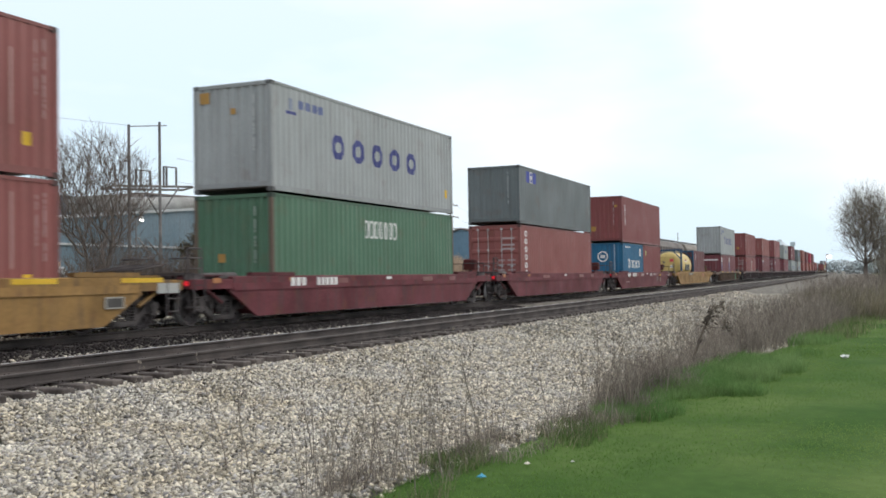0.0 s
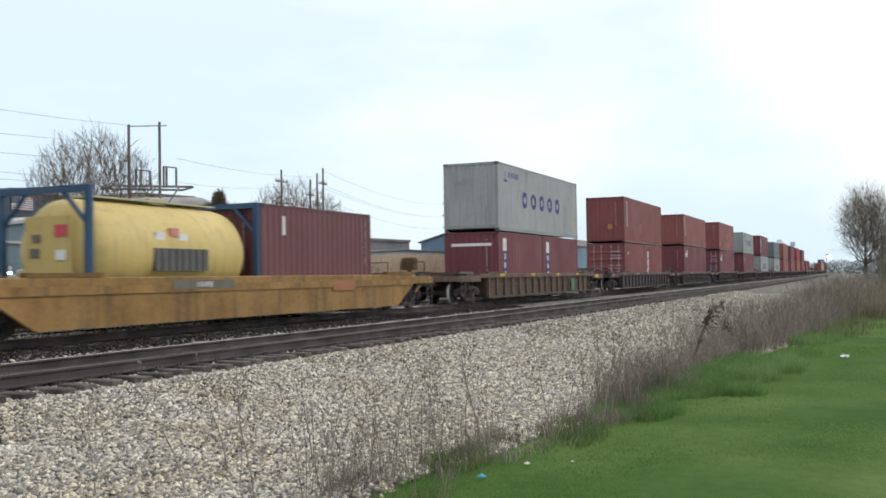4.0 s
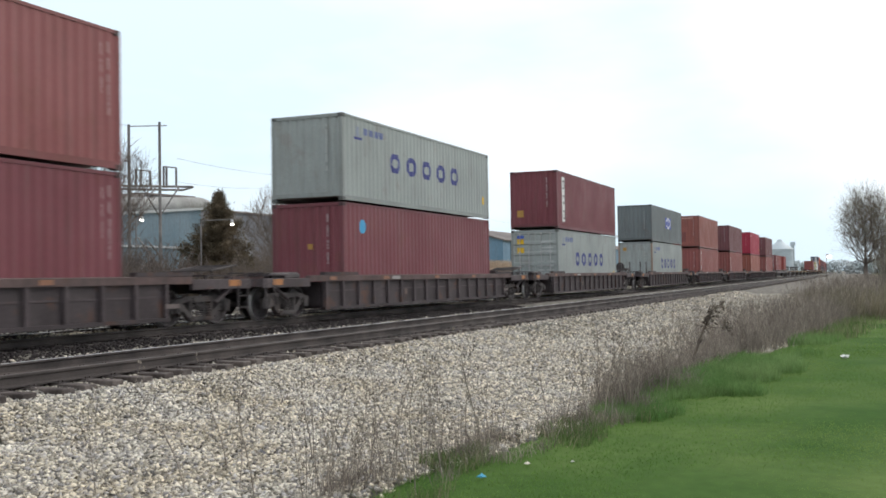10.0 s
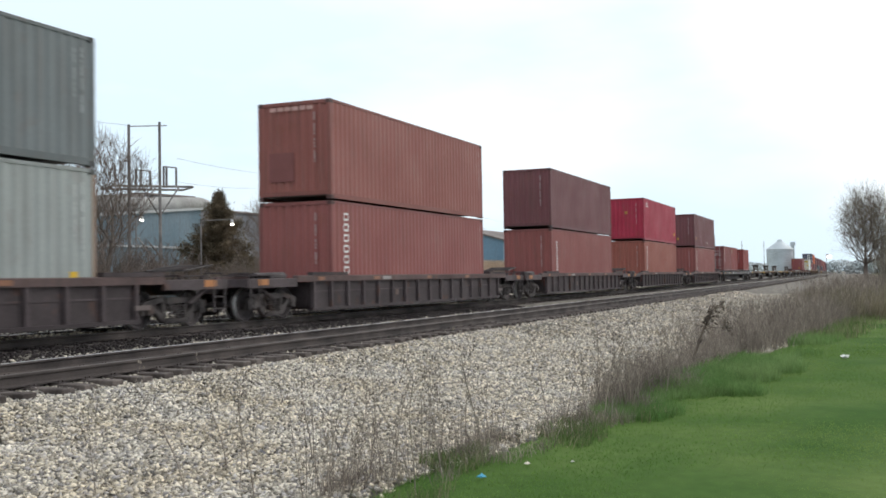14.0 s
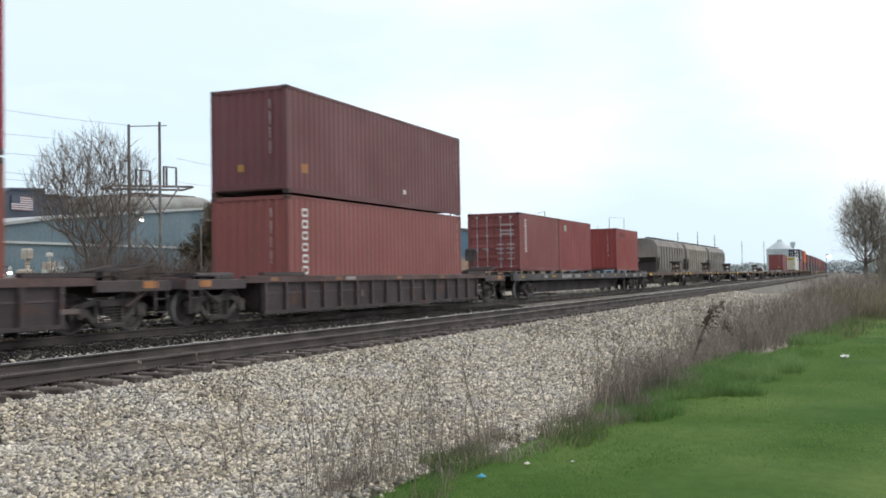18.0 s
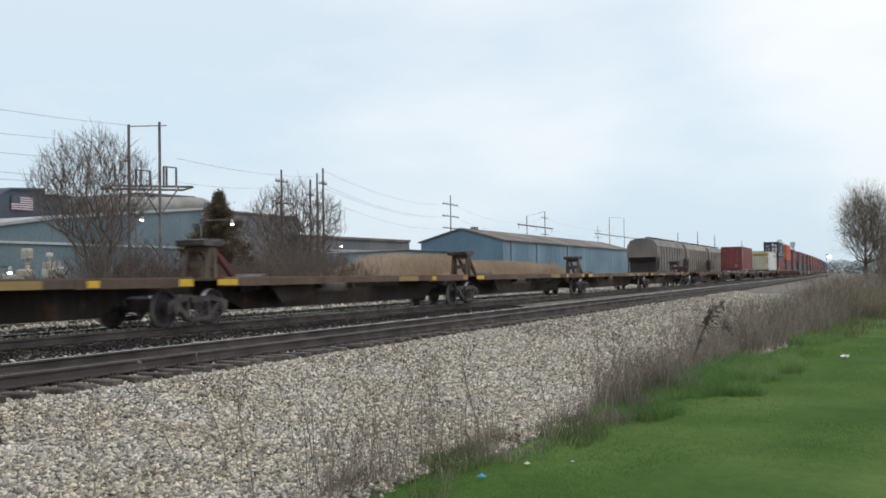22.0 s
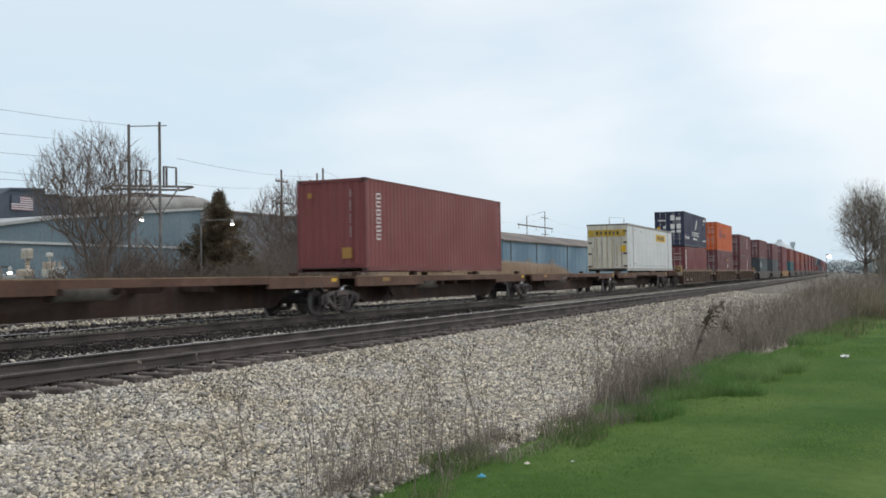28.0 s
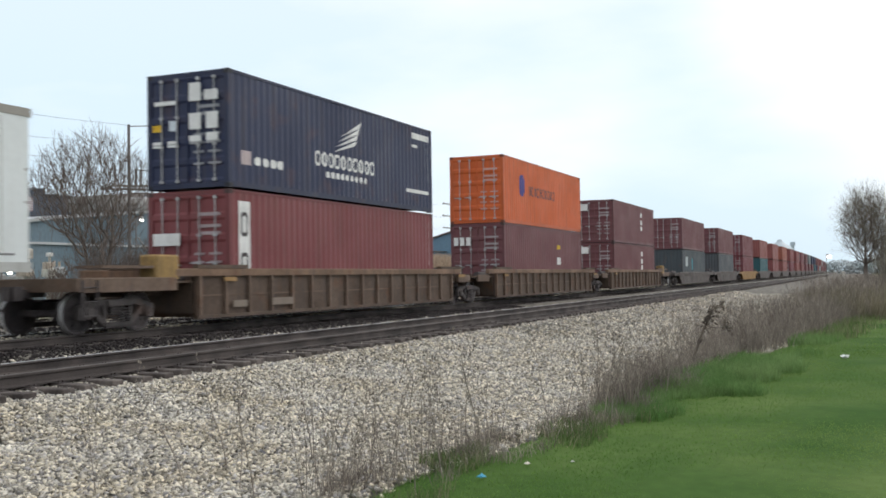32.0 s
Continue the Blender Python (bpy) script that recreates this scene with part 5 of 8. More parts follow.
maroon_car(28.25, MAROON_BARS)
b_ = put(container(12.19, HC, LINER_GREY, "weathered grey container with a dark blue painted name"), 22.17, 12.19, UPPER)
blue_name(b_, HC, 0.17)
warn(b_, HC, -0.85, 0.88, 0.3)
warn(b_, HC, 0.05, 0.74, 0.16)
b_ = put(container(12.19, HC, GREEN, "faded green container with a white name", posts=(0.12, 0.085, 0.06)), 22.17, 12.19, BASE)
blocks_row(b_, -0.95, 1.35, 1.85, 2.4, 7, WHITE, 0.25)
warn(b_, HC, -0.35, 0.42, 0.22)

maroon_car(48.2, [])
b_ = put(container(12.19, STD, SLATE, "slate grey container with a small blue and white emblem"), 42.1, 12.19, UPPER)
for i, c in enumerate(((0.05, 0.07, 0.35), WHITE, (0.05, 0.07, 0.35))):
    marking(b_, -5.1 + i * 0.5, -4.62 + i * 0.5, 1.9, 2.4, c, name="emblem")
ring_block(b_, -4.36, 2.15, 0.4, 0.42, (0.05, 0.07, 0.35), name="emblem", lift=0.004)
b_ = put(container(12.19, HC, BRICK, "faded brick-red container with doors and a white upright name", True), 42.1, 12.19, BASE)
upright_name(b_, HC, 0.2, 0.93, -5.3)

car_ = maroon_car(68.1, MAROON_BARS)
for x_, w_, z0_, z1_, c_ in ((-1.1, 0.9, 0.90, 1.06, (0.36, 0.25, 0.24)), (1.7, 0.8, 0.88, 1.08, (0.42, 0.33, 0.32)), (2.9, 0.7, 0.92, 1.06, (0.38, 0.28, 0.27)), (3.9, 0.35, 0.55, 0.80, (0.30, 0.30, 0.29)), (3.9, 0.25, 0.60, 0.75, (0.12, 0.07, 0.07)),
                             (5.0, 0.35, 0.86, 1.0, YELLOW), (5.0, 0.5, 0.45, 0.78, (0.27, 0.17, 0.15)), (8.1, 0.18, 0.86, 0.98, WHITE), (8.5, 0.2, 0.9, 1.08, (0.5, 0.42, 0.3)), (-5.6, 0.9, 0.52, 0.58, (0.3, 0.2, 0.19))):
    slab("paint_mark", car_, x_ - w_ / 2, x_ + w_ / 2, -1.379 - 0.002 * (c_[0] < 0.2), -1.366, z0_, z1_, CLEAN, c_)
b_ = put(container(12.19, HC, RUSTRED, "rust-red container with a white upright name"), 61.95, 12.19, MID)
upright_name(b_, HC, 0.36, 0.825)
warn(b_, HC, -0.6, 0.3, 0.3)
warn(b_, HC, 0.82, 0.78, 0.16)
b_ = put(container(6.058, STD, LINER_BLUE, "blue twenty-foot container with a white ring emblem"), 61.95, 6.058, BASE)
blocks_row(b_, -0.7, 1.9, 1.02, 1.52, 6, WHITE, 0.22)
ring_block(b_, -1.2, 1.3, 0.55, 0.62, WHITE)
blocks_row(b_, -2.2, -0.9, 2.3, 2.38, 3, WHITE, 0.1, True)
marking(b_, 1.95, 2.35, 1.8, 2.3, WHITE, name="code_bar")
e_ = Shape().lathe([(0.34, -0.003), (0.34, 0.003), (0.26, 0.003), (0.26, -0.003), (0.34, -0.003)], "x", 20)
del e_.f[-2:], e_.k[-2:]
part("ring_emblem", e_.mesh("ring_emblem", CLEAN), b_, "white ring emblem", WHITE, (-3.035, 0.05, 1.75))
marking(b_, -0.1, 0.2, 1.65, 1.85, WHITE, True, "emblem")
marking(b_, -0.73, -0.66, 0.9, 2.5, (0.3, 0.38, 0.46), True, "code_bar")
b_ = put(container(6.058, STD, RUSTRED, "plain rust-red twenty-foot container"), 68.1, 6.058, BASE)
marking(b_, -2.2, -1.95, 1.85, 2.2, (0.5, 0.52, 0.2), name="sticker")

# gold car with the tank
MOVERS.append((well_car(21.4, 15.6, GOLD, "scuffed yellow smooth-sided well car with stencil marks", False,
                        [(-8.9, 0.7, 0.92, 1.08, AMBER)], [(-2.6, 2.3, 0.86, 1.06, (0.14, 0.13, 0.10)), (-2.6, 0.6, 0.9, 1.02, WHITE), (4.0, 1.3, 0.7, 1.0, (0.36, 0.14, 0.06))], box_color=GOLD), 89.5, 0.0))
put(tank_container(), 83.36, 6.06, BASE)
b_ = put(container(6.058, STD, DEEP, "dark maroon twenty-foot container"), 89.45, 6.058, BASE)
marking(b_, -2.0, -1.85, 1.8, 2.3, WHITE, name="code_bar")

# brown ribbed car: grey over two maroon twenties
MOVERS.append((well_car(22.2, 15.4, BROWN, "rusty yellow-brown ribbed well car with green paint patch", True,
                        [(-6.1, 0.6, 1.04, 1.13, YELLOW), (-2.0, 0.5, 1.04, 1.13, YELLOW), (1.9, 0.5, 1.04, 1.13, YELLOW), (5.4, 0.5, 1.04, 1.13, YELLOW), (9.4, 0.7, 0.9, 1.05, YELLOW)],
                        [(4.45, 0.55, 0.28, 0.88, (0.05, 0.2, 0.10))], floor=0.275), 113.2, 0.0))
b_ = put(container(12.19, HC, LINER_GREY, "grey container with a dark blue painted name"), 107.1, 12.19, 2.925)
blue_name(b_, HC, 0.2)
for u_ in (107.1, 113.2):
    b_ = put(container(6.058, STD, MAROON, "maroon twenty-foot container with blue and white side panel"), u_, 6.058, 0.305)
    marking(b_, -2.45, -2.05, 1.8, 2.32, WHITE, name="sign_panel")
    marking(b_, -2.45, -2.05, 0.6, 1.79, NAVY, name="sign_panel")
    blocks_column(b_, -2.25, 0.24, 0.62, 1.75, 3, WHITE, 0.25, lift=0.004)
    marking(b_, -0.9, 0.9, 2.0, 2.12, WHITE, True, "code_bar")

# dark ribbed cars, one after the other
dark_car(136.4)
b_ = put(container(12.19, HC, RUSTRED, "rust-red container with a repainted patch and white upright name"), 130.35, 12.19, MID)
upright_name(b_, HC, 0.33, 0.92)
patch(b_, -1.75, -0.85, 0.65, 1.35, (0.275, 0.10, 0.092))
patch(b_, 0.6, 1.6, 0.3, 0.7, (0.25, 0.078, 0.074))
warn(b_, HC, 0.3, 0.35, 0.28)
b_ = put(container(6.058, STD, RUSTRED, "rust-red twenty-foot container with blue and yellow sticker", True), 130.35, 6.058, BASE)
marking(b_, -2.2, -1.85, 1.75, 2.2, (0.05, 0.09, 0.3), name="sticker")
marking(b_, -2.2, -1.85, 1.9, 2.05, YELLOW, name="sticker", lift=0.004)
b_ = put(container(6.058, STD, RUSTRED, "rust-red twenty-foot container with white upright name"), 136.43, 6.058, BASE)
blocks_column(b_, -1.95, 0.5, STD * 0.22, STD * 0.86, 3, WHITE, 0.15)
patch(b_, -1.15, -0.25, 1.2, 1.65, (0.34, 0.03, 0.03))

dark_car(158.2)
b_ = put(container(12.19, STD, BRICK, "brick-red container with white upright name"), 152.23, 12.19, UPPER)
upright_name(b_, HC, 0.28, 0.85)
b_ = put(container(12.19, HC, MAROON, "deep red container with a blue, yellow and white name panel"), 152.23, 12.19, BASE)


def name_panel(b, x0, z0):
    marking(b, x0, x0 + 1.12, z0, z0 + 0.66, (0.10, 0.12, 0.24), name="sign_panel")
    for d, e, f, g, c in ((0.04, 1.08, 0.04, 0.36, WHITE), (0.5, 1.08, 0.40, 0.62, (0.62, 0.48, 0.08)), (0.2, 0.4, 0.08, 0.30, (0.07, 0.1, 0.3)), (0.5, 1.0, 0.10, 0.22, (0.07, 0.1, 0.3))):
        marking(b, x0 + d, x0 + e, z0 + f, z0 + g, c, name="sign_panel", lift=0.004 if c != (0.07, 0.1, 0.3) else 0.008)


name_panel(b_, -5.3, 1.95)

dark_car(180.0)
b_ = put(container(12.19, HC, (0.245, 0.074, 0.074), "faded red container with lighter repainted patches"), 173.93, 12.19, UPPER)
for a_ in ((-4.2, -3.75, 1.75, 2.2), (-0.35, 1.6, 1.15, 1.88), (-1.4, 2.9, 0.36, 0.9)):
    patch(b_, *a_, (0.325, 0.112, 0.108))
marking(b_, -5.4, -5.05, 0.55, 0.8, YELLOW, name="sticker")
warn(b_, HC, -0.15, 0.25, 0.24)
b_ = put(container(12.19, HC, MAROON, "maroon container with doors and a blue and yellow panel", True), 173.93, 12.19, BASE)
name_panel(b_, -5.35, 1.85)

dark_car(201.7)
b_ = put(container(12.19, STD, PALE, "pale grey container with a dark blue painted name"), 195.6, 12.19, UPPER)
blue_name(b_, STD, 0.1)
b_ = put(container(12.19, HC, MAROON, "maroon container with a round blue sticker"), 195.6, 12.19, BASE)
ring_block(b_, -4.85, 2.2, 0.42, 0.42, (0.06, 0.35, 0.62), True, "sticker")
warn(b_, HC, 0.1, 0.55, 0.16)

car_ = dark_car(223.6)
stand = part("brake_stand", Shape().tube((0, 0, 0), (0, 0, 0.6), 0.035, n=8).cbox(-0.09, 0.09, -0.14, 0.14, 0.3, 0.62, 0.02).mesh("brake_stand", STEEL_DARK), car_, "upright hand brake stand", None, (9.9, -0.55, 1.05))
part("hand_wheel", Shape().lathe([(0.24, -0.015), (0.27, 0.0), (0.24, 0.015), (0.21, 0.0), (0.24, -0.015)], "x", 18).tube((0, -0.23, 0), (0, 0.23, 0), 0.012, n=6).tube((0, 0, -0.23), (0, 0, 0.23), 0.012, n=6).mesh("hand_wheel", STEEL_DARK), stand, "", None, (0.12, 0, 0.46))
b_ = put(container(12.19, HC, MAROON, "maroon container with a tall white name panel"), 217.5, 12.19, UPPER)
marking(b_, -5.2, -4.68, 0.38, 2.62, WHITE, name="sign_panel")
for z in (0.5, 1.27, 2.02):
    ring_block(b_, -4.94, z + 0.22, 0.34, 0.46, (0.05, 0.04, 0.04), lift=0.004)
warn(b_, HC, -0.7, 0.27, 0.34)
b_ = put(container(12.19, HC, PALE, "pale grey container with doors and a dark blue name", True), 217.5, 12.19, BASE)
blue_name(b_, HC, 0.22)
for y0, z0, c in ((0.75, 2.35, (0.05, 0.1, 0.4)), (0.75, 1.75, YELLOW), (0.75, 2.2, YELLOW)):
    marking(b_, y0 - 0.2, y0 + 0.15, z0, z0 + 0.28, c, True, "sticker")

car_ = dark_car(246.7)
for x_, y_ in ((-10.2, -1.25), (-10.2, -0.55), (-8.3, -1.25)):
    part("upright_post", once("upright_post", lambda: Shape().tube((0, 0, 0), (0, 0, 0.78), 0.035, n=8).mesh("upright_post", STEEL_DARK)), car_, "", None, (x_, y_, 1.05))
b_ = put(container(12.19, STD, SLATE, "slate grey container with a large blue and white sign"), 240.85, 12.19, UPPER)
for i, c in enumerate(((0.05, 0.08, 0.38), WHITE, (0.05, 0.08, 0.38))):
    marking(b_, -0.85 + i * 0.74, -0.11 + i * 0.74, 1.08, 1.9, c, name="sign_panel")
    ring_block(b_, -0.48 + i * 0.74, 1.49, 0.46, 0.56, WHITE if i != 1 else (0.05, 0.08, 0.38), lift=0.004)
b_ = put(container(12.19, HC, PALE, "pale grey rust-streaked container with dark blue name", posts=(0.27, 0.19, 0.14)), 240.85, 12.19, BASE)
blue_name(b_, HC, 0.3)
warn(b_, HC, -0.75, 0.83, 0.24)

dark_car(268.7)
b_ = put(container(12.19, HC, (0.27, 0.09, 0.074), "heavily weathered brick-red container"), 262.57, 12.19, UPPER)
for i in range(6):
    marking(b_, 0.7 - 0.25 * i - 0.1, 0.7 - 0.25 * i + 0.1, 2.62, 2.74, (0.5, 0.3, 0.27), True, "code_bar")
marking(b_, 0.0, 0.85, 0.55, 1.4, (0.17, 0.05, 0.045), True, "repainted_patch")
b_ = put(container(12.19, HC, BRICK, "brick-red container with white upright name"), 262.57, 12.19, BASE)
upright_name(b_, HC, 0.25, 0.90)

dark_car(290.2)
put(container(12.19, HC, DEEP, "plain dark maroon container on a well car"), 284.1, 12.19, UPPER)
b_ = put(container(12.19, HC, BRICK, "brick-red container with white upright name"), 284.1, 12.19, BASE)
upright_name(b_, HC)

dark_car(311.9)
b_ = put(container(12.19, HC, CRIMSON, "bright crimson container with a small white emblem"), 305.85, 12.19, UPPER)
marking(b_, -5.0, -4.85, 2.45, 2.62, WHITE, name="emblem")
marking(b_, -5.3, -4.5, 2.32, 2.38, WHITE, name="emblem")
marking(b_, 5.3, 5.55, 0.6, 0.85, YELLOW, name="sticker")
warn(b_, HC, 0.0, 0.66, 0.18)
b_ = put(container(12.19, HC, (0.31, 0.098, 0.072), "orange-red container with white upright name"), 305.85, 12.19, BASE)
upright_name(b_, HC, 0.25, 0.88)

dark_car(333.6)
b_ = put(container(12.19, HC, DEEP, "dark maroon container with small white marks"), 327.53, 12.19, UPPER)
marking(b_, 1.1, 1.3, 0.45, 0.6, WHITE, name="sticker")
marking(b_, -5.35, -5.0, 0.6, 0.85, AMBER, name="sticker")
warn(b_, HC, -0.25, 0.25, 0.2)
b_ = put(container(12.19, HC, BRICK, "brick-red container with white upright name"), 327.53, 12.19, BASE)
upright_name(b_, HC, 0.25, 0.9)

# flat car with three twenties
put(flat_car(28.4), 344.9, 28.4, 0.0)
b_ = put(container(6.058, STD, RUSTRED, "rust-red twenty-foot container with doors and white upright name", True), 346.58, 6.058, DECK)
upright_name(b_, STD, 0.32, 0.9, -2.15)
b_ = put(container(6.058, STD, (0.25, 0.045, 0.045), "plain red twenty-foot container"), 352.7, 6.058, DECK)
marking(b_, -2.1, -1.75, 2.0, 2.3, (0.35, 0.5, 0.3), name="sticker")
b_ = put(container(6.058, STD, (0.27, 0.05, 0.045), "red twenty-foot container with a darker painted name bar"), 364.87, 6.058, DECK)
patch(b_, -2.3, -0.6, 2.05, 2.32, (0.19, 0.04, 0.04))

# five-unit spine car, empty, yellow-edged
SPINE_A = ((0.105, 0.072, 0.055), (0.122, 0.082, 0.058), (0.130, 0.090, 0.060), (0.165, 0.115, 0.070), (0.130, 0.086, 0.060))
for k in range(5):
    u0 = 373.8 + 16.8 * k
    sp = spine_unit(16.8, SPINE_A[k], "empty worn spine car unit with yellow edge marks", (1.0, 1.5, 2.0, 1.95, 0.0)[k], k == 0, k == 4,
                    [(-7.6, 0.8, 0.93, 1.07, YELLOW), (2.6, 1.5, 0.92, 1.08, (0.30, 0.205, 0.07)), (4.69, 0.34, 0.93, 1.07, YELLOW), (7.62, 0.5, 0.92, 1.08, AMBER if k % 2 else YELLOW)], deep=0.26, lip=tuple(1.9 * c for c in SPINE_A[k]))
    if k == 4:
        for x_ in (-4.6, -4.25, -3.9, -3.1, -2.75, -2.4):
            slab("reporting_bar", sp, x_ - 0.13, x_ + 0.13, -1.308, -1.298, 0.94, 1.05, CLEAN, (0.3, 0.28, 0.26))
        slab("reflector", sp, -3.6, -3.35, -1.308, -1.298, 0.93, 1.07, CLEAN, YELLOW)
        slab("red_lever", sp, 5.0, 5.9, -1.2, -1.1, 1.12, 1.2, CARPAINT, (0.42, 0.06, 0.06))
        trailer_hitch(sp, 8.6, (0.11, 0.082, 0.06))
    put(sp, u0, 16.8, 0.0)

# second spine car, rust-orange
SPINE_B = (0.125, 0.068, 0.048)
for k in range(5):
    u0 = 462.3 + 16.85 * k
    sp = spine_unit(16.85, SPINE_B, "rust-orange spine car unit", 0.0, k == 0, k == 4, [(-5.9, 0.5, 0.94, 1.06, GOLD), (7.6, 0.3, 0.95, 1.05, YELLOW)], edge=0.80, loaded=k in (2, 4), lip=(0.30, 0.215, 0.13), deep=0.4)
    put(sp, u0, 16.85, 0.0)
b_ = put(container(12.19, HC, RUSTRED, "rust-red container with white upright name on a spine car"), 497.35, 12.19, DECK)
upright_name(b_, HC, 0.33, 0.86)
warn(b_, HC, 0.55, 0.2, 0.34)
warn(b_, HC, -0.75, 0.83, 0.16)
put(domestic_container(), 532.85, 15.6, DECK)

# three brown ribbed wells on shared trucks
for k in range(3):
    car = well_car(19.7, 14.9, BROWN, "rusty brown ribbed well car unit", True, [(-6.3, 0.0 + 0.5, 1.02, 1.12, GOLD), (8.4, 0.6, 1.02, 1.12, GOLD)],
                   [(-4.0, 1.0, 0.40, 0.58, (0.21, 0.165, 0.13)), (-5.9, 0.6, 0.40, 0.56, (0.20, 0.16, 0.125))] if k == 0 else [], tall=1.32, shared=(True, True), floor=0.345 if k != 1 else 0.372, chord=(0.195, 0.122, 0.080))
    truck(car, -9.85)
    if k == 2:
        truck(car, 9.85)
    for ex in ((-1,) if k == 0 else (1,) if k == 2 else ()):
        slab("end_deck", car, min(ex * 9.6, ex * 11.3), max(ex * 9.6, ex * 11.3), -1.34, 1.34, 1.06, 1.12, CARPAINT, BROWN)
        slab("end_beam", car, min(ex * 11.2, ex * 11.32), max(ex * 11.2, ex * 11.32), -1.36, 1.36, 0.86, 1.1, CARPAINT, BROWN)
        slab("end_grating", car, min(ex * 8.4, ex * 10.6), max(ex * 8.4, ex * 10.6), -1.3, -0.6, 1.32, 1.38, CARPAINT, BROWN)
        slab("end_box", car, min(ex * 8.2, ex * 9.0), max(ex * 8.2, ex * 9.0), -1.36, -0.9, 1.08, 1.62, CARPAINT, (0.30, 0.19, 0.07), 0.04)
        coupler(car, ex * 11.35, ex)
        for sy in (-1, 1):
            slab("end_side_sill", car, min(ex * 8.3, ex * 11.2), max(ex * 8.3, ex * 11.2), sy * 1.32 - 0.05, sy * 1.32 + 0.05, 0.84, 1.13, CARPAINT, BROWN, 0.015)
            part("ladder", once("ladder", ladder_mesh), car, "", None, (ex * 11.0, sy * 1.38, 0.30))
    for ex in (-1, 1):
        for sy in (-1, 1):
            slab("end_side_sill", car, min(ex * 8.2, ex * 9.4), max(ex * 8.2, ex * 9.4), sy * 1.25 - 0.05, sy * 1.25 + 0.05, 0.84, 1.1, CARPAINT, BROWN, 0.015)
    MOVERS.append((car, 560.85 + 19.7 * k, 0.0))
b_ = put(container(12.19, HC, NAVYBOX, "navy blue container with doors and a white wing emblem", True), 554.75, 12.19, 3.30)
wing = Shape()
for i in range(4):
    wing.prism([(-0.6 + i * 0.12, 0.05 + i * 0.16), (0.62 + i * 0.12, 0.34 + i * 0.2), (0.78 + i * 0.1, 0.52 + i * 0.2), (-0.3 + i * 0.14, 0.16 + i * 0.17)], -0.004 - 0.002 * i, 0.004, axis="y")
part("wing_emblem", wing.mesh("wing_emblem", CLEAN), b_, "white wing-shaped emblem", WHITE, (-0.3, -W2 - 0.004, 1.35))
blocks_row(b_, -2.0, 1.7, 0.92, 1.34, 10, WHITE, 0.2)
blocks_row(b_, -1.4, 1.2, 0.62, 0.8, 9, WHITE, 0.3, True)
blocks_row(b_, -5.0, -3.6, 0.62, 0.84, 4, WHITE, 0.2, True)
marking(b_, -5.55, -5.15, 0.6, 0.95, (0.55, 0.45, 0.45), name="emblem")
for x0, x1, z0, z1 in ((4.5, 5.9, 2.45, 2.65), (4.5, 4.9, 2.15, 2.25), (4.0, 5.8, 0.6, 0.72)):
    marking(b_, x0, x1, z0, z1, WHITE, name="code_bar")
for y0, y1, z0, z1, c in ((-0.45, -0.1, 2.15, 2.6, WHITE), (-0.95, -0.55, 2.15, 2.4, WHITE), (-0.45, -0.1, 1.45, 1.85, WHITE), (-0.95, -0.6, 1.45, 1.85, WHITE), (-0.95, -0.6, 1.15, 1.35, WHITE), (-0.45, -0.1, 1.15, 1.3, WHITE),
                          (0.75, 1.0, 1.45, 1.62, YELLOW), (0.3, 0.5, 1.45, 1.7, (0.6, 0.65, 0.7)), (0.3, 0.95, 2.1, 2.2, WHITE), (0.75, 1.0, 1.05, 1.2, WHITE), (0.3, 0.55, 1.05, 1.2, WHITE)):
    marking(b_, y0, y1, z0, z1, c, True, "code_bar").location.x -= 0.06
b_ = put(container(12.19, HC, (0.20, 0.050, 0.054), "red container with doors and a tall white name panel", True), 554.75, 12.19, 0.365)
marking(b_, -5.72, -5.2, 0.3, 2.62, WHITE, name="sign_panel")
for z in (0.75, 1.75):
    ring_block(b_, -5.46, z + 0.3, 0.34, 0.6, (0.05, 0.04, 0.04), lift=0.004)
m_ = marking(b_, 0.2, 1.02, 1.55, 1.85, WHITE, True, "sign_panel")
m_.location.x -= 0.06
b_ = put(container(12.19, HC, ORANGE, "bright orange container with doors and a dark blue emblem", True), 574.45, 12.19, 3.29)
ring_block(b_, -3.6, 1.75, 0.75, 0.95, (0.05, 0.04, 0.22), True, "emblem")
blocks_row(b_, -2.7, 1.4, 1.35, 1.8, 10, (0.09, 0.05, 0.06), 0.3)
b_ = put(container(12.19, HC, DEEP, "dark maroon container with doors and white name blocks", True), 574.45, 12.19, BASE)
for k in range(3):
    marking(b_, 0.85 - 0.28 * k, 1.05 - 0.28 * k, 1.95, 2.3, WHITE, True, "name_block").location.x -= 0.06
marking(b_, 1.6, 2.3, 1.15, 1.5, WHITE, name="name_block")
marking(b_, 1.6, 2.2, 1.9, 2.1, YELLOW, name="sticker")
for z in (2.97, 0.365):
    b_ = put(container(12.19, STD, DEEP, "dark maroon container with white name blocks", True), 594.15, 12.19, z)
    marking(b_, 0.35, 1.05, 1.95, 2.35, WHITE, True, "name_block").location.x -= 0.06
    for zz in (1.85, 1.35, 0.95):
        marking(b_, 1.6, 2.1, zz, zz + 0.3, WHITE, name="name_block")

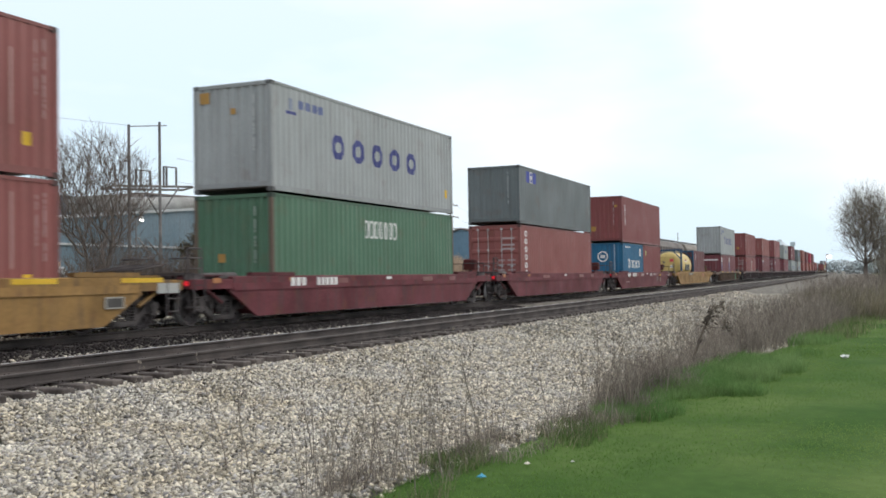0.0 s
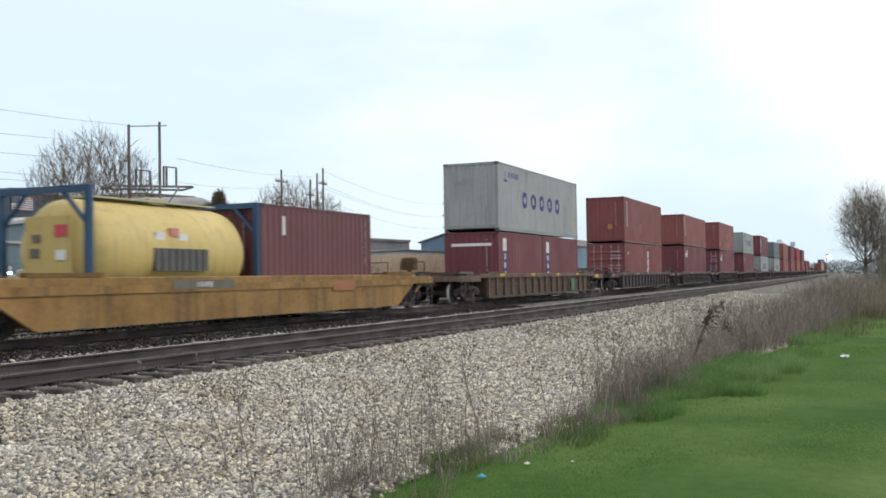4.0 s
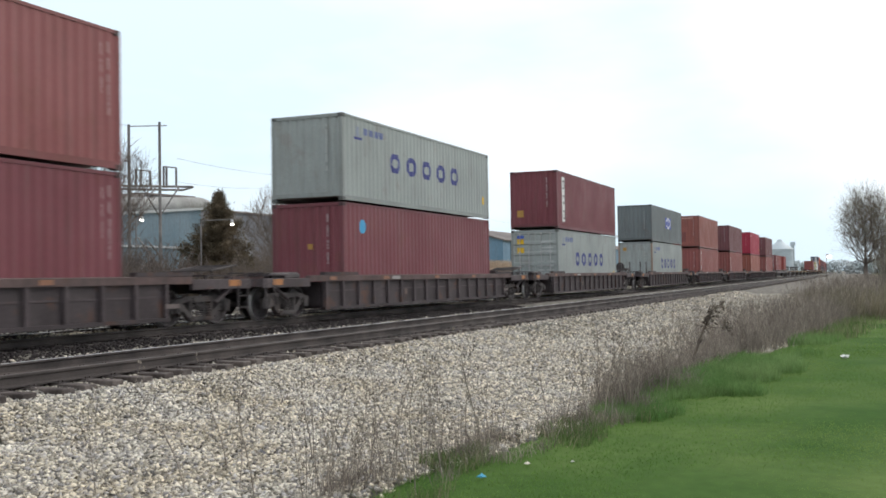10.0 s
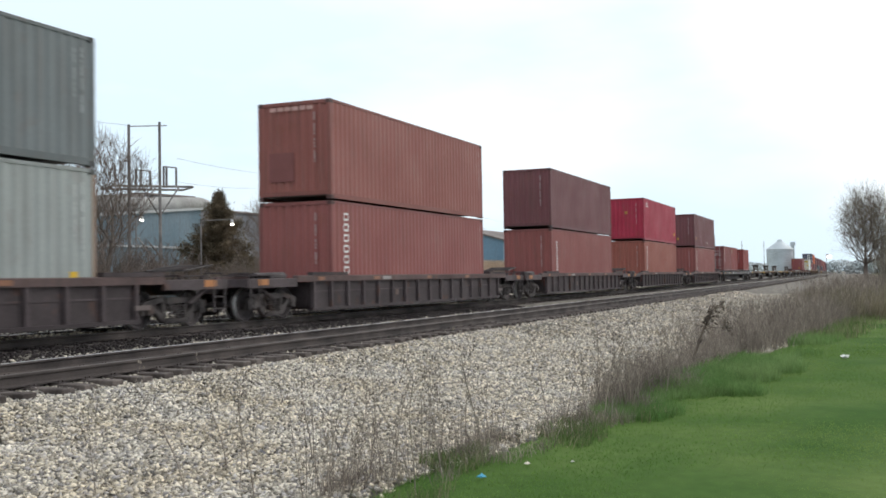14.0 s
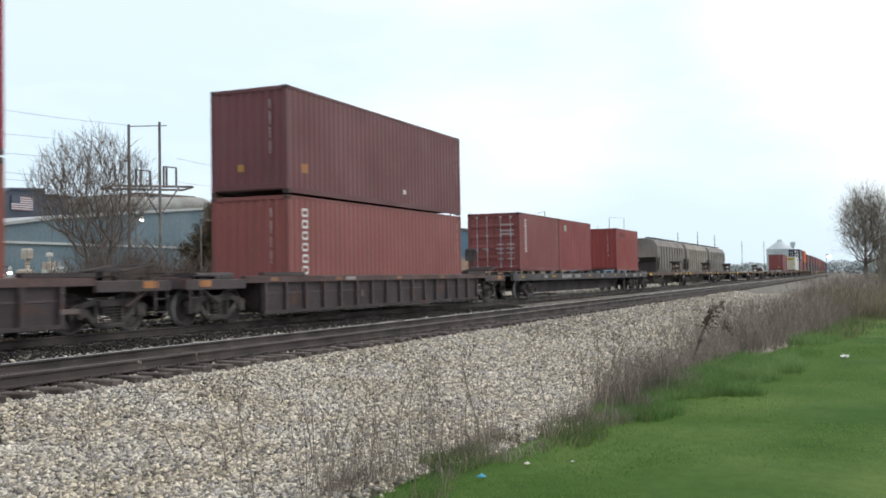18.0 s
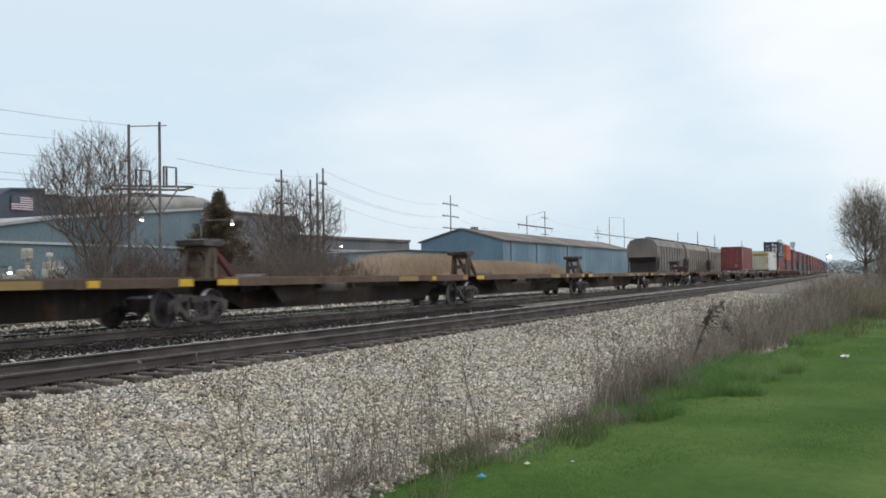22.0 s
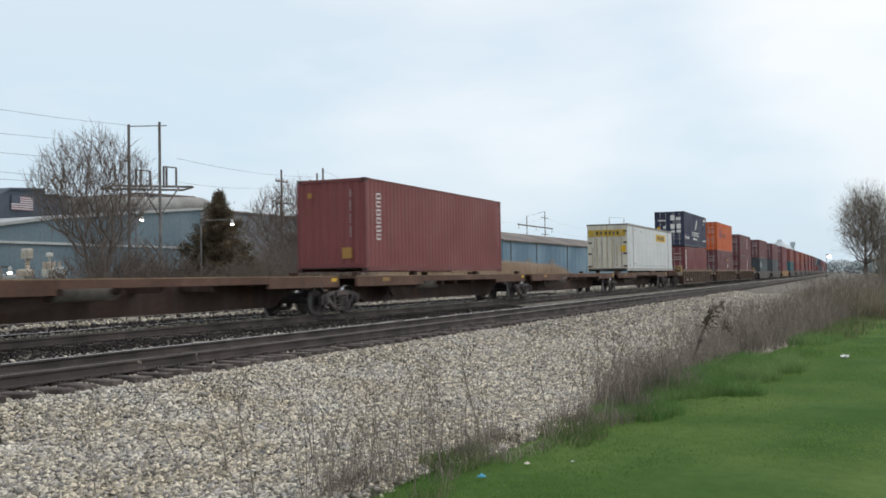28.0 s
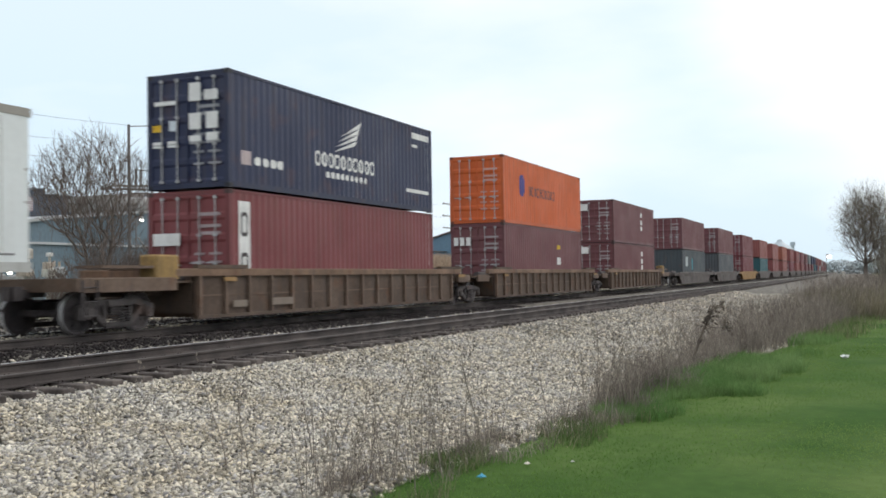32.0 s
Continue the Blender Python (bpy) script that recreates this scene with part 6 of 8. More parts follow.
# the rest of the train, far down the line
FAR_LOADS = [(DEEP, (0.06, 0.075, 0.085)), (DEEP, (0.08, 0.09, 0.10)), (MAROON, MAROON), (BRICK, (0.03, 0.11, 0.13)), (BRICK, RUSTRED), ((0.30, 0.085, 0.055), BRICK), (RUSTRED, MAROON),
             (RUSTRED, BRICK), (MAROON, RUSTRED), (DEEP, MAROON), (SLATE, DEEP), (NAVYBOX, MAROON), (NAVYBOX, (0.03, 0.11, 0.13)), (DEEP, NAVYBOX), (RUSTRED, RUSTRED), (MAROON, LINER_GREY),
             (BRICK, DEEP), (LINER_GREY, MAROON), (DEEP, BRICK), (RUSTRED, MAROON), (NAVYBOX, DEEP), (MAROON, BRICK), (GREEN, MAROON), (RUSTRED, DEEP), (BRICK, MAROON), (MAROON, MAROON), (DEEP, RUSTRED), (RUSTRED, RUSTRED)]
far_boxes = {}
far_cars = {}
for i, pair in enumerate(FAR_LOADS):
    u0 = 618.1 + 21.75 * i
    kind = "gold" if i == 2 else "dark"
    if kind not in far_cars:
        if kind == "gold":
            far_cars[kind] = well_car(21.7, 14.75, GOLD, "dull yellow smooth-sided well car", False, lite=True)
        else:
            far_cars[kind] = well_car(21.7, 14.75, (0.10, 0.085, 0.078), "grimy grey-brown smooth-sided well car", False, lite=True)
        car = far_cars[kind]
    else:
        car = copy_thing(far_cars[kind], Matrix())
    MOVERS.append((car, u0 + 6.1, 0.0))
    for c, z in zip(pair, (3.02, 0.40)):
        if c not in far_boxes:
            word = {DEEP: "dark maroon", MAROON: "maroon", BRICK: "brick-red", RUSTRED: "rust-red", SLATE: "slate grey", NAVYBOX: "navy blue", LINER_GREY: "grey", GREEN: "green"}.get(c, "dark teal" if c[2] > c[0] else "orange-red")
            far_boxes[c] = container(12.19, STD, c, word + " container on a well car", c in (DEEP, MAROON), far=True)
            b_ = far_boxes[c]
        else:
            b_ = copy_thing(far_boxes[c], Matrix())
        put(b_, u0, 12.19, z)
        if i == 0 and z == 0.40:
            marking(b_, -4.6, -3.4, 1.2, 2.0, (0.5, 0.55, 0.55), name="paint_scrawl")
            marking(b_, -1.5, -0.9, 0.9, 1.9, (0.05, 0.25, 0.3), name="paint_scrawl")

# hoppers parked on the siding
for i, c in enumerate(((0.19, 0.17, 0.155), (0.27, 0.24, 0.205), (0.22, 0.20, 0.18))):
    hp = hopper_car(c)
    x = 100.2 + 8.6 + i * 18.0
    hp.matrix_world = pose(x, TRACK_SIDING + bend(x), 0, 0, 0, math.degrees(math.atan(2 * BEND * x))) @ Matrix.Diagonal((1, 1, 1.035, 1))


# ---- plants ----
def bare_tree(name, x, y, z, tall, wide, seed, label, stems=7, fork=0.2, leaf=None, leaves=0, lean=0.0, twig=0.012, thick=0.021, fans=2, side=9,
              low=0.35, wild=0.05, spread=0.6, size=0.007, bulge=0.0, perch=0.7):
    """A tree whose stems fan out from a low fork to a rounded crown, with side branches and twigs that point upwards.
    wide: the crown's half width; fork: where the stems part, of the height; low: the lowest stem tips, of the height;
    fans: how many times branches branch; spread: how far side branches stand off; size: of a leaf, of the height."""
    rg = random.Random(seed)
    wood, fine, ends = Shape(), Shape(), []

    def branch(root, d, length, r, level):
        steps = 4 if level == 1 else 3
        path = [root]
        for i in range(steps):
            d = (d + Vector((rg.gauss(0, wild), rg.gauss(0, wild), 0.07))).normalized()
            path.append(path[-1] + d * (length / steps))
        fine.path(path, [max(r * (1 - 0.75 * i / steps), twig * 0.4) for i in range(steps + 1)], 3)
        ends.extend((path[-1], path[-2]))
        if level < fans:
            shoots(path, length, r, level, 6)

    def shoots(path, length, r, level, count):
        steps = len(path) - 1
        for k in range(count):
            f = (0.18 if level == 0 else 0.15) + 0.8 * (k + rg.random()) / count
            i = min(steps - 1, int(f * steps))
            root = path[i].lerp(path[i + 1], f * steps - i)
            way = (path[i + 1] - path[i]).normalized()
            ang = rg.uniform(0, 2 * math.pi)
            out = Vector((math.cos(ang), math.sin(ang), 0.25))
            branch(root, (way + out * spread * rg.uniform(0.5, 1.2)).normalized(), length * rg.uniform(0.22, 0.46) * (1.2 - 0.6 * f), max(r * 0.34 * (1.1 - 0.6 * f), twig), level + 1)

    base = Vector((0, 0, -0.25))
    neck = Vector((lean * tall * fork, 0, tall * fork))
    wood.path([base, base.lerp(neck, 0.4), neck], [tall * thick * 1.25, tall * thick, tall * thick * 0.85], 9)
    for k in range(stems):
        ang = 2 * math.pi * (k * 0.382 + rg.uniform(-0.06, 0.06))
        f = (k + 0.5) / stems
        reach = wide * math.sqrt(f) * rg.uniform(0.85, 1.05)
        rise = low + (1 - low) * math.sqrt(max(0.0, 1 - 0.9 * f)) * rg.uniform(0.92, 1.0)
        top = Vector((math.cos(ang) * reach + lean * tall, math.sin(ang) * reach, tall * rise))
        root = base.lerp(neck, rg.uniform(perch, 1.0))
        bow = root.lerp(top, 0.5) + Vector((math.cos(ang), math.sin(ang), -0.2)) * reach * bulge
        path, steps = [], 8
        for i in range(steps + 1):
            g = i / steps
            path.append(root * (1 - g) ** 2 + bow * 2 * g * (1 - g) + top * g * g + Vector((rg.gauss(0, wild), rg.gauss(0, wild), 0)) * 0.9 * (g if i else 0))
        r = tall * thick * rg.uniform(0.36, 0.55)
        wood.path(path, [max(r * (1 - 0.85 * i / steps), twig * 0.6) for i in range(steps + 1)], 6)
        ends.append(path[-1])
        shoots(path, (top - root).length, r, 0, side)
    k = tall / max(p.z for p in ends)
    for s in (wood, fine):
        s.v = [(a, b, c * k) for a, b, c in s.v]
    t = thing(name, label, "tree", at=pose(x, y, z))
    part("trunk", wood.mesh("trunk", BARK), t)
    crown = part("crown", fine.mesh("crown", TWIG), t, "crown of bare twigs")
    if leaf:
        rn = np.random.default_rng(seed)
        pts = np.array([(p.x, p.y, p.z * k) for p in ends])
        pick = pts[rn.integers(0, len(pts), leaves)] + rn.normal(0, tall * 0.02, (leaves, 3))
        part("leaves", flecks(pick, rn, tall * size * 0.5, tall * size, leaf), crown, "small opening leaves")
    return t


def flecks(points, rn, lo, hi, m):
    """Small leaf-like quads at points, each turned its own way."""
    n = len(points)
    a = rn.normal(size=(n, 3))
    a /= np.linalg.norm(a, axis=1, keepdims=True)
    b = np.cross(a, rn.normal(size=(n, 3)))
    b /= np.linalg.norm(b, axis=1, keepdims=True)
    s = rn.uniform(lo, hi, (n, 1))
    v = np.stack([points - a * s, points + b * s * 0.5, points + a * s, points - b * s * 0.5], 1).reshape(-1, 3)
    return sheet("leaves", v, np.arange(4 * n).reshape(-1, 4), m)


def conifer(x, y, z, tall, wide, seed, label):
    rg, rn = random.Random(seed), np.random.default_rng(seed)
    t = thing("conifer", label, "tree", at=pose(x, y, z))
    part("trunk", Shape().tube((0, 0, -0.2), (0, 0, tall * 0.96), tall * 0.022, 0.01, n=8).mesh("trunk", BARK), t)
    limbs, pts = Shape(), []
    for i in range(430):
        f = rg.random()
        h = tall * (0.03 + 0.94 * f)
        reach = wide * (1 - f) ** 0.95 * rg.uniform(0.5, 1.05) * (0.85 + 0.3 * noise.noise((f * 6, i * 0.37, 1.0))) + 0.08
        a = rg.uniform(0, 2 * math.pi)
        tip = Vector((math.cos(a) * reach, math.sin(a) * reach, h + reach * rg.uniform(0.05, 0.4)))
        root = Vector((0, 0, h - 0.1))
        limbs.tube(root, tip, 0.035 * (1 - f) + 0.008, 0.004, n=4, caps=False)
        for k in range(int(30 + 95 * reach)):
            g = rg.random() ** 0.45
            p = root.lerp(tip, g)
            pts.append((p.x, p.y, p.z))
    part("branchwork", limbs.mesh("branchwork", BARK), t)
    pts = np.array(pts) + rn.normal(0, 0.15, (len(pts), 3))
    part("crown", flecks(pts, rn, 0.035, 0.085, NEEDLE), t, "dense dull brown-green needles")
    return t


def grown_tree(name, x, y, z, seed, label, stems, crown, points, step=0.34, tip=0.0075, shoots=3, balance=0.5, leaf=None, leaves=0, size=0.04):
    """A tree grown towards scattered points of its crown. stems: start paths in the tree's space, whose x runs to the right of the line's view;
    crown: (height, half width, sideways) rows of its outline."""
    rn = np.random.default_rng(seed)
    hs, ws, cs = (np.array(c) for c in zip(*crown))
    h = rn.uniform(hs[0], hs[-1], points * 3)
    w = np.interp(h, hs, ws)
    keep = rn.random(points * 3) < (w / ws.max()) ** 2
    h, w = h[keep], w[keep]
    r, a = w * np.sqrt(rn.random(len(h))), rn.uniform(0, 2 * np.pi, len(h))
    goal = np.stack([r * np.cos(a) + np.interp(h, hs, cs), r * np.sin(a), h], -1)
    node, up, far, ahead = [], [], [], []

    def grow(spot, parent):
        way = spot - node[parent] if parent >= 0 else np.array([0, 0, 1.0])
        ahead.append(way / max(np.linalg.norm(way), 1e-6))
        far.append(far[parent] + np.linalg.norm(way) if parent >= 0 else 0.0)
        node.append(spot)
        up.append(parent)
        return len(node) - 1
    for path in stems:
        last = -1
        for p, q in zip(path[:-1], path[1:]):
            p, q = np.array(p, float), np.array(q, float)
            k = max(1, int(np.linalg.norm(q - p) / step))
            for i in range(k):
                last = grow(p + (q - p) * i / k + rn.normal(0, 0.015, 3), last)
    # each point of the crown in turn is joined to the twig from which the way to it is short and straight
    cost, who = np.full(len(goal), 1e9), np.zeros(len(goal), int)
    fresh = list(range(len(node)))
    while len(goal):
        at, long_ = np.array([node[i] for i in fresh]), np.array([far[i] for i in fresh])
        gap = goal[:, None] - at[None]
        dist = np.linalg.norm(gap, axis=2)
        fall = np.maximum(0.0, 0.55 * np.linalg.norm(gap[:, :, :2], axis=2) - gap[:, :, 2])
        price = dist + balance * long_[None] + 2.0 * fall
        j = price.argmin(1)
        better = price[np.arange(len(goal)), j] < cost
        cost = np.where(better, price[np.arange(len(goal)), j], cost)
        who = np.where(better, np.array(fresh)[j], who)
        g = int(cost.argmin())
        root, tip_ = int(who[g]), goal[g]
        size_ = np.linalg.norm(tip_ - node[root])
        bow = node[root] + ahead[root] * size_ * 0.4
        k = max(1, int(size_ / step))
        fresh, last, base = [], root, node[root]
        for i in range(1, k + 1):
            f = i / k
            last = grow(base * (1 - f) ** 2 + bow * 2 * f * (1 - f) + tip_ * f * f + rn.normal(0, 0.025, 3) * (i < k), last)
            fresh.append(last)
        live = np.arange(len(goal)) != g
        goal, cost, who = goal[live], cost[live], who[live]
    kids = [[] for _ in node]
    for i, u in enumerate(up):
        if u >= 0:
            kids[u].append(i)
    rad = [0.0] * len(node)
    for i in range(len(node) - 1, -1, -1):
        rad[i] = max(tip, sum(rad[k] ** 2.15 for k in kids[i]) ** (1 / 2.15)) if kids[i] else tip
    wood, fine, ends = Shape(), Shape(), []
    starts = [(i, -1) for i, u in enumerate(up) if u < 0]
    while starts:
        i, u = starts.pop()
        line, rr = ([Vector(node[u]), Vector(node[i])], [rad[i], rad[i]]) if u >= 0 else ([Vector(node[i])], [rad[i] * 1.25])
        big = rad[i]
        while kids[i]:
            main = max(kids[i], key=lambda k: rad[k])
            starts += [(k, i) for k in kids[i] if k != main]
            i = main
            line.append(Vector(node[i]))
            rr.append(rad[i])
        ends.append(line[-1])
        (wood if big > 0.05 else fine).path(line, rr, 7 if big > 0.05 else 4 if big > 0.02 else 3)
        for k in range(max(1, len(line) - 12), len(line)):
            for _ in range(shoots if k == len(line) - 1 else 2):
                way = (line[k] - line[k - 1]).normalized() + Vector(rn.normal(0, 0.26, 3)) + Vector((0, 0, 0.25))
                e = line[k] + way.normalized() * rn.uniform(0.4, 1.25)
                fine.path([line[k], line[k].lerp(e, 0.5) + Vector(rn.normal(0, 0.03, 3)), e], [tip * 0.9, tip * 0.7, tip * 0.35], 3)
                ends.append(e)
    t = thing(name, label, "tree", at=pose(x, y, z, 0, 0, -66.8))
    part("trunk", wood.mesh("trunk", BARK), t)
    top = part("crown", fine.mesh("crown", TWIG), t, "crown of bare twigs")
    if leaf:
        pts = np.array([tuple(e) for e in ends])
        pick = pts[rn.integers(0, len(pts), leaves)] + rn.normal(0, 0.16, (leaves, 3))
        part("leaves", flecks(pick, rn, size * 0.5, size, leaf), top, "small opening leaves")
    return t


grown_tree("bare_tree", 46.8, 42.0, GROUND, 11, "leafless multi-stemmed tree behind the tracks",
           [[(-0.25, 0, -0.2), (-0.55, 0.1, 1.6), (-1.1, 0.2, 4.2), (-1.7, 0.2, 5.8)], [(0.15, 0.1, -0.2), (0.3, 0.1, 2.4), (0.75, -0.2, 4.4), (0.8, -0.3, 6.2)], [(0.0, 0.3, -0.2), (0.0, 0.7, 2.6), (-0.5, 1.3, 4.8)]],
           [(3.4, 0.8, -0.2), (4.4, 2.0, -0.3), (5.8, 3.2, -0.5), (7.4, 3.7, -0.5), (8.8, 3.2, -0.5), (9.8, 2.3, -0.5), (10.5, 1.0, -0.5)], 720, step=0.36, tip=0.0105)
grown_tree("bare_tree", 77.9, 48.0, GROUND, 23, "leafless tree beside the power poles",
           [[(-0.1, 0, -0.2), (-0.2, 0, 1.5), (-0.5, 0.1, 3.6)], [(0.15, 0.2, -0.2), (0.4, 0.2, 2.0), (0.8, 0.3, 4.2)]],
           [(2.6, 1.2, 0.0), (4.0, 3.2, 0.0), (6.0, 4.6, 0.2), (8.0, 4.3, 0.2), (9.4, 2.9, 0.1), (10.5, 1.1, 0.0)], 760, step=0.42, tip=0.0125)
conifer(60.6, 43.5, GROUND, 8.4, 5.0, 4, "dark bushy cedar behind the tracks")
grown_tree("budding_tree", 78.0, 0.6, GROUND, 34, "tall tree with opening buds beside the line",
           [[(0, 0, -0.2), (0.0, 0, 2.5), (0.05, 0, 4.6), (0.1, 0, 5.8)]],
           [(2.3, 0.5, 0.2), (2.9, 1.4, 0.4), (3.8, 1.8, 0.4), (5.0, 1.9, 0.3), (6.2, 1.6, 0.2), (7.0, 1.0, 0.2), (7.6, 0.35, 0.2)], 600, step=0.3, tip=0.0085, balance=0.25, leaf=BUD, leaves=34000, size=0.036)
for i, (x, y, h, w, s_) in enumerate(((77, -2.4, 4.2, 2.0, 41), (81, -0.9, 3.9, 1.8, 43), (73, -4.0, 3.2, 1.9, 42), (95, -2.2, 6.0, 2.8, 47), (110, -2.6, 7.0, 3.2, 49), (76.5, -1.3, 3.6, 1.8, 46))):
    bare_tree("shrub", x, y, GROUND, h, w, s_, "tangled budding shrub at the lawn's far edge", stems=10, fork=0.06, leaf=BUD, leaves=5000, twig=0.014, side=8, low=0.4, spread=0.8, size=0.013)
for i, (x, y, h, w) in enumerate(((42.6, 41.2, 3.4, 2.0), (45.5, 41.0, 4.4, 2.2), (48.5, 40.6, 4.2, 2.2), (51.3, 41.5, 4.6, 2.3), (54.0, 41.5, 4.0, 2.2), (56.6, 41.2, 3.2, 1.9), (64.5, 42.0, 3.6, 2.3), (67.2, 42.5, 4.2, 2.4), (70.0, 42.5, 4.0, 2.5), (72.8, 42.5, 4.4, 2.5), (75.6, 43.0, 4.2, 2.5), (78.6, 43.5, 3.8, 2.4), (81.5, 43.5, 3.2, 2.2))):
    bare_tree("thicket_shrub", x, y, GROUND, h, w, 60 + i, "bare grey-brown thicket shrub behind the tracks", stems=15, fork=0.04, twig=0.014, side=12, thick=0.011, low=0.35, spread=0.75)


for i, (x, y, h, w) in enumerate(((49.6, 44.6, 6.8, 2.6), (52.2, 45.2, 6.2, 2.5), (54.8, 44.8, 5.2, 2.3), (71.0, 46.5, 6.0, 2.6), (74.6, 47.0, 6.6, 2.8), (81.0, 47.5, 6.0, 2.6))):
    bare_tree("thicket_shrub", x, y, GROUND, h, w, 100 + i, "tall thin-twigged brush behind the bare trees", stems=16, fork=0.04, twig=0.0085, side=14, thick=0.008, low=0.3, spread=0.7)
for i, (x, y, h, w) in enumerate(((47.6, 33.2, 3.0, 1.8), (50.3, 33.6, 3.9, 2.0), (53.0, 33.0, 4.2, 2.1), (55.6, 33.4, 4.0, 2.0), (58.2, 33.1, 4.1, 2.1), (60.8, 33.5, 3.6, 1.9), (63.2, 33.2, 3.0, 1.7))):
    bare_tree("budding_shrub", x, y, GROUND, h, w, 80 + i, "hazy brown budding shrub before the reed bank", stems=13, fork=0.05, leaf=HAZE_BUD, leaves=7000, twig=0.011, side=11, thick=0.010, low=0.4, spread=0.8, size=0.009)


def blades(name, n, place, m, label, seed, tall, wide, lean=0.35, segs=2, kind="stuff", category="grass"):
    """Many narrow tapering blades; place gives n roots."""
    rn = np.random.default_rng(seed)
    root = place(rn, n)
    n = len(root)
    a = rn.uniform(0, 2 * np.pi, n)
    across = np.stack([np.cos(a), np.sin(a), np.zeros(n)], -1)
    h = tall * rn.uniform(0.45, 1.15, (n, 1))
    b = rn.uniform(0, 2 * np.pi, n)
    bend_ = np.stack([np.cos(b), np.sin(b), np.zeros(n)], -1) * (lean * rn.uniform(0.1, 1.0, (n, 1))) * h
    up = np.array([0, 0, 1.0])
    w = wide * rn.uniform(0.6, 1.3, (n, 1))
    mid = root + up * h * 0.55 + bend_ * 0.35
    tip = root + up * h * 0.97 + bend_
    v = np.stack([root - across * w, root + across * w, mid - across * w * 0.7, mid + across * w * 0.7, tip - across * w * 0.15, tip + across * w * 0.15], 1).reshape(-1, 3)
    q = np.array([(0, 1, 3, 2), (2, 3, 5, 4)])
    f = (q[None] + 6 * np.arange(n)[:, None, None]).reshape(-1, 4)
    return tagged(new(name, sheet(name, v, f, m)), label, category, kind=kind)


def lawn_roots(x0, x1, y0, power=1.0):
    def place(rn, n):
        x = x0 + (x1 - x0) * rn.random(n) ** power
        e = np.array([lawn_edge(v) for v in x])
        y = y0 + (e - 0.05 - y0) * rn.random(n)
        return np.stack([x, y, np.full(n, GROUND + 0.01)], -1)
    return place


blades("grass", 150000, lawn_roots(7.0, 26, -6.5, 1.5), BLADE, "short bright green lawn grass", 3, 0.020, 0.0036, 1.3)
blades("grass", 60000, lawn_roots(22, 75, -16, 1.3), BLADE, "short bright green lawn grass further off", 8, 0.035, 0.008, 1.2)


def edge_roots(x0, x1, lo, hi, power=1.0, clump=0.0):
    def place(rn, n):
        x = x0 + (x1 - x0) * rn.random(n) ** power
        e = np.array([lawn_edge(v) for v in x])
        y = e + hi - (hi - lo) * rn.random(n) ** 2.0 * 1.15 * np.array([0.75 + 0.5 * noise.noise((v * 0.8, 4.0, 2.0)) for v in x])
        if clump:
            k = np.array([noise.noise((a * clump, b * clump * 1.5, 7.0)) for a, b in zip(x, y)])
            keep = k > -0.05 + 0.25 * rn.random(n)
            x, y = x[keep], y[keep]
        return np.stack([x, y, np.array([height(a, b) for a, b in zip(x, y)]) - 0.02], -1)
    return place


def twiggy(name, n, place, label, seed, tall, wide, lean=0.35, arms=7, m=None):
    """Many dead stalks with side twigs; place gives n roots."""
    rn = np.random.default_rng(seed)
    root = place(rn, n)
    n = len(root)
    h = tall * rn.uniform(0.4, 1.15, (n, 1))
    b = rn.uniform(0, 2 * np.pi, n)
    tip = root + np.array([0, 0, 1.0]) * h + np.stack([np.cos(b), np.sin(b), np.zeros(n)], -1) * lean * rn.random((n, 1)) * h
    p, q, w = [root], [tip], [np.full((n, 1), wide)]
    for k in range(arms):
        f = rn.uniform(0.3, 0.98, (n, 1))
        start = root + (tip - root) * f
        d = rn.normal(size=(n, 3)) * np.array([0.75, 0.75, 0.4]) + np.array([0, 0, 0.6])
        p.append(start)
        q.append(start + d * h * rn.uniform(0.08, 0.22, (n, 1)))
        w.append(np.full((n, 1), wide * 0.7))
    p, q, w = np.concatenate(p), np.concatenate(q), np.concatenate(w)
    a = rn.uniform(0, 2 * np.pi, len(p))
    s = np.stack([np.cos(a), np.sin(a), np.zeros(len(p))], -1) * w
    v = np.stack([p - s, p + s, q + s * 0.5, q - s * 0.5], 1).reshape(-1, 3)
    return tagged(new(name, sheet(name, v, np.arange(len(v)).reshape(-1, 4), m or DRY)), label, "weeds", kind="stuff")


blades("tall_grass", 12000, edge_roots(7.0, 14, -0.8, 0.22, 1.0, 0.7), LUSH, "longer lush grass along the ballast edge", 12, 0.15, 0.005, 0.8)
blades("tall_grass", 9000, edge_roots(12.5, 17.5, -0.9, 0.15), RANK, "rank dark green grass under the dead weeds", 11, 0.17, 0.0055, 0.7)
blades("tall_grass", 17000, edge_roots(15.3, 20.8, -1.25, 0.2), RANK, "tall rank green grass against the ballast", 19, 0.25, 0.006, 1.1)
blades("tall_grass", 9000, edge_roots(20, 34, -1.1, 0.1, 1.0, 0.35), RANK, "patches of rank grass along the ballast edge", 24, 0.24, 0.008, 0.7)
blades("tall_grass", 9000, edge_roots(28, 75, -1.4, 0.1, 1.0), LUSH, "taller grass along the far ballast edge", 13, 0.22, 0.010, 0.6)
blades("dry_grass", 5000, edge_roots(8, 14.5, -0.55, 0.15, 1.0, 1.2), DRY, "short dead grass among the longer green", 18, 0.2, 0.003, 0.9)
blades("dry_grass", 3000, edge_roots(7.0, 13, -0.15, 0.4, 1.0, 1.1), DRY, "thin dead grass along the ballast edge", 14, 0.28, 0.003, 0.8)
blades("dry_grass", 4000, edge_roots(12.8, 17.5, -0.45, 0.35, 1.0, 0.8), DRY, "tall thin dead grass along the ballast edge", 16, 0.42, 0.003, 0.9)
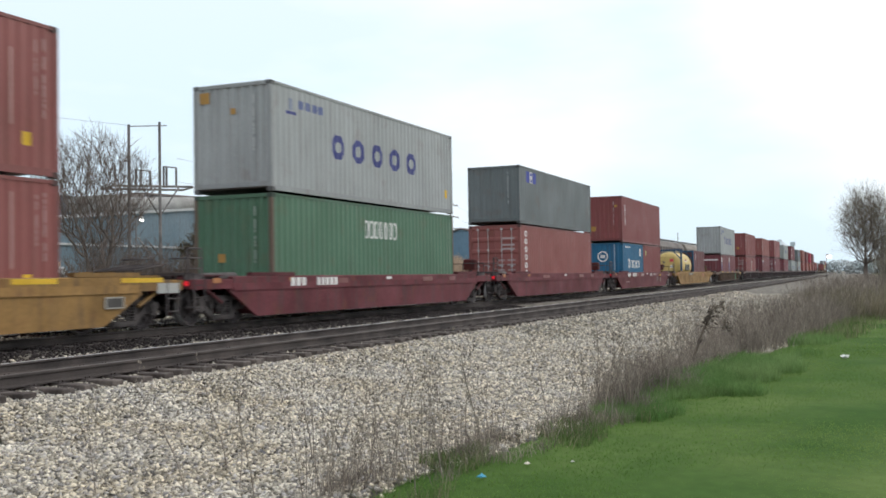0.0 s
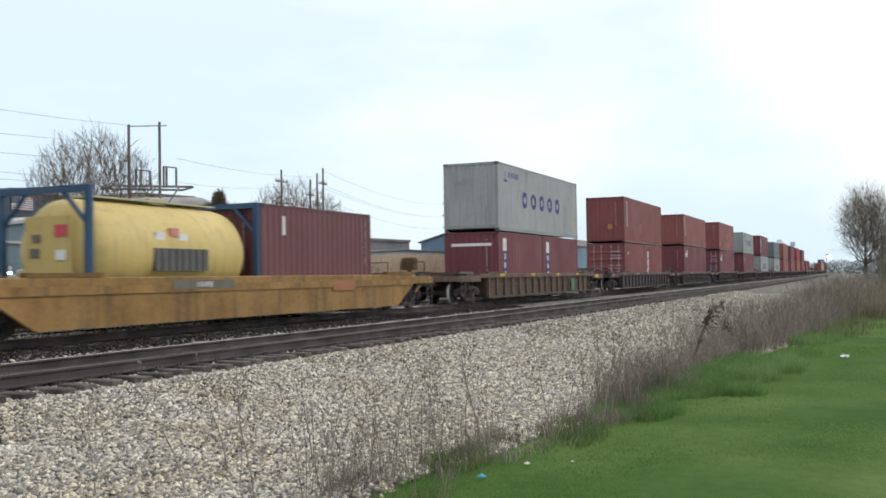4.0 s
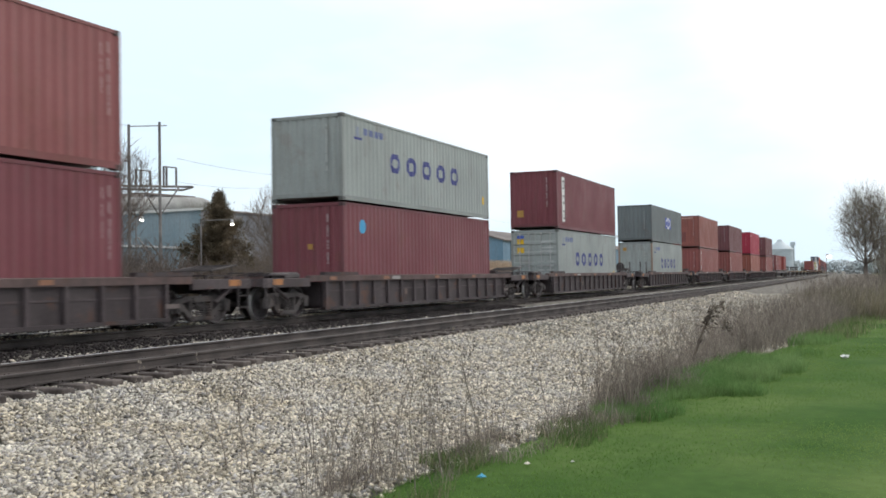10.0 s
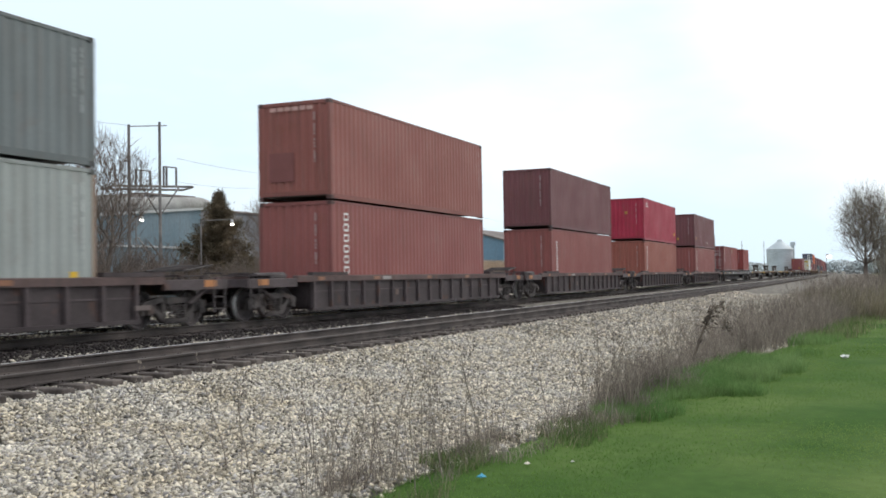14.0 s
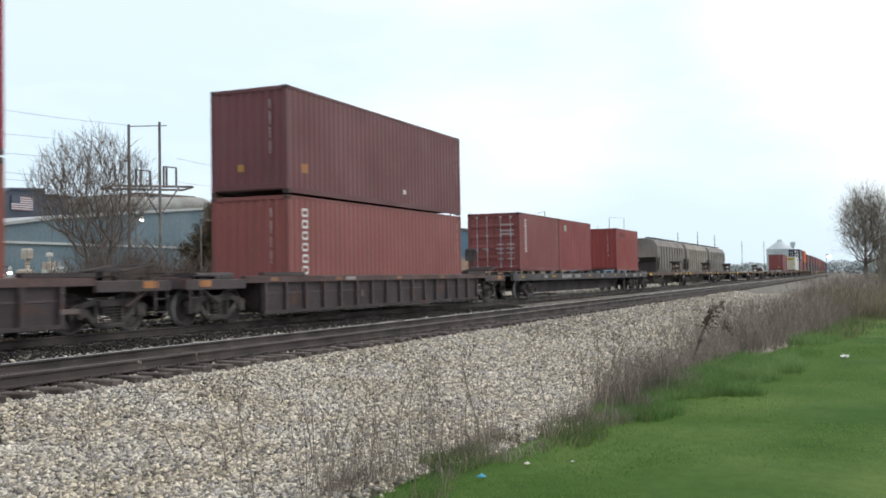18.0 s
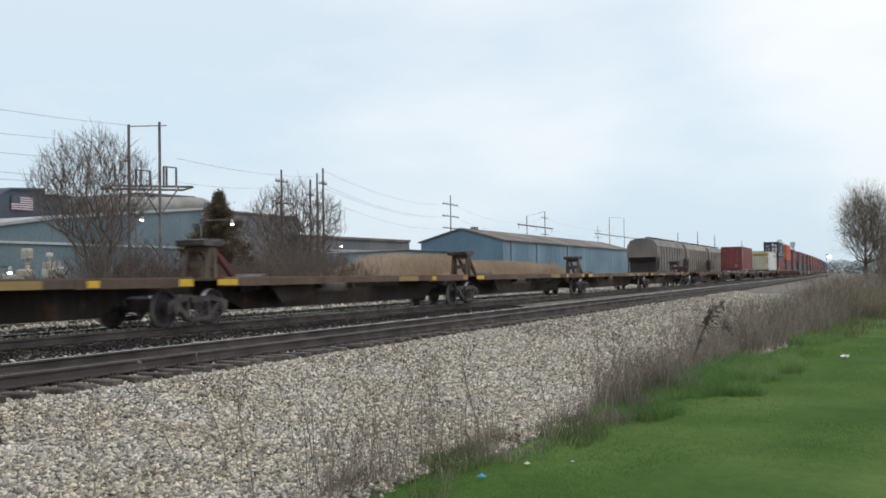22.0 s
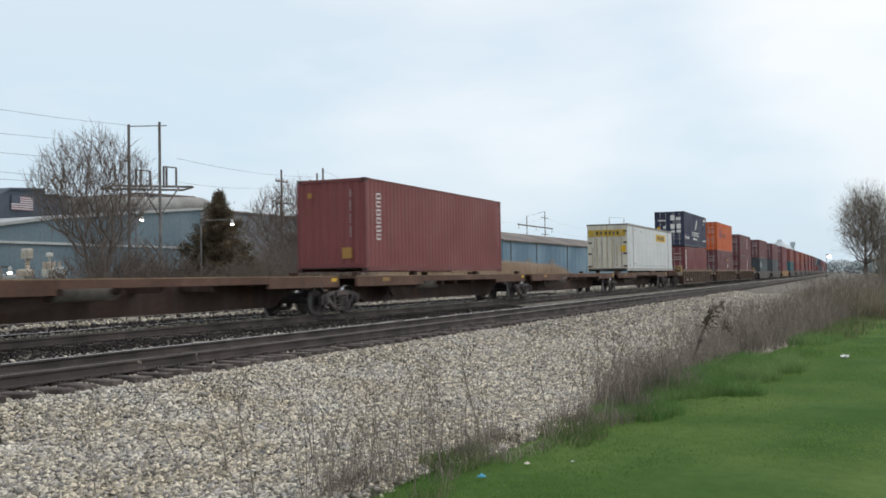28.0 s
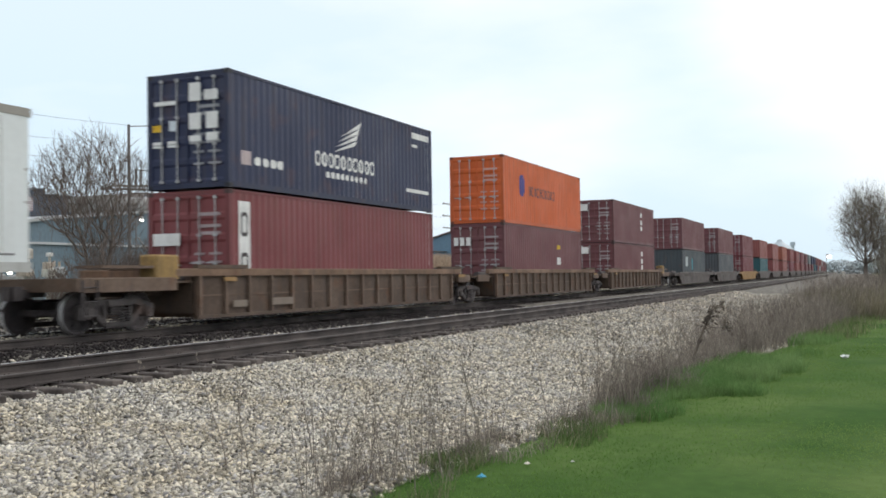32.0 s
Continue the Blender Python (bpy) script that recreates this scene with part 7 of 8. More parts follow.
blades("dry_grass", 8000, edge_roots(17, 46, 0.0, 0.85, 1.0), DRY, "soft band of dead grass beside the ballast", 20, 0.48, 0.004, 1.0)
blades("dry_grass", 9000, edge_roots(24, 50, -0.4, 1.4, 0.9, 0.3), DRY, "tall dead grass and weeds beside the ballast", 15, 0.62, 0.005, 0.9)
blades("dry_grass", 32000, edge_roots(40, 90, -4.5, 2.0, 1.0), BRUSH, "tall dull brush at the lawn's far end", 17, 1.05, 0.010, 0.8)
twiggy("weed_thicket", 260, edge_roots(7.2, 10.5, 0.0, 0.5, 1.0, 1.3), "thin grey dead weeds in the ballast edge", 31, 0.5, 0.0026)
twiggy("weed_thicket", 620, edge_roots(13.0, 16.4, -0.3, 0.3, 1.0), "dense thicket of branched dead weeds", 32, 0.55, 0.0034, 0.5, 9)
twiggy("weed_thicket", 900, edge_roots(16, 24, 0.0, 0.7, 1.0), "branched dead weeds behind the rank grass", 33, 0.55, 0.004, 0.5, 8)
twiggy("weed_thicket", 2800, edge_roots(22, 46, -0.3, 1.7, 0.9), "soft tangle of dead weeds beside the ballast", 34, 1.0, 0.0045, 0.6, 9)
twiggy("weed_thicket", 3200, edge_roots(40, 84, -1.2, 2.4, 0.9), "far tangle of dead weeds beside the ballast", 35, 1.45, 0.008, 0.6, 9)


def weed_mesh(seed, tall):
    """A dead stalk with side shoots and seed heads."""
    rg = random.Random(seed)
    s = Shape()
    p = Vector((0, 0, -0.03))
    d = Vector((rg.gauss(0, 0.12), rg.gauss(0, 0.12), 1)).normalized()
    steps = 7
    for i in range(steps):
        d = (d + Vector((rg.gauss(0, 0.07), rg.gauss(0, 0.07), 0))).normalized()
        q = p + d * tall / steps
        r = 0.0052 * (1 - 0.65 * i / steps) * (0.6 + tall * 0.6)
        s.tube(p, q, r, r * 0.85, n=4, caps=False)
        if i > 1:
            for k in range(rg.choice((1, 2, 2))):
                a = rg.uniform(0, 6.28)
                e = q + Vector((math.cos(a) * 0.5, math.sin(a) * 0.5, rg.uniform(0.5, 1.0))).normalized() * tall * rg.uniform(0.08, 0.24)
                s.tube(q, e, r * 0.5, r * 0.3, n=3, caps=False)
                for m in range(3):
                    c = e + Vector((rg.gauss(0, 0.012), rg.gauss(0, 0.012), rg.gauss(0, 0.02)))
                    s.tube(c, c + Vector((0, 0, 0.022)), 0.007, 0.003, n=4)
        p = q
    return s.mesh("weed", DRY)


rg = random.Random(77)
weeds = [weed_mesh(100 + i, 0.5 + 0.09 * i) for i in range(7)]
for i in range(84):
    if i < 30:
        x = rg.choice((7.2, 7.6, 8.0, 8.4, 8.9, 9.6)) + rg.gauss(0, 0.16)
        y = lawn_edge(x) + rg.gauss(0.32, 0.25)
    elif i < 62:
        x = rg.gauss(14.2, 0.9)
        y = lawn_edge(x) + rg.gauss(0.02, 0.16)
    else:
        x = rg.uniform(10.5, 30)
        y = lawn_edge(x) + rg.uniform(-0.1, 0.5)
    w = tagged(new("dead_weed", weeds[rg.randrange(7)]), "thin grey dead weed stalk in the ballast", "weed", "dead weeds by the ballast")
    w.matrix_world = pose(x, y, height(x, y), 0, 0, rg.uniform(0, 360)) @ Matrix.Scale(rg.uniform(0.75, 1.25), 4)
# the stray stalks nearer the rails
for x, y in ((6.9, 5.3), (7.2, 5.0), (7.9, 5.6), (8.6, 5.1), (7.0, 4.7), (6.5, 5.9), (9.9, 5.2), (10.6, 5.0), (11.6, 5.1)):
    w = tagged(new("dead_weed", weeds[rg.randrange(7)]), "thin grey dead weed stalk in the ballast", "weed", "dead weeds by the ballast")
    w.matrix_world = pose(x, y, height(x, y), 0, 0, rg.uniform(0, 360))
# a tall dead stalk, leaning, with withered leaves
stalk = thing("dead_stalk", "tall leaning dark dead stalk with withered leaves", "weed", at=pose(18.9, 3.14, GROUND, 0, 0, -66.8))
STALK = mat("withered_stalk", (0.115, 0.095, 0.08), 0.9, tint=(0.165, 0.135, 0.11), scale=3.0, fine=20.0, bump=0.0, island=0.3)
part("stem", Shape().path([(0, 0, -0.05), (0.06, 0, 0.3), (0.17, 0.02, 0.62), (0.30, 0, 0.92), (0.40, -0.02, 1.12), (0.50, 0, 1.21), (0.60, 0.02, 1.20)], [0.022, 0.022, 0.021, 0.018, 0.014, 0.010, 0.006], 6).mesh("stem", STALK), stalk)
for pts_ in ([(0.24, 0, 0.78), (0.42, 0.03, 0.80), (0.62, 0.05, 0.79), (0.70, 0.05, 0.83)], [(0.38, 0, 1.08), (0.42, 0.05, 1.22), (0.41, 0.06, 1.34)], [(0.33, 0, 0.98), (0.46, -0.04, 1.02), (0.52, -0.04, 0.98)]):
    part("shoot", Shape().path(pts_, [0.011, 0.009, 0.006, 0.004][:len(pts_)], 5).mesh("shoot", STALK), stalk)
rn_ = np.random.default_rng(91)
heads = np.concatenate([np.array(c) + rn_.normal(0, w, (k, 3)) for c, w, k in (((0.30, 0, 0.93), 0.05, 60), ((0.38, 0, 1.08), 0.05, 60), ((0.58, 0, 1.20), 0.035, 40), ((0.66, 0.05, 0.81), 0.04, 40), ((0.22, 0, 0.75), 0.035, 30), ((0.15, 0, 0.55), 0.03, 20))])
part("withered_leaves", flecks(heads, rn_, 0.018, 0.045, STALK), stalk)


# reeds behind the train
def bank_top(x):
    z = np.interp(x, [54, 62, 67, 72, 81, 84, 96, 112, 122], [GROUND, 0.5, 1.3, 1.95, 1.95, 1.4, 1.5, 1.2, GROUND])
    return z + 0.25 * noise.noise((x * 0.25, 2.0, 1.0))


def reed_roots(rn, n):
    x = rn.uniform(56, 122, n)
    y = rn.uniform(32.6, 37, n)
    top = np.array([bank_top(v) for v in x])
    return np.stack([x, y, np.where(y < 33.4, top - (33.4 - y) * 0.9, top) - 0.1], -1)


bank = Shape()
bx = [47 + 2 * i for i in range(40)]
for x in bx:
    z = bank_top(x)
    bank.v += [(x, 31.2, GROUND - 0.2), (x, 33.3, z - 0.05), (x, 37, z - 0.05), (x, 41, GROUND - 0.2)]
for i in range(len(bx) - 1):
    for j in range(3):
        bank.f.append((4 * i + j, 4 * i + 4 + j, 4 * i + 5 + j, 4 * i + 1 + j))
        bank.k.append(0)
tagged(new("reed_bank", bank.mesh("reed_bank", REED, smooth=True)), "low earth bank under dry tan reeds", "bank", kind="structure")
blades("dry_reeds", 60000, reed_roots, REED, "dense stand of tan dry reeds on a bank", 21, 1.15, 0.018, 0.5, category="reeds")


# ---- works and power lines behind ----
def wall_block(name, outline, y0, y1, wall_m, roof_m, label, ribs=0, lift=0.25, category="building"):
    """A shed: outline in x and z pushed from y0 to y1, with a thin roof and trim; ribs: siding seams on its near wall."""
    b = thing(name, label, category)
    part("wall", Shape().prism(outline, y0, y1, axis="y").mesh("wall", wall_m), b)
    top = [p for p in outline if p[1] > 1.5]
    top.sort()
    s = Shape()
    prof = top + [(x, z + lift) for x, z in reversed(top)]
    s.prism(prof, y0 - 0.35, y1 + 0.35, axis="y")
    part("roof", s.mesh("roof", roof_m), b)
    if ribs:
        x0, x1 = min(p[0] for p in outline), max(p[0] for p in outline)
        seams = Shape()
        x = x0 + ribs / 2
        while x < x1:
            zt = np.interp(x, [p[0] for p in top], [p[1] for p in top])
            seams.box(x - 0.03, x + 0.03, y0 - 0.025, y0 + 0.01, GROUND, zt - 0.05)
            x += ribs
        part("siding_seams", seams.mesh("siding_seams", wall_m), b)
    return b


G0 = GROUND - 0.3
works = wall_block("factory_hall", [(40, G0), (40, 3.4), (74.9, 6.9), (82, 7.9), (107.5, 10.25), (107.5, G0)], 80, 93, WALL_OLD, ROOF_LIGHT, "blue metal-clad factory hall with a pale roof edge", 0, 0.3)
part("ledge", Shape().box(40, 107.4, 79.75, 79.97, 5.15, 5.4).mesh("ledge", ROOF_LIGHT), works, "pale horizontal pipe ledge")
for x0, x1, z0, z1 in ((88, 90.5, G0, 2.9), (92.5, 95.5, 0.4, 3.0), (98, 100, 0.5, 2.7)):
    slab("wall_panel", works, x0, x1, 79.90, 79.96, z0, z1, WALL_GREY)
gable = wall_block("flag_hall", [(84, G0), (84, 10.2), (88.0, 11.1), (90.2, 12.4), (95.6, 12.7), (95.7, 12.0), (124, 12.3), (124, G0)], 95, 112, WALL_DARK, WALL_DARK, "slate-blue factory hall with a painted flag on its gable", 3.0, 0.2)
flag = thing("flag_sign", "painted stars and stripes sign on the factory gable", "sign", at=pose(90.5, 94.88, 9.95))
for k in range(13):
    slab("stripe", flag, 0.0 if k < 6 else 1.35, 3.35, -0.06, 0.0, k * 0.135, k * 0.135 + 0.135, CLEAN, (0.21, 0.10, 0.11) if k % 2 == 0 else (0.60, 0.59, 0.60))
slab("canton", flag, 0.0, 1.345, -0.06, 0.0, 0.81, 1.755, CLEAN, (0.075, 0.09, 0.13))
wall_block("rolling_mill_hall", [(115, G0), (115, 12.6), (117, 13.7), (128.5, 13.9), (131.9, 12.2), (158.5, 12.2), (160, 10.2), (160, G0)], 97, 130, WALL_GREY, ROOF_BROWN, "tall grey-brown mill hall", 4.0, 0.3)
duct = thing("exhaust_duct", "fat grey horizontal duct on the factory roof", "duct", at=pose(0, 84, 0))
part("pipe", Shape().tube((89.2, 0, 9.99), (112.5, 0, 11.4), 1.0, n=20).mesh("pipe", DUCT, smooth=True), duct)
part("end_cap", Shape().tube((112.5, 0, 11.4), (114.2, 0, 11.5), 1.0, 0.7, n=20).mesh("end_cap", DUCT, smooth=True), duct)
for x in (91, 97, 103, 109):
    z = 9.55 + (x - 82) * 0.061
    part("saddle", Shape().box(x - 0.3, x + 0.3, -0.9, 0.9, z - 2.6, z - 0.7).mesh("saddle", WALL_GREY), duct)
low = wall_block("low_mill_hall", [(156, G0), (156, 8.6), (203, 8.9), (203, G0)], 95, 120, WALL_GREY, ROOF_BROWN, "long low mill hall with a brown roof", 5.0, 0.5)
part("light_band", Shape().box(158, 202, 94.6, 94.9, 6.3, 6.75).mesh("light_band", ROOF_LIGHT), low, "pale band of old roof sheets")
shed = wall_block("blue_lean_to", [(126, G0), (126, 4.6), (150, 5.6), (185, 5.4), (185, G0)], 71, 80, WALL_BLUE, ROOF_BROWN, "low blue lean-to shed", 3.0, 0.12)


def gabled_shed(x0, x1, y0, y1, eave, ridge, label):
    b = thing("blue_warehouse", label, "building")
    ym = (y0 + y1) / 2
    s = Shape().prism([(y0, G0), (y1, G0), (y1, eave), (ym, ridge), (y0, eave)], x0, x1, axis="x")
    part("wall", s.mesh("wall", WALL_BLUE), b)
    for ya, yb, za, zb in ((y0 - 0.4, ym, eave - 0.1, ridge + 0.06), (ym, y1 + 0.4, ridge + 0.06, eave - 0.1)):
        part("roof", Shape().prism([(ya, za), (yb, zb), (yb, zb + 0.25), (ya, za + 0.25)], x0 - 0.4, x1 + 0.4, axis="x").mesh("roof", ROOF_BROWN), b)
    sm = Shape()
    x = x0 + 1.5
    while x < x1:
        sm.box(x - 0.03, x + 0.03, y0 - 0.025, y0 + 0.01, G0, eave - 0.12)
        x += 3.0
    part("siding_seams", sm.mesh("siding_seams", WALL_BLUE), b)
    for x, w, h in ((x0 + 12, 3.6, 4.2), (x0 + 27, 3.6, 4.2)):
        slab("roller_door", b, x, x + w, y0 - 0.1, y0 - 0.04, G0, h, WALL_GREY)
    for x in (x0 + 4, x0 + 19, x0 + 40):
        slab("downpipe", b, x, x + 0.14, y0 - 0.16, y0 - 0.02, G0, eave, WALL_GREY)
    part("ridge_vent", Shape().box(x0 + 6, x0 + 7.2, ym - 0.5, ym + 0.5, ridge, ridge + 0.7).mesh("ridge_vent", WALL_GREY), b)
    return b


gabled_shed(167, 268, 60, 75.8, 7.35, 9.5, "long pale blue metal warehouse with a brown roof")


def utility_pole(x, y, top, arms, label="weathered wooden power pole", lean=0.0):
    """arms: (height, half length)."""
    p = thing("power_pole", label, "power pole", "power poles", at=pose(x, y, 0))
    part("pole", Shape().tube((0, 0, G0), (lean, 0, top), 0.17, 0.11, n=8).mesh("pole", POLE_WOOD), p)
    for z, w in arms:
        a = part("cross_arm", Shape().box(-w, w, -0.08, 0.08, z - 0.09, z + 0.09).mesh("cross_arm", POLE_WOOD), p)
        for d in (-w * 0.92, w * 0.92, -w * 0.4, w * 0.4):
            part("insulator", once("insulator", lambda: Shape().lathe([(0.03, 0), (0.07, 0.05), (0.05, 0.12), (0.07, 0.17), (0.03, 0.26)], "z", 8).mesh("insulator", GALV)), a, "", None, (d, 0, z + 0.09))
    return p


utility_pole(203.2, 85, 18.9, [(16.9, 4.2), (14.3, 4.4), (11.7, 4.4)], "tall wooden pole with three cross-arms")
utility_pole(103.1, 65, 14.2, [(12.8, 1.3), (10.2, 1.2)])
for x, t in ((109.8, 13.6), (111.5, 14.5), (113.0, 15.3)):
    utility_pole(x, 65, t, [(t - 2.0, 0.9)] if t != 14.5 else [(t - 4.0, 1.0)])


def h_frame(x0, x1, y, t0, t1, beam, over, label, arms=()):
    """Two poles with a beam across and a light tie at the top."""
    p = thing("h_frame_pole", label, "power pole", "power poles", at=pose(0, y, 0))
    for x, t in ((x0, t0), (x1, t1)):
        part("pole", Shape().tube((x, 0, G0), (x, 0, t), 0.2, 0.15, n=8).mesh("pole", POLE_WOOD), p)
    part("top_tie", Shape().tube((x0, 0, t0 - 0.05), (x1, 0, t1 - 0.05), 0.05, n=6).mesh("top_tie", WIRE), p)
    bm_ = part("beam", Shape().box(x0 - over, x1 + over, -0.15, 0.15, beam - 0.2, beam + 0.2).mesh("beam", POLE_WOOD), p)
    for x in (x0 - over * 0.9, (x0 + x1) / 2, x1 + over * 0.9):
        part("insulator", once("long_insulator", lambda: Shape().lathe([(0.04, 0), (0.12, -0.2), (0.1, -0.6), (0.13, -1.0), (0.04, -1.3)], "z", 8).mesh("insulator", GALV)), bm_, "", None, (x, 0, beam - 0.2))
    for x, z, w in arms:
        part("cross_arm", Shape().box(x - w, x + w, -0.1, 0.1, z - 0.1, z + 0.1).mesh("cross_arm", POLE_WOOD), p)
    return p


h_frame(331, 351.8, 110, 21.6, 24.4, 18.4, 9.5, "wooden H-frame power pole", [(351.8, 22.0, 4.5), (351.8, 16.0, 4.5)])
h_frame(530.4, 564.9, 130, 31.6, 33.0, 22.0, 30, "far H-frame power pole")
utility_pole(506.1, 130, 26.0, [(23.5, 5), (20.0, 7)], "far wooden power pole")
for x_, y_, d_ in ((1200, 412, 430), (1235, 411, 460), (1265, 417, 480), (1313, 428, 520), (1352, 430, 560)):
    a = math.atan((784 - x_) / 1784.15) + radians(23.1666)
    top = 1.03 + (484 - y_) * d_ / 1784.15 + (1200 - x_) * -0.0
    px, py = d_ / math.cos(a - radians(23.1666)) * math.cos(a), d_ / math.cos(a - radians(23.1666)) * math.sin(a)
    utility_pole(px, py, top, [(top - 2.5, 2.2), (top - 5.0, 2.2)], "distant power pole on the skyline")

# substation frame
sub = thing("substation_frame", "grey steel substation frame with two tall masts", "substation", at=pose(0, 60, 0))
for x, t in ((70.4, 14.9), (74.55, 15.7)):
    part("mast", Shape().tube((x, 0, G0), (x, 0, t), 0.17, 0.12, n=8).mesh("mast", MAST), sub)
part("top_tie", Shape().tube((70.4, 0, 14.75), (75.6, 0, 15.5), 0.05, n=6).mesh("top_tie", MAST), sub)
for a, b in (((68.2, 0, 9.35), (79.4, 0, 10.1)), ((68.2, 1.2, 9.15), (79.4, 1.2, 9.85))):
    part("beam", Shape().tube(a, b, 0.11, n=6).mesh("beam", MAST), sub)
for x, z in ((68.2, 9.3), (79.4, 10.05)):
    part("beam_tie", Shape().tube((x, 0, z), (x, 1.2, z - 0.2), 0.09, n=6).mesh("beam_tie", MAST), sub)
for x, z, h in ((68.6, 9.4, 1.7), (71.3, 9.55, 1.5), (71.9, 9.6, 1.5), (73.2, 9.7, 1.4), (75.1, 9.85, 1.8), (75.5, 9.85, 1.8), (76.9, 9.95, 1.75)):
    part("switch_post", Shape().tube((x, 0, z), (x, 0, z + h), 0.11, n=6).mesh("switch_post", MAST), sub)
for a, b in (((71.3, 0, 11.0), (73.2, 0, 11.05)), ((75.1, 0, 11.65), (76.9, 0, 11.7))):
    part("switch_bar", Shape().tube(a, b, 0.06, n=6).mesh("switch_bar", MAST), sub)
for a, b in (((70.4, 0, 7.2), (73.4, 0, 9.6)), ((74.5, 0, 7.0), (77.3, 0, 9.9)), ((70.4, 0, 7.2), (67.0, 0, 9.2)), ((74.5, 0, 7.0), (72.0, 0, 9.6)), ((73.0, 0, 4.6), (76.0, 0, 2.2))):
    part("brace", Shape().tube(a, b, 0.07, n=6).mesh("brace", MAST), sub)


def wire(points, sag, label="sagging overhead power wire"):
    line = [Vector(points[0])]
    for (a, b) in zip(points[:-1], points[1:]):
        a, b = Vector(a), Vector(b)
        for i in range(1, 15):
            f = i / 14
            line.append(a.lerp(b, f) - Vector((0, 0, sag * 4 * f * (1 - f))))
    s = Shape().path(line, [0.016] * len(line), 4)
    return tagged(new("power_wire", s.mesh("power_wire", WIRE)), label, "wire", "power wires")


wire([(20, 70, 19), (70.4, 60, 14.85)], 1.6)
wire([(20, 72, 15.5), (70.4, 60, 13.2)], 1.2)
wire([(20, 72, 13.0), (70.4, 60, 11.6)], 0.8)
wire([(20, 74, 11.8), (70.4, 60, 9.8)], 0.5)
wire([(20, 74, 10.6), (68.2, 60, 9.36)], 0.5)
wire([(77, 60, 12.6), (113, 65, 14.2)], 0.5)
wire([(77, 60, 10.4), (103.1, 65, 12.2)], 0.4)
for z0, z1 in ((15.0, 17.0), (13.2, 14.4), (11.4, 11.8), (12.8, 14.4)):
    wire([(113, 65, z0), (203.2, 85, z1)], 1.5)
for z0, z1 in ((17.0, 22.2), (14.4, 18.5), (11.8, 16.2)):
    wire([(203.2, 85, z0), (351.8, 110, z1), (550, 130, z1 + 5)], 3.0)


def lamp(x, y, z, size, label, arm=0.6, ground=G0):
    p = thing("yard_lamp", label, "lamp", "yard lamps", at=pose(x, y, z))
    part("pole", Shape().tube((0, arm, ground - z), (0, arm, 0.3), 0.06, 0.05, n=8).mesh("pole", MAST), p)
    part("arm", Shape().tube((0, arm, 0.3), (0, 0, 0.28), 0.04, n=6).mesh("arm", MAST), p)
    part("hood", Shape().lathe([(0.05, 0.3), (size * 0.9, 0.2), (size * 1.1, 0.05), (size * 1.05, 0.0)], "z", 14).mesh("hood", GALV), p)
    part("glass", Shape().lathe([(size * 0.4, -size * 0.9), (size * 0.85, -size * 0.6), (size, -0.1), (size * 0.9, 0.04)], "z", 14).mesh("glass", LAMP_GLOW, smooth=True), p, "lit lamp glass")


lamp(68.4, 57, 6.35, 0.17, "bright lit yard lamp on a pole")
lamp(57.9, 40.5, 4.95, 0.11, "lit lamp in front of the cedar", 2.6)
lamp(116.2, 64.2, 5.3, 0.15, "warm lit lamp by the mill hall")
lamp(39.2, 41.2, 1.66, 0.11, "low lit lamp by the yard fence")
lamp(213.9, 8.3, 4.0, 0.42, "bright signal lamp beside the far track", 0.5)

# pale gear in the substation yard
TAN_GEAR, GREY_GEAR = (0.52, 0.45, 0.37), (0.48, 0.49, 0.47)


def yard_gear(x, y, label, pieces):
    """Switchgear on a post; pieces: name, half width, low, high, sideways, colour."""
    g = thing("switchgear", label, "switchgear", "yard switchgear", at=pose(x, y, 0))
    for name, w, z0, z1, dx, c in pieces:
        if name == "bushing":
            rows = [(w * (0.6 if k % 2 else 1.0), z0 + (z1 - z0) * k / 8) for k in range(9)]
            part(name, Shape().lathe(rows, "z", 10).mesh(name, CONCRETE), g, "", c, (dx, 0, 0))
        else:
            part(name, Shape().cbox(-w, w, -w, w, z0, z1, min(w, z1 - z0) * 0.25).mesh(name, CONCRETE), g, "", c, (dx, 0, 0))
    return g


yard_gear(47.0, 48, "pale switchgear head on a post", [("post", 0.12, G0, 1.9, 0, GREY_GEAR), ("base", 0.42, 1.5, 1.95, -0.15, TAN_GEAR), ("bushing", 0.17, 1.9, 2.65, 0.05, TAN_GEAR), ("head", 0.29, 2.6, 3.22, 0, (0.58, 0.54, 0.47))])
yard_gear(48.8, 48, "stacked pale transformer with a white cap", [("post", 0.16, G0, 1.5, 0, GREY_GEAR), ("tank", 0.36, 1.45, 1.98, 0, (0.55, 0.54, 0.48)), ("body", 0.26, 1.95, 2.4, -0.1, TAN_GEAR), ("arm", 0.14, 2.15, 2.4, 0.3, TAN_GEAR), ("bushing", 0.12, 2.38, 2.8, 0.05, GREY_GEAR), ("cap", 0.18, 2.76, 3.0, 0.05, (0.68, 0.68, 0.66))])
yard_gear(50.1, 48.6, "low grey transformer tank with bushings", [("tank", 0.45, G0, 2.1, 0, (0.36, 0.38, 0.38)), ("bushing", 0.1, 2.1, 2.5, -0.25, TAN_GEAR), ("bushing", 0.1, 2.1, 2.45, 0.2, TAN_GEAR)])
yard_gear(45.9, 49.5, "low grey transformer tank with bushings", [("tank", 0.55, G0, 1.7, 0, (0.40, 0.41, 0.40)), ("bushing", 0.1, 1.7, 2.1, 0.2, TAN_GEAR)])
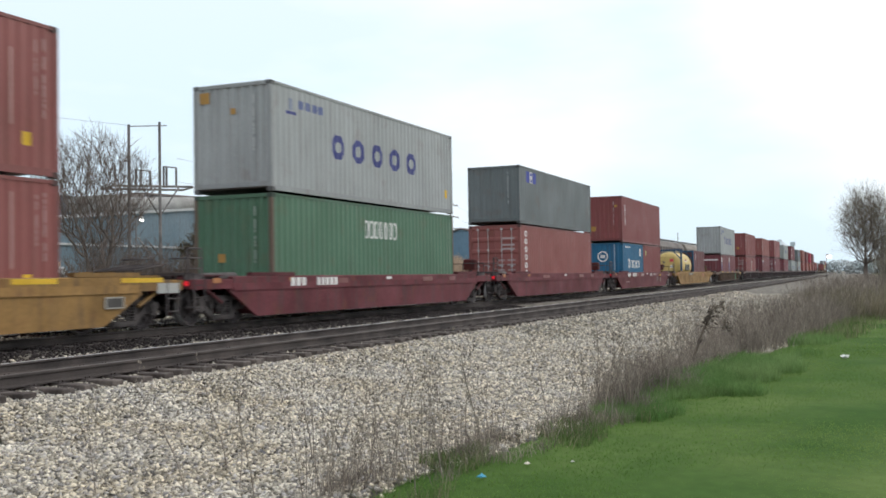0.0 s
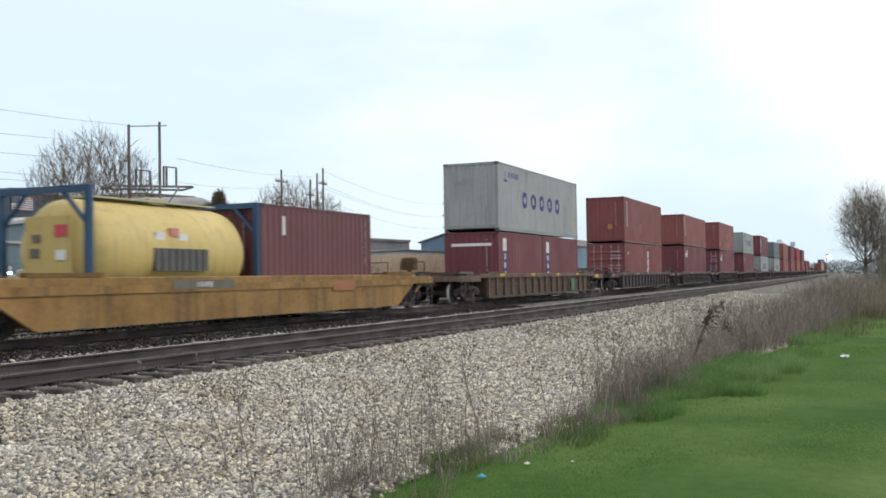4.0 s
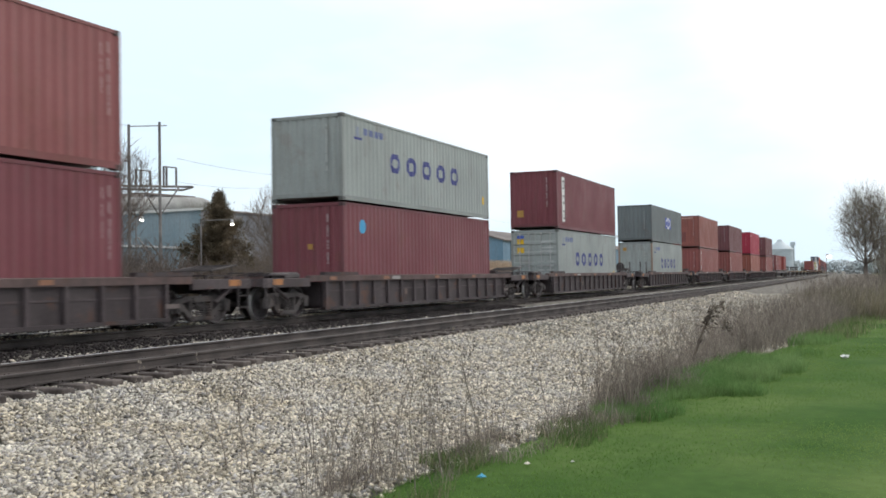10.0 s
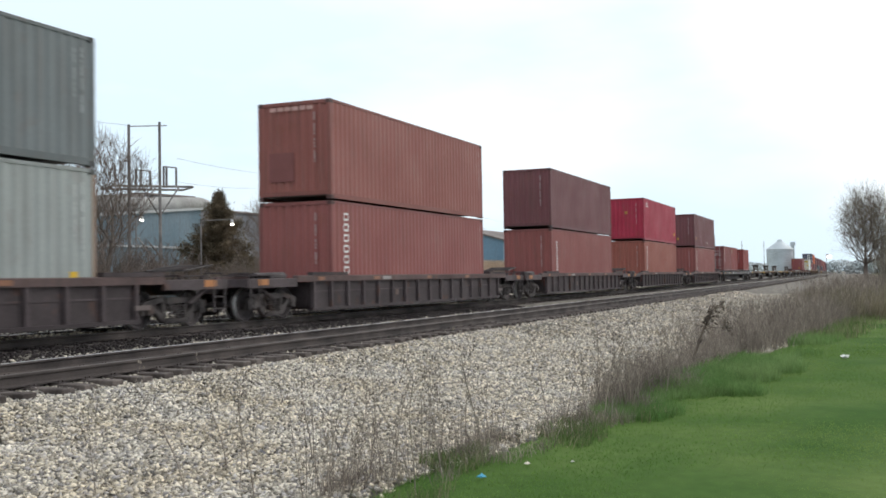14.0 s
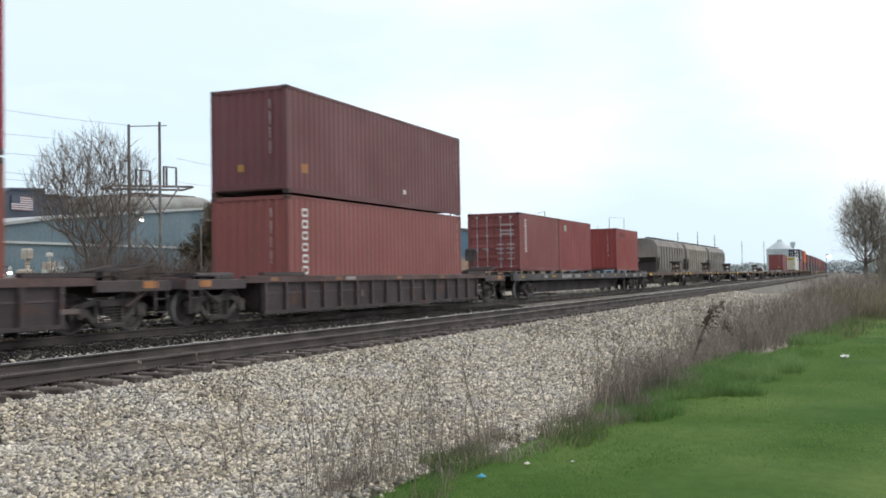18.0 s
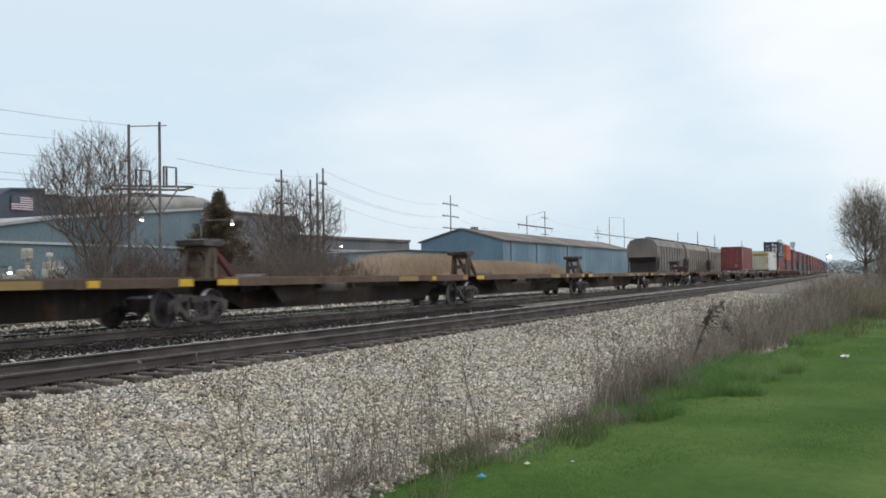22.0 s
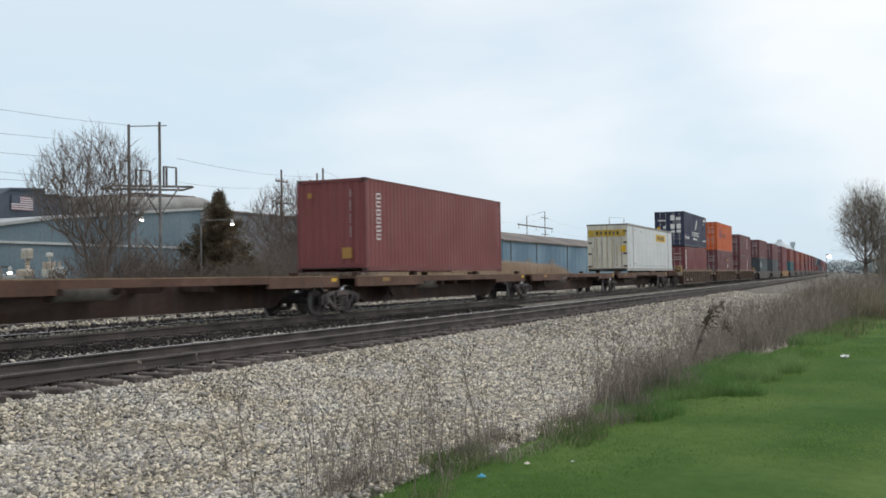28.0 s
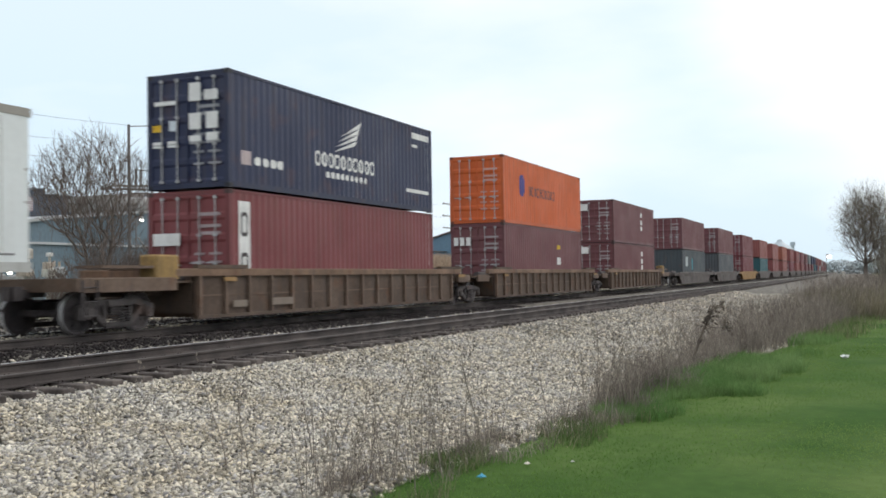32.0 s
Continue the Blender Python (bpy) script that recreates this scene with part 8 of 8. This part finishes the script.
yard_gear(47.8, 49.4, "low pale switch cabinet", [("cabinet", 0.6, G0, 1.65, 0, (0.42, 0.42, 0.40)), ("fin", 0.12, 1.6, 1.85, 0.3, TAN_GEAR)])
rack = thing("pipe_rack", "pale pipe rack in the substation yard", "rack", at=pose(0, 48, 0))
for x in (56.7, 57.6, 59.0):
    part("post", Shape().tube((x, 0, G0), (x, 0, 2.6), 0.05, n=6).mesh("post", GALV), rack)
for z in (1.75, 2.2):
    part("bar", Shape().tube((57.6, 0, z), (59.1, 0, z), 0.05, n=6).mesh("bar", GALV), rack)
part("brace", Shape().tube((57.25, 0, 4.2), (59.0, 0, 2.4), 0.06, n=6).mesh("brace", GALV), rack)
fence = thing("yard_fence", "grey chain-link yard fence on posts", "fence", at=pose(0, 46.2, 0))
for k in range(18):
    x = 42.0 + k * 1.3
    part("post", once("fence_post", lambda: Shape().tube((0, 0, G0), (0, 0, 1.35), 0.035, n=6).mesh("post", MAST)), fence, at=(x, 0, 0))
part("top_rail", Shape().tube((41.8, 0, 1.3), (64.3, 0, 1.3), 0.03, n=6).mesh("top_rail", MAST), fence)

# grain bin and the hazy distance
bin_ = thing("grain_bin", "pale blue-grey round steel grain bin with a cone roof", "silo", at=pose(347, 28.5, 0))
part("drum", Shape().lathe([(4.2, G0), (4.2, 8.3)], "z", 36).mesh("drum", SILO, smooth=False), bin_)
part("cone_roof", Shape().lathe([(4.4, 8.3), (0.9, 10.9), (0.7, 11.4), (0.2, 11.6)], "z", 36).mesh("cone_roof", SILO), bin_)
for z in [0.6 + 0.9 * i for i in range(9)]:
    part("hoop", Shape().lathe([(4.22, z), (4.27, z + 0.04), (4.22, z + 0.08)], "z", 36).mesh("hoop", SILO), bin_)
leg = thing("grain_elevator", "tall thin grain elevator tower beside the bin", "elevator", at=pose(352, 24.8, 0))
part("tower", Shape().box(-0.5, 0.5, -0.5, 0.5, G0, 9.5).mesh("tower", SILO), leg)
part("head", Shape().cbox(-0.8, 0.8, -0.8, 0.8, 9.5, 10.8, 0.1).mesh("head", SILO), leg)


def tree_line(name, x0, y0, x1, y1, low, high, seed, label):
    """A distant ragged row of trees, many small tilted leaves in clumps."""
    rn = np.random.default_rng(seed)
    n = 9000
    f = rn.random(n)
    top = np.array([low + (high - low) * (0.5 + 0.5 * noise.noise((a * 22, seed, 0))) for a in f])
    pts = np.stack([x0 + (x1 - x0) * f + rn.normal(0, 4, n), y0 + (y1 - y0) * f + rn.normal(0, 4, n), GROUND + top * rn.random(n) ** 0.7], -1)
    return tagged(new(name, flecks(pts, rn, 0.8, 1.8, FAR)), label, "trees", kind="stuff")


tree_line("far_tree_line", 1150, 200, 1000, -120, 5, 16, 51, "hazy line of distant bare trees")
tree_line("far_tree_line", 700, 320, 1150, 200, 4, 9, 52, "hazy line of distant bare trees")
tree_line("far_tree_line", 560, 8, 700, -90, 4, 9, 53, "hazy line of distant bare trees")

# litter on the lawn
for x, y, c, s, lb in ((22.2, 0.62, (0.8, 0.8, 0.78), 0.11, "crumpled white paper on the lawn"), (8.45, 3.28, (0.06, 0.35, 0.55), 0.045, "small crumpled blue plastic scrap in the grass"), (9.2, 3.1, (0.7, 0.62, 0.55), 0.03, "small pale paper scrap in the grass"), (9.45, 2.72, (0.6, 0.6, 0.55), 0.02, "small pale paper scrap in the grass")):
    rg2 = random.Random(int(x * 100))
    sh = Shape().lathe([(s * 0.3, 0.0), (s, s * 0.25), (s * 0.8, s * 0.5), (s * 0.2, s * 0.7)], "z", 9)
    sh.v = [(a * rg2.uniform(0.6, 1.4), b * rg2.uniform(0.5, 1.2), c_ * rg2.uniform(0.6, 1.5)) for a, b, c_ in sh.v]
    o = tagged(new("litter", sh.mesh("litter", LITTER)), lb, "litter")
    o.color = (*c, 1)
    o.matrix_world = pose(x, y, GROUND + 0.01, 0, 0, 30)


# scraps of wood among the stones
for x, y, w, h, c, turn, lb in ((8.66, 5.72, 0.17, 0.022, (0.055, 0.05, 0.05), 40, "dark splintered scrap of tie wood on the ballast"), (7.85, 5.3, 0.09, 0.012, (0.62, 0.6, 0.56), 15, "pale broken stick on the ballast")):
    sh = Shape().prism([(-w, -h * 0.4), (-w * 0.5, -h), (w * 0.9, -h * 0.6), (w, h * 0.3), (w * 0.2, h), (-w * 0.8, h * 0.6)], -h, h, axis="z")
    o = tagged(new("wood_scrap", sh.mesh("wood_scrap", CONCRETE)), lb, "debris")
    o.color = (*c, 1)
    o.matrix_world = pose(x, y, height(x, y) + 0.02, 0, 0, turn)


# ---- what moves ----
def motions():
    times = [0.0, 4.0, 8.0, 12.0, 16.0, 20.0, 24.0, 28.0, 32.0]
    for ob, u, z in MOVERS:
        rows = []
        for t in times:
            x = u - gone(t)
            rows.append((t, pose(x, TRACK_TRAIN + bend(x), z, 0, 0, math.degrees(math.atan(2 * BEND * max(x, 0.0))))))
        walk(ob, rows)
    wheels = []
    for ob, u, z in MOVERS:
        wheels += [c for c in ob.children_recursive if c.name.startswith("wheelset")]
    turns = [(k / FPS, pose(0, 0, 0, 0, -math.degrees(gone(k / FPS) / 0.42), 0)) for k in range(int(SECONDS * FPS) + 1)]
    walk(wheels[0], turns)
    rolling = wheels[0].animation_data
    for w in wheels[1:]:
        w.rotation_mode = "QUATERNION"
        keys = w.animation_data_create()
        keys.action, keys.action_slot = rolling.action, rolling.action_slot


motions()
